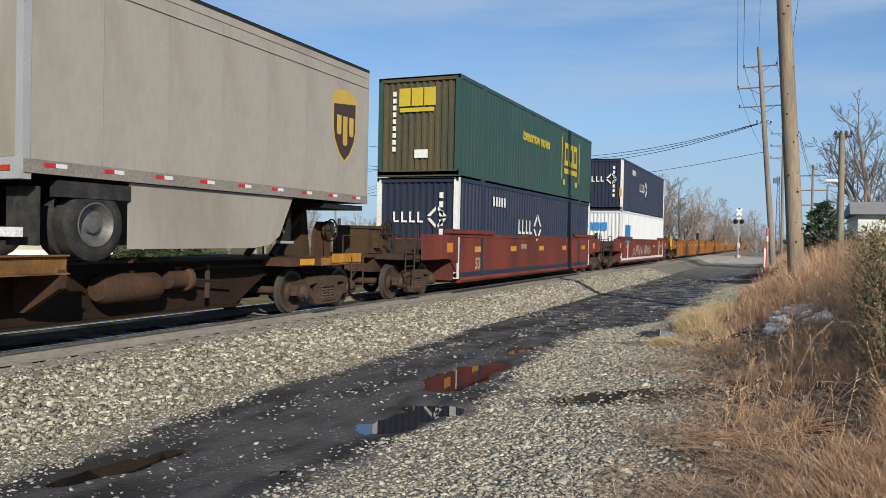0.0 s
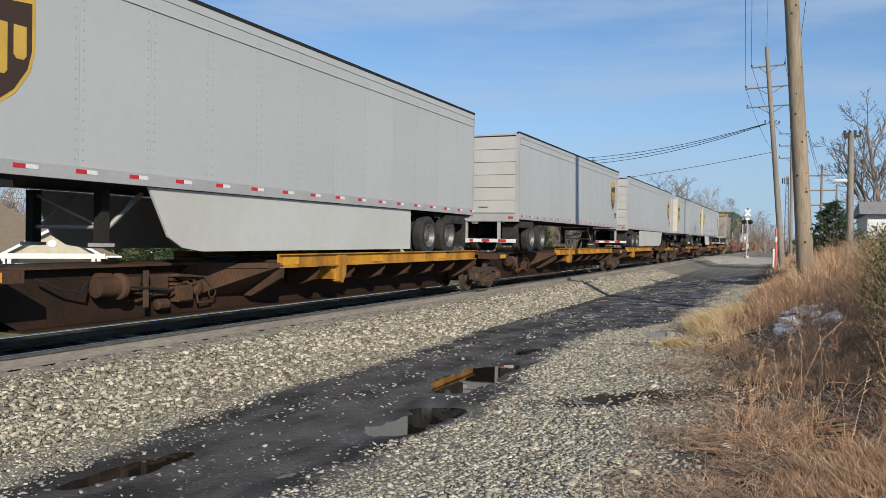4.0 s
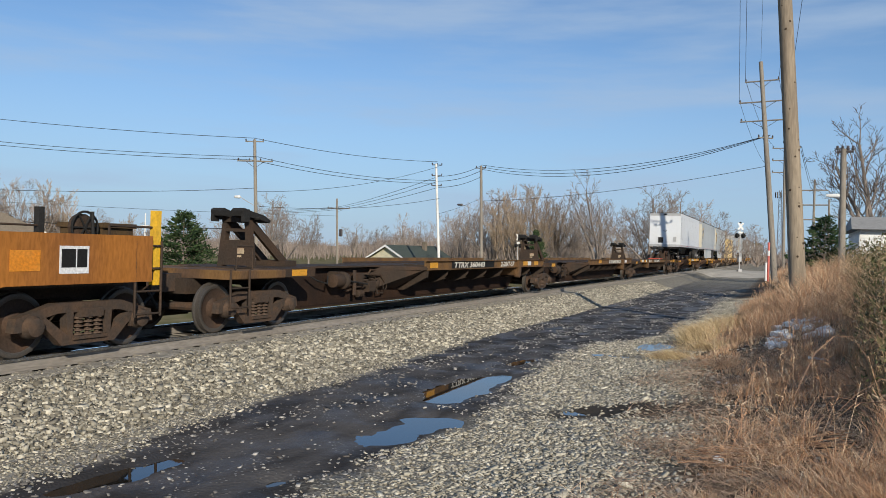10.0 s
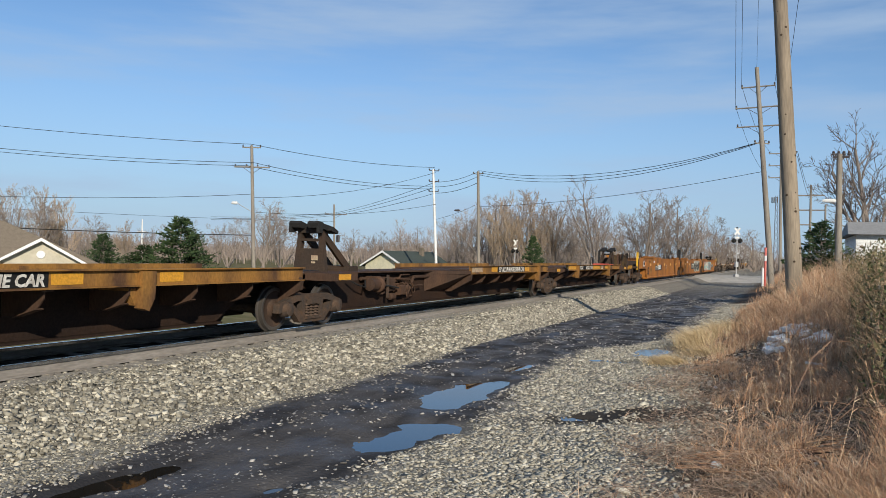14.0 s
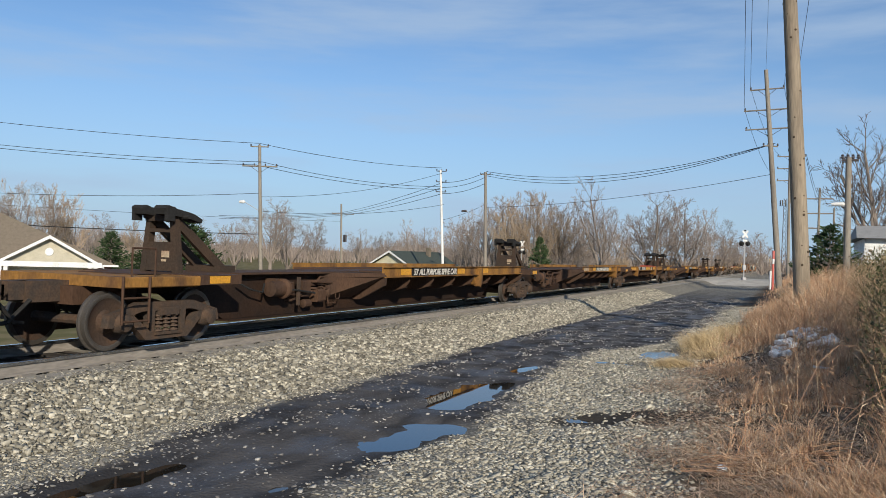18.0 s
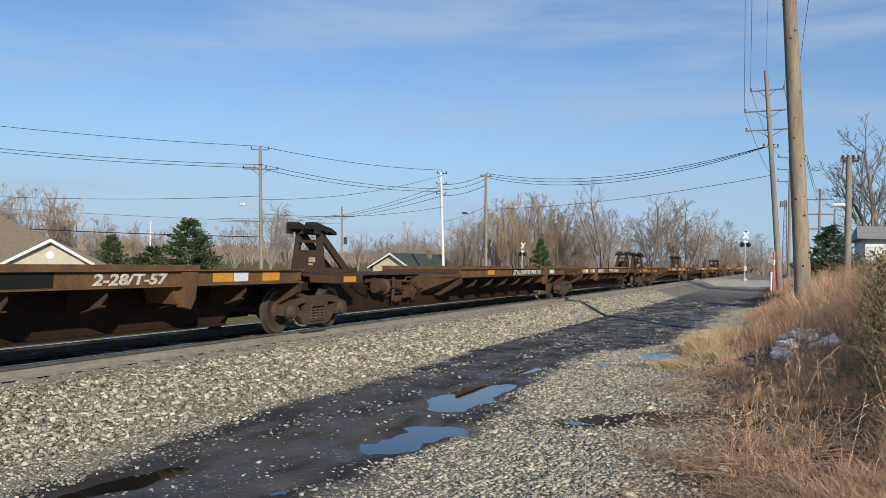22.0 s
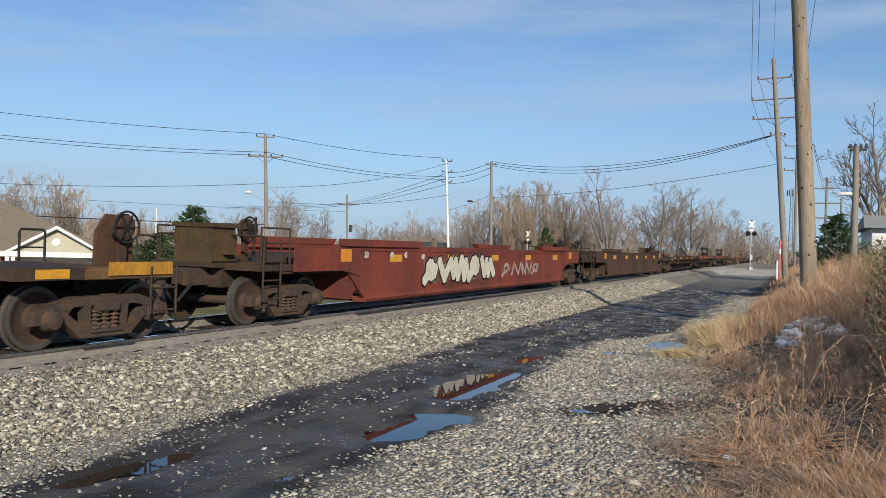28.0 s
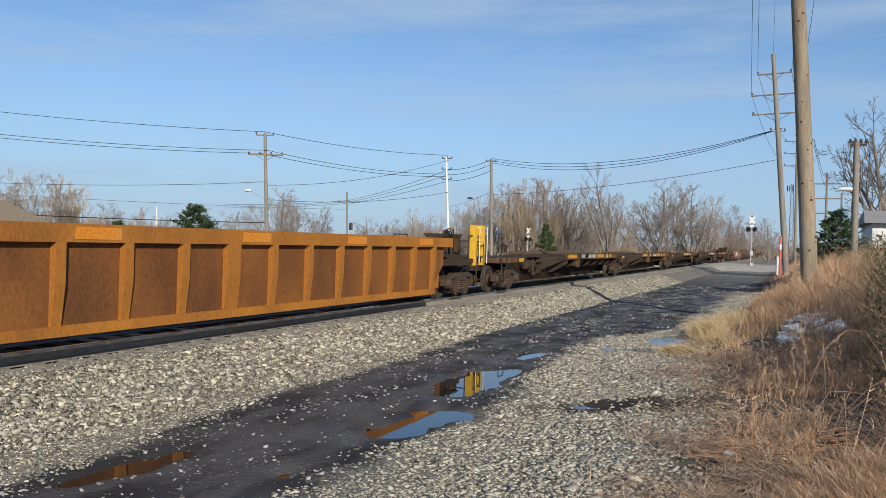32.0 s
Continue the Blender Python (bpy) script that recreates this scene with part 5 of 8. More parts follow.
def well_car(gap, paint, ends, big=(False, False), ribs=False, posts=False, words=(), mark=None, end_dark=False, top=1.60, lift=0.20):
    """A container well car: deep side walls between two trucks, platforms over the trucks."""
    h = gap / 2
    root = new("well_car")
    w = h - 1.95
    outline = [(-w - 0.25, 0.95), (-w + 0.55, 0.30), (w - 0.55, 0.30), (w + 0.25, 0.95), (w + 0.25, top), (-w - 0.25, top)]
    for s in (-1, 1):
        x = sorted([s * 1.24, s * 1.29])
        # ribbed cars: wall colour holds the shade between the ribs
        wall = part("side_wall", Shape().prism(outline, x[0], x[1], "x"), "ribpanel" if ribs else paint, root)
        if ribs:
            part("top_chord", Shape().box(*sorted([s * 1.10, s * 1.40]), -w - 0.6, w + 0.6, 1.42, 1.66), paint, root)
            part("bottom_chord", Shape().box(*sorted([s * 1.10, s * 1.36]), -w + 0.35, w - 0.35, 0.22, 0.36), paint, root)
            n = 14
            for i in range(n + 1):
                k = -w + 0.5 + (2 * w - 1.0) * i / n
                fat = 0.16 if i == n // 2 else 0.075
                part("rib", kept(("rib", s, fat, paint), lambda: Shape().prism([(s * 1.29, 0.33), (s * 1.335, 0.36), (s * 1.40, 0.9), (s * 1.40, 1.42), (s * 1.29, 1.42)], -fat, fat).mesh("rib", paint)), paint, root, at=pose(0, k, 0))
                plate(root, "reflector", rect(0.75, 0.16), "ambertape", s, s * 1.402, k + 0.2, 1.46) if i % 3 == 1 else None
        else:
            part("top_chord", Shape().box(*sorted([s * 1.16, s * 1.305]), -w - 0.3, w + 0.3, top - 0.04, top + 0.06), paint, root)
            part("bottom_chord", Shape().prism([(s * 1.0, 0.26), (s * 1.30, 0.26), (s * 1.345, 0.33), (s * 1.30, 0.40), (s * 1.0, 0.36)], -w + 0.5, w - 0.5), paint, root)
            for q in (-1, 1):
                y0, y1 = sorted([q * (w - 3.2), q * (w + 0.35)])
                part("raised_chord", Shape().prism([(y0 + 0.15 * (q > 0), top + 0.06), (y1 - 0.15 * (q < 0), top + 0.06), (y1, top + 0.06 + lift), (y0, top + 0.06 + lift)], *sorted([s * 1.14, s * 1.36]), "x"), paint, root)
                reach = (2.85 if paint == "orange" else 2.15) if ends[0 if q > 0 else 1] else 1.30
                part("corner_plate", Shape().prism([(q * (w - 0.25), 0.84), (q * (w + 0.5), 0.96), (q * (w + reach), 0.96), (q * (w + reach), top + 0.02), (q * (w - 0.25), top + 0.02)], *sorted([s * 1.292, s * 1.318]), "x"), paint, root, "end plate over the truck")
                plate(root, "reflector", rect(0.42, 0.26), "ambertape", s, s * 1.319, q * (w + 0.55), 1.14)
                if not ends[0 if q > 0 else 1] or paint != "orange":
                    continue
                plate(root, "notice_plate", rect(0.46, 0.36), "whitetape", s, s * 1.319, q * (w + 1.25), 1.10, 0.004, "black label in a white frame")
                for k, wide in ((0.03, 0.22), (0.27, 0.16)):
                    plate(root, "label_field", rect(wide, 0.24), "ink", s, s * 1.321, q * (w + 1.25) + s * k, 1.18, 0.004)
            for k in range(5):
                plate(root, "reflector", rect(0.6, 0.17), "amber", s, s * 1.294, -w + 1.6 + k * (2 * w - 3.2) / 4, 1.12)
    floor = Shape()
    k = -w + 0.9
    while k < w - 0.8:
        floor.box(-1.24, 1.24, k - 0.12, k + 0.12, 0.24, 0.32)
        k += 1.4
    part("cross_bearer", floor, paint, root)
    for q in (-1, 1):
        dark = "darkbrown"
        y0, y1 = sorted([q * (w - 0.2), q * (h + 0.45)])
        part("bulkhead", Shape().box(-1.24, 1.24, *sorted([q * (w - 0.1), q * (w + 0.1)]), 0.35, top - 0.1), paint, root)
        part("end_platform", Shape().box(-1.22, 1.22, y0, y1, 0.92, 1.10).box(-0.5, 0.5, y0, y1, 0.72, 0.92), dark, root)
        part("slope_sheet", Shape().prism([(q * w, top - 0.1), (q * (w + 1.2), 1.1), (q * (w + 1.2), 1.02), (q * w, top - 0.3)], -1.15, 1.15, "x"), dark, root)
    for q, flag in ((1, ends[0]), (-1, ends[1])):
        if not flag:
            for k, tall in ((0.42, 2.5), (0.62, 2.42)):
                part("guide_post", Shape().box(1.10, 1.20, *sorted([q * (h - k), q * (h - k - 0.09)]), 0.9, tall), "black", root, "tall black guide post")
            ladder(root, q * (h - 0.5), 0.35, 1.5, 1, 0.4)
            part("end_casing", Shape().box(-1.2, 1.18, *sorted([q * (h - 1.0), q * (h - 0.15)]), 1.1, 1.36, 0.03).box(0.3, 1.0, *sorted([q * (h - 0.8), q * (h - 0.3)]), 1.36, 1.62), "darkbrown", root, "dark casing over the shared truck")
            continue
        y = q * h
        part("end_deck", Shape().box(-1.25, 1.25, *sorted([y, y + q * 1.15]), 0.98, 1.10).box(-0.5, 0.5, *sorted([y + q * 1.1, y + q * 1.45]), 1.02, 1.10).box(-0.45, 0.45, *sorted([y, y + q * 1.2]), 0.66, 0.98), "darkbrown", root)
        coupler(root, y + q * 1.0, q)
        brake_wheel(root, y + q * 0.45, 1.72, 0.3)
        part("brake_gear", Shape().box(-0.45, 0.42, *sorted([y + q * 0.8, y + q * 1.4]), 1.1, 1.78, 0.03).box(-0.5, 0.47, *sorted([y + q * 0.77, y + q * 1.43]), 1.73, 1.80).box(0.42, 0.55, *sorted([y + q * 0.9, y + q * 1.15]), 1.25, 1.6), "endbrown", root, "tall rusty brake gear casing")
        part("gear_lever", Shape().tube((0.6, y + q * 0.5, 1.1), (0.6, y + q * 0.45, 1.95), 0.025, n=6), "black", root)
        part("vent_pipe", Shape().tube((0.2, y - q * 0.35, 1.1), (0.2, y - q * 0.35, 1.6), 0.05, n=6), "black", root)
        part("step_board", Shape().box(0.7, 1.25, *sorted([y + q * 0.55, y + q * 1.1]), 1.102, 1.13), "darkbrown", root)
        part("tool_box", Shape().box(0.75, 1.2, *sorted([y - q * 0.6, y - q * 0.2]), 1.102, 1.22), "darkbrown", root)
        part("valve_casing", Shape().box(-0.9, -0.3, *sorted([y - 0.3, y + q * 0.6]), 1.1, 1.42, 0.04), "darkbrown", root)
        ladder(root, y + q * 0.85, 0.45, 1.55, 1, 0.5)
        rail = Shape()
        for x in (-1.2, 1.2):
            rail.tube((x, y + q * 0.2, 1.1), (x, y + q * 0.2, 1.75), 0.018, n=5).tube((x, y + q * 0.2, 1.75), (x, y + q * 1.05, 1.75), 0.018, n=5).tube((x, y + q * 1.05, 1.75), (x, y + q * 1.05, 1.1), 0.018, n=5)
        part("hand_rail", rail.tube((-1.2, y + q * 1.05, 1.6), (1.2, y + q * 1.05, 1.6), 0.018, n=5), "darkbrown", root)
        if paint == "orange" and end_dark:
            part("guide_post", Shape().box(1.16, 1.28, y + q * 1.05 - 0.05, y + q * 1.05 + 0.05, 0.9, 2.0), "safety", root, "yellow guide post")
            part("guide_post", Shape().box(-1.28, -1.16, y + q * 1.05 - 0.05, y + q * 1.05 + 0.05, 0.9, 2.05), "black", root, "dark guide post")
        if posts:
            for k in (0.55, 1.15):
                part("guide_post", Shape().box(1.12, 1.30, y + q * k - 0.07, y + q * k + 0.07, 0.9, 2.07), "safety", root, "bright yellow guide post")
                part("post_rail", Shape().tube((1.36, y + q * k + 0.1, 0.95), (1.36, y + q * k + 0.1, 2.0), 0.014, n=5).tube((1.28, y + q * k, 2.0), (1.36, y + q * k + 0.1, 2.0), 0.014, n=5), "white", root)
    for s, y, z, body, size, mname in words:
        letters(root, body, size, mname, s, s * 1.295, -h + y, z, wide=0.95)
    if mark:
        mark(root, w)
    truck(root, -h, big[0])
    if ends[0]:
        truck(root, h, big[1])
    return root


def spray(parent, y0, y1, z0, z1, seed, colours):
    """Spray-painted lettering shapes on a car side: fat outlined strokes, unreadable."""
    rnd = random.Random(seed)
    back, line, fill = colours
    fat = {"redcar": 0.05, "spraypink": 0.11, "spraypale": 0.13, "spraymaroon": 0.13}.get(back, 0.09)
    n = max(2, round((y1 - y0) / 0.95))
    step = (y1 - y0) / n
    out = [(0, 0.04)] + [(step * n * i / 12, 0.03 + 0.10 * rnd.random()) for i in range(1, 12)] + [(step * n, 0.05), (step * n + 0.15, (z1 - z0) * 0.5), (step * n, z1 - z0 - 0.05)]
    out += [(step * n * i / 12, z1 - z0 - 0.02 - 0.12 * rnd.random()) for i in range(11, 0, -1)] + [(0, z1 - z0 - 0.05), (-0.12, (z1 - z0) * 0.55)]
    plate(parent, "spray_paint", tuple(out), back, 1, 1.294, y0, z0, 0.003, "faded spray-painted patch")
    hh = z1 - z0 - 0.16
    blot = {"spraypale": ("sprayteal", "spraycream", "spraygrey"), "spraypink": ("spraycream", "sprayteal", "spraypink")}.get(back, ())
    for i in range(5 * n if blot else 0):
        cx, cz, r = rnd.uniform(0.2, y1 - y0 - 0.2), rnd.uniform(0.2, z1 - z0 - 0.2), rnd.uniform(0.10, 0.22)
        plate(parent, "spray_blot", tuple((round(cx + r * rnd.uniform(0.8, 1.5) * math.cos(k * math.tau / 9), 3), round(cz + r * rnd.uniform(0.6, 0.95) * math.sin(k * math.tau / 9), 3)) for k in range(9)), rnd.choice(blot), 1, 1.294, y0, z0, 0.0032 + 0.0002 * i)
    for i in range(n):
        cx = (i + 0.5) * step
        rnd2 = random.Random(seed * 31 + i)
        wx = step * 0.46
        m = rnd2.choice((4, 5, 6))
        low = rnd2.random() < 0.5
        zig = [(-1.05 + 2.1 * k / (m - 1) + rnd2.uniform(-0.22, 0.22), rnd2.uniform(0.02, 0.22) if (k % 2 == 0) == low else rnd2.uniform(0.74, 0.98)) for k in range(m)]
        cu, cv, sweep = rnd2.uniform(-0.3, 0.3), rnd2.uniform(0.4, 0.6), rnd2.choice((1, -1))
        curl = [(cu + (0.62 - 0.05 * k) * math.cos(sweep * k * 0.7 + i), cv + (0.40 - 0.032 * k) * math.sin(sweep * k * 0.7 + i)) for k in range(9)]
        bones = [zig] if i % 3 else [curl, [(-1.0, 0.05), (-0.55, 0.3)]]
        for layer, mname, depth, wider in ((0, line, 0.012, 0.045), (1, fill, 0.019, 0.0)):
            sh, seg = Shape(), 0
            for bone in bones:
                pts = [(wx * u, 0.04 + (hh - 0.08) * v) for u, v in bone]
                for (ax, az), (bx, bz) in zip(pts, pts[1:]):
                    dx, dz = bx - ax, bz - az
                    q, t = math.hypot(dx, dz), fat + wider
                    nx, nz = -dz / q * t, dx / q * t
                    ex, ez = dx / q * t * 0.55, dz / q * t * 0.55
                    sh.prism([(cx + ax - ex + nx, az - ez + nz), (cx + ax - ex * 2, az - ez * 2), (cx + ax - ex - nx, az - ez - nz), (cx + bx + ex - nx, bz + ez - nz), (cx + bx + ex * 2, bz + ez * 2), (cx + bx + ex + nx, bz + ez + nz)], 0, depth + 0.0004 * seg + 0.0002 * (i % 2), "z")
                    seg += 1
            part("spray_letter", sh, mname, parent, at=face(1, 1.294, y0, z0 + 0.08))
        if i % 2 == 0 and back == "spraypink":
            wave = [(cx - step * 0.5 + step * k / 6, hh * 0.25 + 0.08 * math.sin(k * 1.4 + i)) for k in range(8)]
            plate(parent, "spray_band", tuple(wave + [(x, z + 0.17 + 0.05 * math.sin(x * 5)) for x, z in wave[::-1]]), "sprayteal", 1, 1.294, y0, z0 + 0.1, 0.026 + 0.0003 * i)


SHIELD = ((0.0, -0.02), (0.22, 0.14), (0.43, 0.44), (0.50, 0.70), (0.50, 1.42), (0.30, 1.54), (0.0, 1.58), (-0.30, 1.54), (-0.50, 1.42), (-0.50, 0.70), (-0.43, 0.44), (-0.22, 0.14))


def shield(parent, s, x, y, z, k=0.95):
    """A brown and gold shield emblem, drawn as plain shapes."""
    plate(parent, "emblem", tuple((a * k, b * k) for a, b in SHIELD), "goldleaf", s, x, y, z, 0.004, "brown and gold shield emblem")
    plate(parent, "emblem_field", tuple((a * 0.90 * k, (min(b, 1.30 + 0.10 * a) * 0.93 + 0.06) * k) for a, b in SHIELD), "shieldbrown", s, x, y, z, 0.008)
    for dx, h0, h1 in ((-0.30, 0.58, 1.0), (-0.045, 0.36, 1.0), (0.22, 0.58, 1.0)):
        wide = 0.15
        plate(parent, "emblem_stroke", tuple((a * k, b * k) for a, b in ((dx - 0.03, h0 + 0.05), (dx + 0.01, h0), (dx + wide - 0.04, h0), (dx + wide, h0 + 0.05), (dx + wide, h1), (dx - 0.03, h1))), "goldleaf", s, x, y, z, 0.011)


def tyre(parent, x, y, z, s):
    r = 0.5
    prof = [(-0.13, 0.30), (-0.14, 0.36), (-0.13, 0.46), (-0.10, 0.495), (0.10, 0.495), (0.13, 0.46), (0.14, 0.36), (0.13, 0.30), (-0.13, 0.30)]
    t = part("tyre", kept("tyre", lambda: Shape().lathe(prof, (0, 0, 0), "x", 26, False).mesh("tyre", "rubber", True)), "rubber", parent, at=pose(x, y, z, 0, 0, 0 if s > 0 else 180))
    rim = [(-0.05, 0.06), (-0.05, 0.22), (0.02, 0.25), (0.10, 0.285), (0.145, 0.305), (0.15, 0.29), (0.11, 0.26), (0.03, 0.22), (0.03, 0.13), (0.09, 0.11), (0.10, 0.05)]
    part("rim", kept("rim", lambda: Shape().lathe(rim, (0, 0, 0), "x", 22).mesh("rim", "rimsteel", True)), "rimsteel", t, "pale steel wheel rim")


def semi_trailer(length, body, nose_mat, skirt, tandem, emblem=True, number=False, door="slats", nose_number=""):
    """Box trailer, nose towards +y; wheels on the deck at 1.13, box from 2.25 to 5.12."""
    root = new("semi_trailer")
    w, L, z0, z1 = 1.295, length / 2, 2.25, 5.12
    n = round(length / 1.22)
    step = length / n
    for s in (-1, 1):
        x = sorted([s * (w - 0.04), s * w])
        for i in range(n):
            part("side_panel", kept(("panel", s, round(step, 3), body), lambda: Shape().box(x[0], x[1], 0.004, step - 0.004, z0 + 0.17, z1 - 0.13, 0.004).mesh("side_panel", body)), body, root, at=pose(0, -L + i * step, 0))
        seams = Shape()
        for i in range(1, n):
            y = -L + i * step
            for q in (-0.06, 0.06):
                for kz in range(19):
                    z = z0 + 0.25 + kz * 0.13
                    seams.box(*sorted([s * w, s * (w + 0.004)]), y + q - 0.010, y + q + 0.010, z, z + 0.022)
        part("rivets", seams, "rivet", root)
        part("top_rail", Shape().box(*sorted([s * (w - 0.05), s * (w + 0.012)]), -L, L, z1 - 0.13, z1 + 0.0).box(*sorted([s * (w - 0.01), s * (w + 0.018)]), -L, L, z1 - 0.34, z1 - 0.315), body, root)
        part("top_cap", Shape().box(*sorted([s * (w - 0.1), s * (w + 0.016)]), -L, L, z1 + 0.001, z1 + 0.065), "black", root)
        part("bottom_rail", Shape().box(*sorted([s * (w - 0.05), s * (w + 0.018)]), -L, L, z0, z0 + 0.17), "alu" if body != "dirtytrailer" else "grimerail", root)
        m = round(length / 0.92)
        for i in range(m):
            y = -L + (i + 0.3) * length / m
            plate(root, "marker_tape", rect(0.17, 0.055), "redtape", s, s * (w + 0.019), y, z0 + 0.085)
            plate(root, "marker_tape", rect(0.17, 0.055), "whitetape", s, s * (w + 0.019), y + s * 0.175, z0 + 0.085)
        if emblem:
            shield(root, s, s * (w + 0.001), L - (1.0 if length < 10 else 1.35), 3.08)
        if skirt:
            y0, y1 = (-L + (1.75 if not tandem else 3.9), L - (3.0 if length < 10 else 4.0))
            part("side_skirt", Shape().prism([(y0, 1.30), (y1 - 0.9, 1.30), (y1 - 0.45, 1.36), (y1 - 0.15, 1.52), (y1 + 0.25, 2.24), (y0, 2.24)], *sorted([s * (w - 0.09), s * (w - 0.05)]), "x"), "skirt" if body != "dirtytrailer" else body, root, "pale side skirt panel")
        part("mud_flap", Shape().box(*sorted([s * 0.62, s * 1.2]), -L + 0.30, -L + 0.33, 1.35, 2.1), "rubber", root)
        part("fender_flap", Shape().box(*sorted([s * 1.1, s * 1.27]), -L + 0.55, -L + 1.75, 1.98, 2.19), "rubber", root)
        part("corner_post", Shape().box(*sorted([s * (w - 0.30), s * (w + 0.006)]), L - 0.16, L + 0.012, z0 + 0.02, z1 - 0.01, 0.02), nose_mat, root)
        part("corner_post", Shape().box(*sorted([s * (w - 0.12), s * (w + 0.006)]), -L - 0.012, -L + 0.1, z0 + 0.02, z1 - 0.01), "alu", root)
    part("nose_panel", Shape().box(-w + 0.1, w - 0.1, L - 0.06, L + 0.004, z0 + 0.15, z1 - 0.05), body, root)
    part("nose_rail", Shape().box(-w, w, L - 0.08, L + 0.016, z0, z0 + 0.2), "alu", root)
    part("hose_box", Shape().box(0.15, 0.55, L, L + 0.03, z0 + 0.33, z0 + 0.8), "black", root, "recessed hose connection box")
    part("hose_frame", Shape().box(0.12, 0.15, L, L + 0.04, z0 + 0.3, z0 + 0.83).box(0.55, 0.58, L, L + 0.04, z0 + 0.3, z0 + 0.83).box(0.15, 0.55, L, L + 0.04, z0 + 0.3, z0 + 0.33).box(0.15, 0.55, L, L + 0.04, z0 + 0.8, z0 + 0.83), "alu", root)
    part("vent_box", Shape().box(-0.95, -0.7, L, L + 0.05, z0 + 0.45, z0 + 0.85, 0.02), "alu", root)
    part("roof", Shape().box(-w + 0.05, w - 0.05, -L + 0.02, L - 0.02, z1 - 0.04, z1 + 0.01), "alu", root)
    part("floor_frame", Shape().box(-w + 0.03, w - 0.03, -L + 0.02, L - 0.03, z0 + 0.02, z0 + 0.12), "black", root)
    if door == "slats":
        for i in range(6):
            part("door_slat", Shape().box(-w + 0.12, w - 0.12, -L - 0.004, -L + 0.04, z0 + 0.22 + i * 0.43, z0 + 0.22 + i * 0.43 + 0.415, 0.01), "doorgrey" if body != "dirtytrailer" else body, root)
        part("door_handle", Shape().box(-0.1, 0.2, -L - 0.05, -L - 0.005, z0 + 0.40, z0 + 0.46), "alu", root)
    else:
        part("rear_door", Shape().box(-w + 0.12, w - 0.12, -L - 0.004, -L + 0.04, z0 + 0.2, z1 - 0.12), body, root)
    part("rear_sill", Shape().box(-w, w, -L - 0.03, -L + 0.12, z0 - 0.08, z0 + 0.19), "alu", root)
    for s in (-1, 1):
        part("tail_light", Shape().box(*sorted([s * 0.95, s * 1.12]), -L - 0.045, -L - 0.03, z0 + 0.02, z0 + 0.09), "red", root)
        part("bumper_post", Shape().box(*sorted([s * 0.55, s * 0.65]), -L + 0.0, -L + 0.08, 1.58, z0 - 0.07), "alu", root)
    part("rear_bumper", Shape().box(-1.2, 1.2, -L - 0.02, -L + 0.09, 1.46, 1.58), "whitetape", root, "red and white striped bumper bar")
    for i in range(4):
        part("bumper_stripe", Shape().box(-1.2 + i * 0.6, -0.92 + i * 0.6, -L - 0.024, -L - 0.02, 1.47, 1.57), "redtape", root)
    axles = [-L + 1.15] if not tandem else [-L + 1.6, -L + 2.85]
    for y in axles:
        part("axle_beam", Shape().tube((-1.1, y, 1.63), (1.1, y, 1.63), 0.07, n=10), "black", root)
        for s in (-1, 1):
            part("suspension", Shape().box(*sorted([s * 0.42, s * 0.58]), y - 0.5, y + 0.5, 1.7, 2.2), "black", root)
            tyre(root, s * 1.12, y, 1.63, s)
            tyre(root, s * 0.80, y, 1.63, s)
    gy = L - (2.2 if length < 10 else 3.4)
    for s in (-1, 1):
        part("landing_leg", Shape().box(*sorted([s * 0.62, s * 0.78]), gy - 0.07, gy + 0.07, 1.42, 2.2), "black", root)
        part("leg_foot", Shape().box(*sorted([s * 0.58, s * 0.82]), gy - 0.13, gy + 0.13, 1.37, 1.42), "alu", root)
        part("leg_brace", Shape().tube((s * 0.7, gy, 1.55), (s * 0.7, gy - 0.75, 2.18), 0.035, n=6), "alu", root)
    part("leg_cross", Shape().tube((-0.7, gy, 1.65), (0.7, gy, 1.65), 0.03, n=6).tube((-0.7, gy, 1.65), (0.7, gy, 2.15), 0.025, n=6), "alu", root)
    part("nose_apron", Shape().box(-1.22, 1.22, L - 1.6, L - 0.06, 2.10, 2.20), "black", root)
    part("king_pin_post", Shape().prism([(-0.36, 1.10), (0.36, 1.10), (0.26, 2.1), (-0.26, 2.1)], L - 1.05, L - 0.8), "darkbrown", root, "hitch post under the nose")
    part("king_pin_strut", Shape().tube((0.25, L - 0.95, 2.05), (0.3, L - 2.1, 1.12), 0.07, n=6).tube((-0.25, L - 0.95, 2.05), (-0.3, L - 2.1, 1.12), 0.07, n=6), "darkbrown", root)
    part("lettering", text_mesh("13'-6\"", 0.11, "ink"), "ink", root, at=Matrix(((-1, 0, 0, 0.2), (0, 0, 1, L + 0.005), (0, 1, 0, 3.55), (0, 0, 0, 1))))
    if nose_number:
        part("lettering", text_mesh(nose_number, 0.20, "ink"), "ink", root, at=Matrix(((-1, 0, 0, 0.25), (0, 0, 1, L + 0.006), (0, 1, 0, 4.62), (0, 0, 0, 1))))
    part("nose_light", Shape().box(-0.12, 0.12, L, L + 0.05, z1 - 0.12, z1 - 0.03).box(-0.15, 0.15, L, L + 0.02, z1 - 0.14, z1 - 0.01), "black", root)
    part("nose_band", Shape().box(-w + 0.02, w - 0.02, L, L + 0.014, z1 - 0.2, z1 - 0.0), "alu", root)
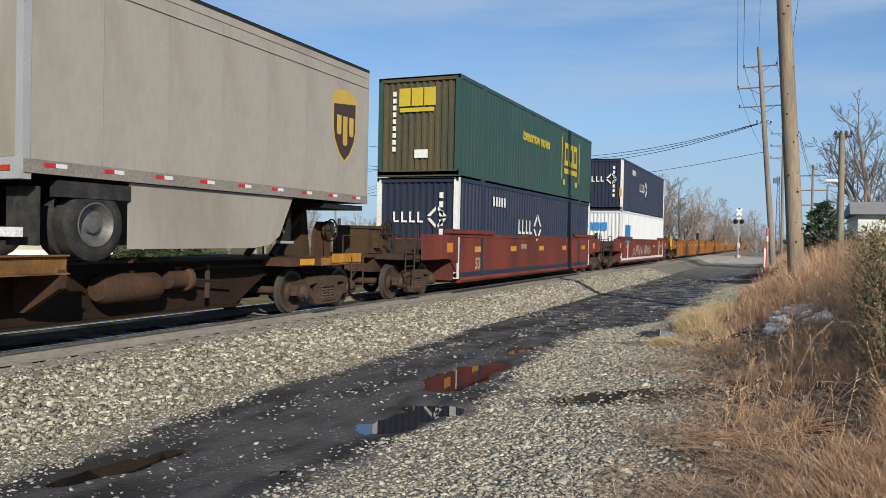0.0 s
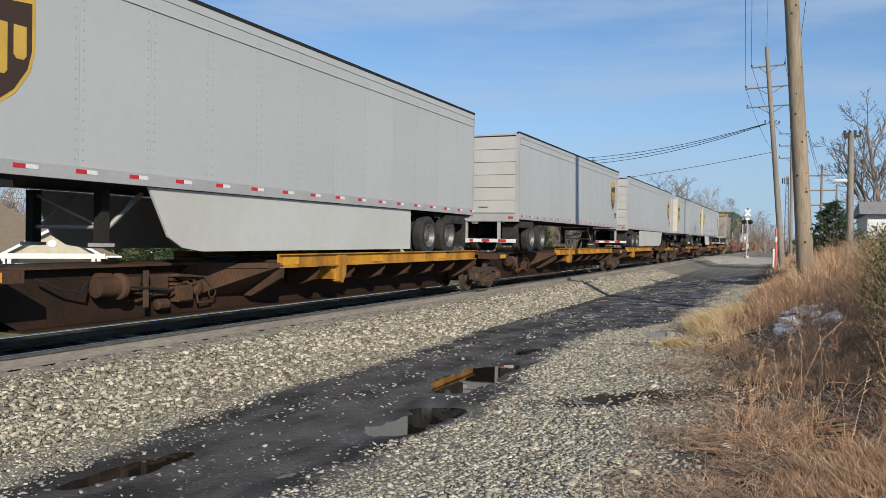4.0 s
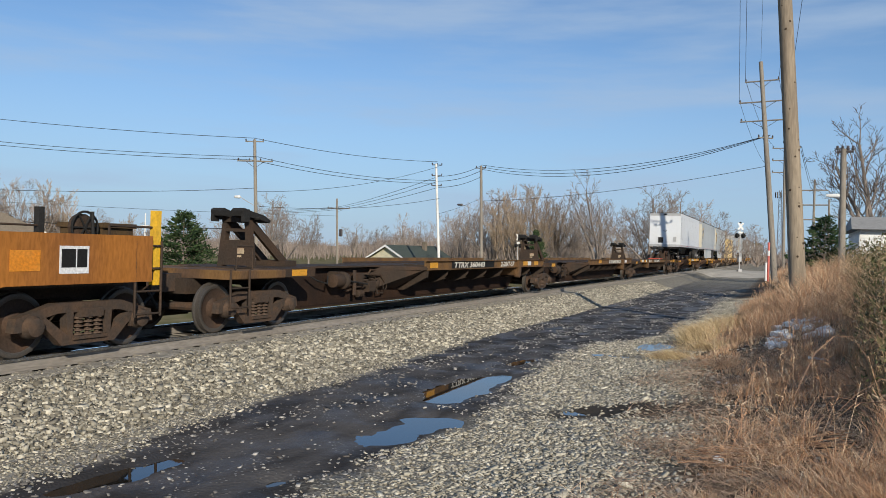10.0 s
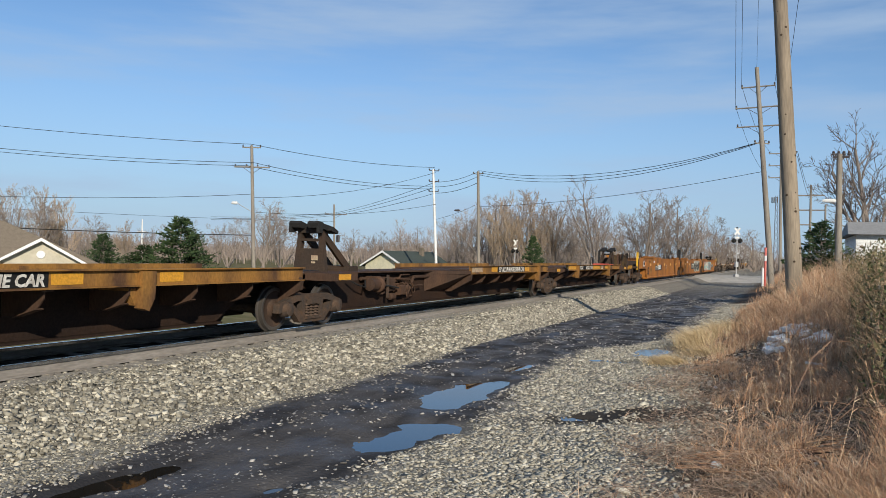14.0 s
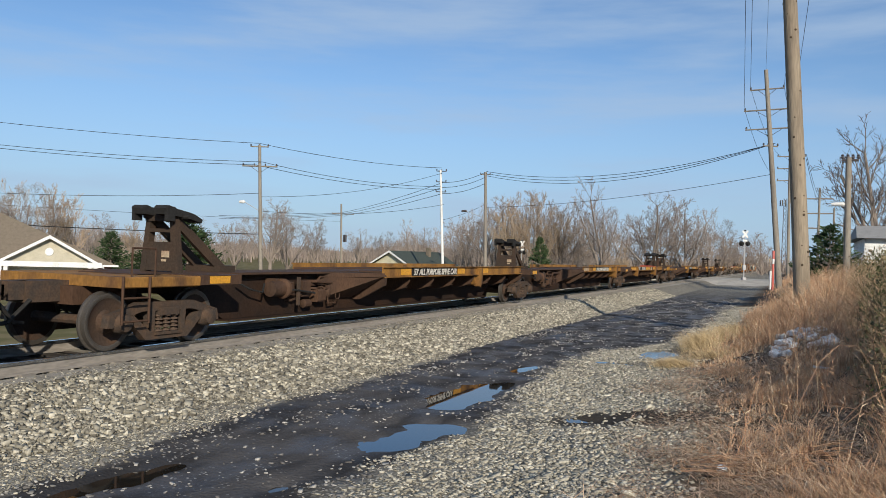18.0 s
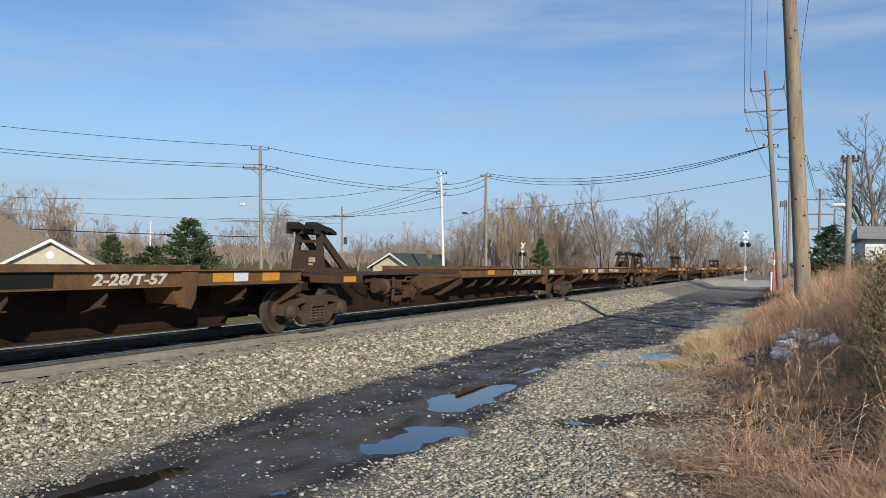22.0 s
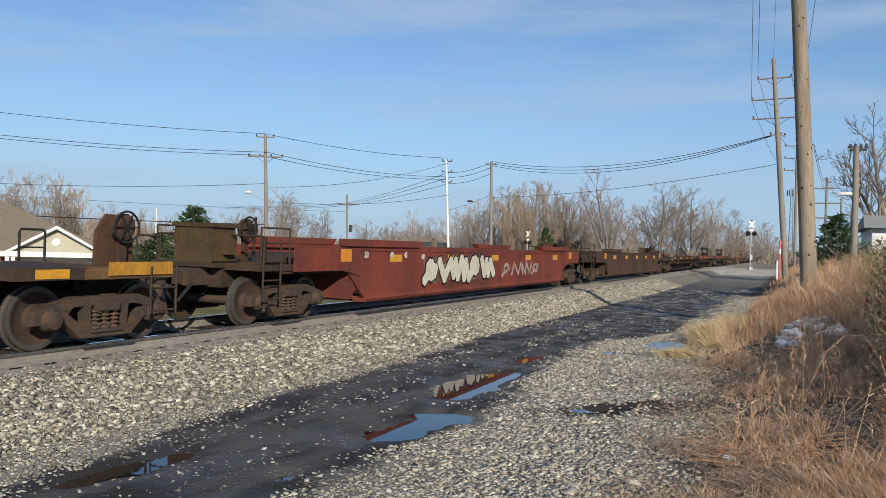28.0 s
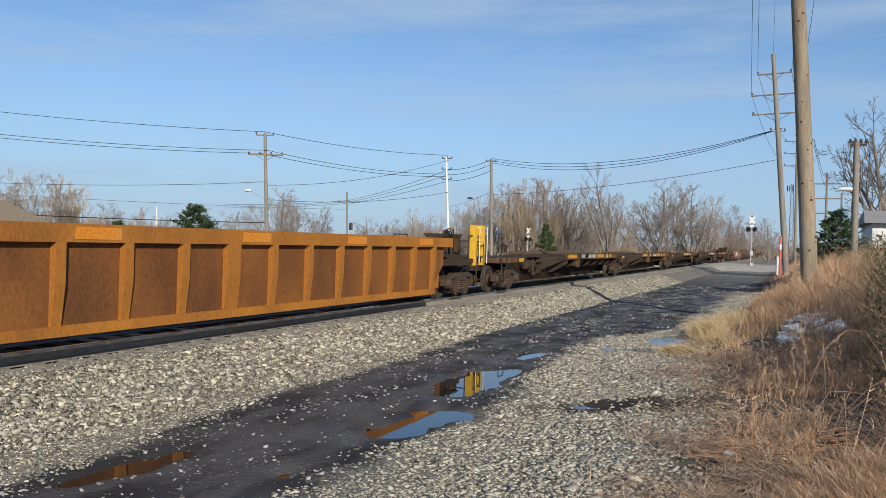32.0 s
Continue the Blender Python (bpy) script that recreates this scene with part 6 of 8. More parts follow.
    if body == "whitetrailer":
        for i, ch in enumerate("CTLZ480151"):
            letters(root, ch, 0.15, "ink", -1, -w - 0.003, L - 0.42, 4.62 - i * 0.19)
        scuff = random.Random(8)
        for i in range(34):
            y, z, h = scuff.uniform(-L + 0.5, L - 1.0), scuff.uniform(2.5, 4.4), scuff.uniform(0.03, 0.13)
            plate(root, "scuff", ((0, 0), (0.035, 0.01), (0.03, round(h, 2)), (0.005, round(h * 0.8, 2))), "placard", -1, -w - 0.001, y, z, 0.003)
    if number:
        for s in (-1, 1):
            letters(root, number, 0.24, "ink", s, s * (w + 0.003), L - (0.55 if s < 0 else 0.95), 2.75)
    return root


def corrugated(length, z0, z1, x, s, pitch=0.28, depth=0.035):
    """A corrugated wall along y."""
    sh = Shape()
    n = int(length / pitch)
    p = length / n
    pts = []
    for i in range(n):
        y = -length / 2 + i * p
        pts += [(y, 0), (y + p * 0.30, 0), (y + p * 0.42, -depth), (y + p * 0.88, -depth)]
    pts.append((length / 2, 0))
    v = [(x + s * d, y, z) for y, d in pts for z in (z0, z1)]
    return sh.add(v, [(2 * i, 2 * i + 2, 2 * i + 3, 2 * i + 1) for i in range(len(pts) - 1)])


def container(body, end, post, words=(), emblem=None, smooth=False):
    """A 53 foot domestic container, base at 0, with posts at the 40 foot places."""
    root = new("shipping_container")
    w, L, H = 1.295, 8.075, 2.896
    for s in (-1, 1):
        part("side_wall", corrugated(2 * L - 0.24, 0.17, H - 0.1, s * (w - 0.012), s, 0.28, 0.012 if smooth else 0.034), body, root)
        part("top_rail", Shape().box(*sorted([s * (w - 0.07), s * w]), -L, L, H - 0.11, H), body, root)
        part("bottom_rail", Shape().box(*sorted([s * (w - 0.07), s * (w - 0.004)]), -L, L, 0.05, 0.19), body, root)
        for y in (-6.096, 6.096):
            part("lifting_post", Shape().box(*sorted([s * (w - 0.06), s * (w + 0.004)]), y - 0.11, y + 0.11, 0, H + 0.012), body, root)
            part("corner_casting", Shape().box(*sorted([s * (w - 0.10), s * (w + 0.008)]), y - 0.10, y + 0.10, 0.0, 0.12, 0.01), body, root)
        for y in (-L, L):
            part("corner_post", Shape().box(*sorted([s * (w - 0.14), s * (w + 0.003)]), *sorted([y, y - math.copysign(0.16, y)]), 0.02, H), post, root)
    sh = Shape()
    for q in (-1, 1):
        pts = []
        for i in range(11):
            x = -1.14 + i * 0.228 * 0.91
            pts += [(x, 0), (x + 0.07, 0), (x + 0.10, -0.05), (x + 0.18, -0.05)]
        pts.append((1.15, 0))
        v = [(x, q * (L - 0.03 + d), z) for x, d in pts for z in (0.2, H - 0.14)]
        sh.add(v, [(2 * i, 2 * i + 2, 2 * i + 3, 2 * i + 1) for i in range(len(pts) - 1)])
    part("end_wall", sh, end, root, "corrugated end wall")
    for q in (-1, 1):
        part("end_frame", Shape().box(-1.16, 1.16, *sorted([q * (L - 0.1), q * L]), H - 0.14, H).box(-1.16, 1.16, *sorted([q * (L - 0.1), q * L]), 0.02, 0.2), end, root)
    part("roof", Shape().box(-w + 0.06, w - 0.06, -L, L, H - 0.05, H - 0.01), body, root)
    part("floor", Shape().box(-w + 0.06, w - 0.06, -L, L, 0.06, 0.16), "black", root)
    for s, y, z, txt, size, mname in words:
        letters(root, txt, size, mname, s, s * (w + 0.001), y, z)
    if emblem:
        emblem(root, w, L)
    return root


def green_marks(root, w, L):
    """Yellow company marks as plain blocks, on the side and the end."""
    for i in range(3):
        plate(root, "company_mark", ((0, 0), (0.62, 0), (0.62, 0.95), (0, 0.95)), "gold", 1, w + 0.001, 3.3 + i * 0.72, 1.35)
        plate(root, "company_mark", rect(0.34, 0.5), "green", 1, w + 0.003, 3.45 + i * 0.72, 1.58, 0.006)
    plate(root, "company_mark", rect(2.1, 0.22), "gold", 1, w + 0.001, 3.3, 1.02)
    for y in (2.85, 5.75):
        plate(root, "company_mark", rect(0.09, 1.75), "gold", 1, w + 0.001, y, 0.75)
    for y in (3.1, 5.1):
        plate(root, "company_mark", rect(0.35, 0.22), "gold", 1, w + 0.001, y, 0.55)
    letters(root, "tomorrow moves", 0.42, "gold", 1, w + 0.001, -2.3, 1.75, shear=0.2, wide=0.8)
    def end_face(x, z):
        return Matrix(((1, 0, 0, x), (0, 0, -1, -L - 0.002), (0, 1, 0, z), (0, 0, 0, 1)))
    for i in range(3):
        part("company_mark", Shape().prism(rect(0.36, 0.52), 0, 0.004, "z"), "gold", root, at=end_face(-0.62 + i * 0.4, 2.05))
    part("company_mark", Shape().prism(rect(1.1, 0.12), 0, 0.004, "z"), "gold", root, at=end_face(-0.6, 1.88))
    for i in range(9):
        part("painted_mark", Shape().prism(rect(0.11, 0.14), 0, 0.004, "z"), "white", root, at=end_face(-0.82, 2.35 - i * 0.2))
    part("warning_sticker", Shape().prism(rect(0.42, 0.24), 0, 0.004, "z"), "white", root, at=end_face(-0.1, 0.55))


def navy_marks(root, w, L):
    """White diamond mark and a word drawn as bars, on side and end."""
    for s, base, k in ((1, 0, 1.0), (0, 0, 0.62)):
        def here(y, z):
            return face(1, w + 0.001, y, z) if s else Matrix(((1, 0, 0, y), (0, 0, -1, -L - 0.002), (0, 1, 0, z), (0, 0, 0, 1)))
        y0, z0 = (-2.6, 1.35) if s else (-0.75, 1.6)
        for i in range(4):
            part("company_mark", Shape().prism(((0, 0), (0.30 * k, 0), (0.30 * k, 0.09 * k), (0.1 * k, 0.09 * k), (0.1 * k, 0.5 * k), (0, 0.5 * k)), 0, 0.004, "z"), "white", root, at=here(y0 + i * 0.42 * k, z0))
        c = y0 + 2.25 * k
        sh = Shape()
        for q in range(4):
            a0, a1 = q * math.pi / 2 + 0.12, (q + 1) * math.pi / 2 - 0.12
            ro, ri = 0.5 * k, 0.33 * k
            sh.prism(((c + ro * math.cos(a0), 0.25 * k + ro * math.sin(a0)), (c + ro * math.cos(a1), 0.25 * k + ro * math.sin(a1)), (c + ri * math.cos(a1), 0.25 * k + ri * math.sin(a1)), (c + ri * math.cos(a0), 0.25 * k + ri * math.sin(a0))), 0, 0.004, "z")
        part("company_mark", sh, "white", root, "white diamond mark", at=here(0, z0))
    for i in range(7):
        part("painted_mark", Shape().prism(rect(0.12, 0.17), 0, 0.004, "z"), "white", root, at=Matrix(((1, 0, 0, 0.72), (0, 0, -1, -L - 0.002), (0, 1, 0, 2.3 - i * 0.26), (0, 0, 0, 1))))
    part("warning_label", Shape().prism(rect(0.13, 0.5), 0, 0.004, "z"), "amber", root, at=Matrix(((1, 0, 0, 1.1), (0, 0, -1, -L - 0.004), (0, 1, 0, 0.75), (0, 0, 0, 1))))
    for i in range(5):
        plate(root, "painted_mark", rect(0.15, 0.3), "white", 1, w + 0.001, -5.2 + i * 0.26, 2.2)


def blue_marks(root, w, L):
    for i in range(3):
        plate(root, "company_mark", rect(0.42, 0.8), "cyan", 1, w + 0.001, -6.9 + i * 0.52, 1.3)
        part("company_mark", Shape().prism(rect(0.36, 0.45), 0, 0.004, "z"), "cyan", root, at=Matrix(((1, 0, 0, -0.75 + i * 0.42), (0, 0, -1, -L - 0.002), (0, 1, 0, 1.75), (0, 0, 0, 1))))
    plate(root, "company_mark", rect(1.4, 0.12), "cyan", 1, w + 0.001, -6.9, 1.1)


def beige_marks(root, w, L):
    for y, z, k in ((-5.3, 2.25, 4), (-6.4, 2.3, 2)):
        for i in range(k):
            plate(root, "painted_mark", rect(0.1, 0.26), "ink", 1, w + 0.001, y + i * 0.16, z)
    plate(root, "hazard_diamond", ((0, -0.3), (0.2, 0), (0, 0.3), (-0.2, 0)), "placard", 1, w + 0.001, 2.5, 0.62, 0.006, "grey diamond placard frame")
    plate(root, "stencil_plate", rect(0.3, 0.2), "oldyellow", 1, w + 0.001, -6.75, 0.75)


AP = "ALL PURPOSE SPINE CAR"
SPINES = [  # truck places from front to back, kind, paint, raised hitches (unit, from rear truck, lean), label
    ([14.0, -3.6, -22.4, -40.1], "twin", ("brown", "oldyellow"), [], ""),
    ([-44.1, -61.8, -80.4, -98.1], "twin", ("brown", "yellow"), [], ""),
    ([-102.0, -119.3, -136.6, -153.8, -171.1, -188.3], "ttax", ("brown", "yellow"), [], "653142"),
    ([-192.2, -209.7, -228.5, -246.3], "twin", ("darkbrown", "brownyellow"), [(0, 17.5, -1), (0, 1.3, 1), (1, 1.7, 1), (2, 0.7, 1)], "360443"),
    ([-313.8, -330.5, -347.7, -365.0, -382.4, -400.0], "ttax", ("brown", "oldyellow"), [(0, 16.7, -1), (1, 1.6, 1), (2, 1.5, 1), (4, 0.7, 1)], "653173"),
    ([-404.1, -420.6, -437.9, -455.1], "ttax", ("brown", "oldyellow"), [(0, 16.5, -1), (1, 1.4, 1), (2, 1.0, 1)], "75331"),
    ([-459.2, -476.7, -495.7, -513.7], "twin", ("brown", "oldyellow"), [(0, 17.5, -1), (1, 1.6, 1), (2, 0.5, 1)], "361046"),
    ([-517.7, -535.6, -554.2, -572.4], "twin", ("brown", "brownyellow"), [(0, 17.7, -1), (1, 1.3, 1), (2, 0.6, 1)], "370355"),
    ([-576.7, -593.2, -610.7, -628.4, -645.9, -663.5], "ttax", ("darkbrown", "brown"), [(0, 16.5, -1), (1, 16.5, -1), (2, 16.6, -1), (3, 16.5, -1)], ""),
    ([-714.4, -731.6, -749.1, -766.8, -784.5, -801.3], "ttax", ("darkbrown", "brownyellow"), [], "654063"),
]
for places, kind, scheme, hitches, number in SPINES:
    k = len(places) - 1
    for i in range(k):
        f, b = places[i], places[i + 1]
        gap = f - b
        if kind == "twin":
            d = [(2.4, 11.0), (7.0, 17.4), (6.7, 16.3)][i]
        else:
            d = (2.0, 14.3) if i == 0 else (6.6, gap - 0.6)
        if number == "":
            d = (1.2, gap - 1.2) if kind == "ttax" else d
        words, marks, stakes, panel = [], [], [], None
        if number == "":
            d = (2.0, gap - 1.2) if kind == "ttax" else d
            marks = [(d[0] + q, d[0] + q + 0.5, "amber") for q in (0.15, 3.45, 6.95, 10.2) if d[0] + q < d[1] - 0.6]
            stakes = [d[0] + 2.1]
        elif kind == "ttax" and i in (0, 3):
            d = (2.3, 14.0) if i == 0 else (6.6, gap - 0.6)
            o = d[0] - 2.3
            words = [(o + 4.67, "TTAX", 0.63), (o + 5.84, number, 1.36), (o + 9.2, "53", 0.42)]
            marks = [(o + 2.4, o + 3.95, "amber"), (o + 7.4, o + 8.8, "amber"), (o + 10.1, o + 10.75, "amber")]
            stakes, panel = [o + 4.2, o + 10.95], (o + 4.5, o + 7.3)
        elif kind == "ttax" and i == 4:
            d = (6.6, gap - 0.6)
            words = [(8.9, "TTAX", 0.75), (10.2, number, 1.4), (13.7, "53", 0.42)]
            marks = [(6.9, 8.2, "amber"), (11.9, 13.2, "amber"), (14.4, 14.9, "amber")]
            stakes, panel = [8.5], (8.75, 11.75)
        elif kind == "ttax":
            o = 10.8 if i == 1 else 8.2
            d = (8.2 if i == 1 else 6.6, gap - 0.6)
            words = [(o, "53' " + AP, 2.7)]
            marks = [(o - 0.7, o - 0.15, "amber"), (o + 2.8, o + 3.3, "amber")] + ([(8.4, 9.3, "faded")] if i == 1 else [(12.9, 13.4, "amber")])
            stakes, panel = [o + 4.4], (o - 0.1, o + 2.76)
        elif i == 1:
            d = (7.0, 18.0)
            words, panel = [(11.6, "53' " + AP, 3.1)], (11.5, 14.8)
            marks, stakes = [(15.9, 16.5, "whitetape"), (9.2, 9.8, "amber")], [15.25]
        elif i == 2:
            d = (6.7, 17.4)
            words = [(8.6, "TTRX " + number, 2.4), (12.5, "2-28/T-57", 1.4)]
            marks = [(14.9, 15.4, "amber"), (15.42, 15.8, "whitetape"), (16.2, 16.7, "amber"), (7.0, 7.5, "amber")]
            stakes, panel = [14.3], (8.45, 11.9)
        else:
            d, o = (2.3, 13.2), 0.0
            words = [(o + 5.4, "2-28/T-57", 1.35), (o + 7.85, "TTRX " + number, 2.4)]
            marks = [(o + 2.45, o + 3.0, "amber"), (o + 3.02, o + 3.5, "whitetape"), (o + 3.95, o + 4.45, "amber"), (o + 4.47, o + 4.8, "whitetape")]
            stakes, panel = [o + 5.05], (o + 7.7, o + 10.4)
        ob = spine_unit(gap, d[0], d[1], (i == 0, i == k - 1), scheme, [(y, lean) for u, y, lean in hitches if u == i], words, marks, stakes,
                        tank=(gap - 5.0 if i == 0 else 0), pipe=(5.0 if i % 2 == 1 else 0))
        if panel:
            plate(ob, "black_panel", rect(panel[1] - panel[0], 0.196), "ink", 1, 1.2405, -gap / 2 + panel[0], 1.007, 0.003)
        loaded = f > -190
        if f == -119.3:
            for y in (-6.1, 6.1):
                for s in (-1, 1):
                    part("container_pedestal", Shape().prism([(s * 0.42, 0.45), (s * 1.28, 0.62), (s * 1.28, 1.32), (s * 1.0, 1.32), (s * 0.42, 1.1)], 0.35 + y - 0.22, 0.35 + y + 0.22), "brown", ob)
        tagged(ob, "weathered steel spine car platform carrying a load" if loaded else "empty weathered brown and yellow spine car platform", "rail car", "cars of the freight train")
        on_train(ob, (f + b) / 2)


def spray_pieces(*pieces):
    def mark(root, w):
        for i, (y0, y1, z0, z1, colours) in enumerate(pieces):
            spray(root, -w + y0, -w + y1, z0, z1, 7 + i * 5 + int(y0 * 10), colours)
    return mark


CREAM, BLUE, GREY = ("spraypink", "ink", "spraycream"), ("spraycream", "sprayteal", "spraygrey"), ("spraymaroon", "ink", "spraycream")
NUM = lambda t, y=9.5: (1, y, 0.82, t, 0.24, "white")
WELLS = [  # truck places, paint, ribs, posts, per-unit marks and words
    ([38.7, 18.3], "redcar", False, False, [None], [[(1, 3.6, 0.62, "53", 0.34, "faded"), (1, 8.0, 1.2, "527042", 0.16, "faded")]]),
    ([62.9, 42.5], "redcar", False, False, [spray_pieces((3.5, 10.5, 0.5, 1.4, ("redcar", "redcar", "spraygrey")))], [[]]),
    ([126.6, 106.7, 86.8, 66.8], "orange", False, False, [None] * 3, [[]] * 3),
    ([190.4, 170.5, 150.6, 130.6], "orange", False, False, [None] * 3, [[]] * 3),
    ([254.2, 234.3, 214.4, 194.4], "orange", False, False, [None] * 3, [[]] * 3),
    ([-250.1, -269.0, -288.7, -309.5], "orange", False, False,
     [spray_pieces((0.2, 4.9, 0.40, 1.58, CREAM), (5.0, 9.3, 0.42, 1.5, BLUE)), spray_pieces((9.4, 14.6, 0.40, 1.6, ("spraypale", "spraycream", "ink"))), None],
     [[(1, 12.6, 0.86, "724316", 0.3, "white")], [(1, 1.75, 0.55, "53", 0.5, "ink"), (1, 17.6, 1.3, "125T", 0.22, "white")], [(1, 7.4, 0.86, "724316", 0.32, "white"), (1, 2.6, 0.55, "53", 0.5, "ink")]]),
    ([-667.5, -686.4], "brown", False, False, [None], [[]]),
    ([-690.0, -710.1], "redcar", False, False, [spray_pieces((3.4, 8.2, 0.5, 1.32, GREY), (9.0, 13.0, 0.5, 1.2, ("redcar", "redcar", "spraygrey")))], [[(1, 6.4, 0.82, "210557", 0.22, "worntext"), (1, 2.4, 1.22, "53", 0.13, "worntext"), (1, 3.55, 1.22, "48", 0.13, "worntext"), (1, 4.25, 1.22, "45", 0.13, "worntext"), (1, 5.2, 1.18, "40", 0.13, "worntext"), (1, 14.5, 0.8, "53", 0.2, "white")]]),
    ([-805.1, -825.5], "orangeribbed", True, True, [None], [[]]),
    ([-829.4, -849.8], "orangeribbed", True, True, [None], [[]]),
]
for places, paint, ribs, posts, marks, words in WELLS:
    k = len(places) - 1
    for i in range(k):
        f, b = places[i], places[i + 1]
        ob = well_car(f - b, paint, (i == 0, i == k - 1), (k > 1, k > 1 and i > 0), ribs, posts, words[i], marks[i], end_dark=k > 1, top=1.40 if paint in ("redcar", "brown") and f < 0 else 1.60, lift=0.15 if paint in ("redcar", "brown") and f < 0 else 0.12)
        if k > 1 and paint == "orange" and f < 0:
            q = -(f - b) / 2
            for dy, txt in ((0.9, "53"), (2.2, "48"), (2.85, "45"), (3.9, "40")):
                letters(ob, txt, 0.13, "ink", 1, 1.2955, q + dy + 1.0, 1.36)
            plate(ob, "stencil_plate", rect(0.62, 0.36), "oldyellow", 1, 1.2945, q + 3.75, 0.62, 0.004, "faded yellow stencil panel")
            for r in range(4):
                plate(ob, "stencil_line", rect(0.42, 0.025), "ink", 1, 1.2990, q + 3.85, 0.69 + r * 0.065, 0.002)
            plate(ob, "stencil_plate", rect(0.42, 0.3), "oldyellow", 1, 1.2945, q + 4.1, 1.24, 0.004)
            plate(ob, "notice_plate", rect(0.3, 0.14), "whitetape", 1, 1.2945, q + 5.3, 1.34, 0.004)
            plate(ob, "disc_mark", tuple((0.13 * math.cos(a * math.tau / 14), 0.18 * math.sin(a * math.tau / 14)) for a in range(14)), "spraycream", 1, 1.2945, q + (7.0 if i == 1 else 11.6), 1.0, 0.003)
            letters(ob, "C" if i == 1 else "B", 0.22, "ink", 1, 1.2985, q + (6.9 if i == 1 else 11.5), 0.9)
            if i == 1:
                plate(ob, "black_panel", rect(2.5, 0.62), "ink", 1, 1.2945, q + 8.8, 0.72, 0.003)
                for r in range(3):
                    plate(ob, "company_mark", ((0.0, 0.0), (0.2, 0.0), (0.26, 0.3), (0.46, 0.3), (0.48, 0.42), (-0.06, 0.42), (-0.08, 0.3), (0.06, 0.3)), "spraycream", 1, 1.2985, q + 9.15 + r * 0.72, 0.82, 0.003)
        if words[i] and k > 1 and i != 1:
            plate(ob, "black_panel", rect(3.1, 0.42), "ink", 1, 1.2915, -(f - b) / 2 + words[i][0][1] - 1.35, 0.78, 0.003)
            letters(ob, "DTTX", 0.26, "worntext", 1, 1.2955, -(f - b) / 2 + words[i][0][1] - 1.25, 0.86, 0.1, width=0.95)
        colour = {"redcar": "red-brown", "orange": "orange-brown", "orangeribbed": "orange-yellow ribbed", "brown": "dark brown"}[paint]
        tagged(ob, f"{colour} steel well car with deep sides" + (" and spray paint" if marks[i] else ""), "rail car", "cars of the freight train")
        on_train(ob, (f + b) / 2)

TRAILERS = [  # rear and nose along the train, body, nose, skirt, tandem, emblem, number, door
    (6.7, 15.22, "dirtytrailer", "dirtytrailer", True, False, True, False, "door"),
    (-12.28, -3.8, "trailer", "cream", False, False, True, False, "slats"), (-12.53, -21.0, "trailer", "cream", True, False, True, False, "slats"),
    (-30.55, -22.14, "trailer", "cream", False, False, True, False, "slats"), (-31.15, -39.63, "trailer", "cream", False, False, True, False, "slats"),
    (-59.2, -43.0, "trailer", "cream", True, True, True, "53'", "slats"), (-78.1, -61.95, "trailer", "cream", False, True, True, "53'", "slats"),
    (-82.16, -98.3, "trailer", "cream", True, True, True, "53'", "slats"), (-118.2, -102.05, "trailer", "cream", True, True, True, False, "slats"),
    (-136.76, -152.75, "trailer", "cream", True, True, True, "53'", "slats"), (-154.05, -170.2, "trailer", "cream", True, True, True, "53'", "slats"),
    (-172.9, -188.1, "whitetrailer", "whitetrailer", False, True, False, False, "door")]
for rear, nose, body, nose_mat, skirt, tandem, emblem, number, door in TRAILERS:
    ob = semi_trailer(abs(nose - rear), body, nose_mat, skirt, tandem, emblem, number, door, {-39.63: "340997", -170.2: "181848"}.get(nose, ""))
    name = {"trailer": "light grey", "dirtytrailer": "grimy grey-brown", "whitetrailer": "white"}[body]
    size = "short" if abs(nose - rear) < 10 else "long"
    tagged(ob, f"{size} {name} box trailer riding on a spine car", "semi-trailer", "trailers on the train")
    on_train(ob, (rear + nose) / 2, 0.0, 0 if nose > rear else 180)
BOXES = [(28.55, 0.36, container("navy", "navy", "white", emblem=navy_marks), "navy blue container with white corner posts in a well car"),
         (28.55, 3.27, container("green", "grime", "green", emblem=green_marks, smooth=True), "dark green container stacked on a navy one"),
         (52.6, 0.36, container("whitetrailer", "whitetrailer", "whitetrailer", emblem=blue_marks), "white container in a red well car"),
         (52.6, 3.27, container("navy", "navy", "white", emblem=navy_marks), "navy blue container stacked on a white one"),
         (-127.6, 1.32, container("beige", "beige", "beige", words=[(1, -7.6, 0.35, "53'", 0.24, "ink")], emblem=beige_marks), "beige corrugated container on a spine car")]
for u, z, ob, label in BOXES:
    tagged(ob, label, "container", "containers on the train")
    on_train(ob, u, z)

# ---- poles and wires ----


def at(yaw, d):
    return -d * math.sin(radians(yaw)), d * math.cos(radians(yaw))


def spot(yaw, el, d):
    """A place seen from the camera at that bearing, height angle and distance."""
    x, y = at(yaw, d)
    return Vector((x, y, 2.2 + d * math.tan(radians(el))))


KNOT = []


def kept_knot():
    if not KNOT:
        KNOT.append(Shape().lathe([(0, 0.03), (0.014, 0.026), (0.018, 0.012)], (0, 0, 0), "z", 8).mesh("knot", "knot"))
    return KNOT[0]


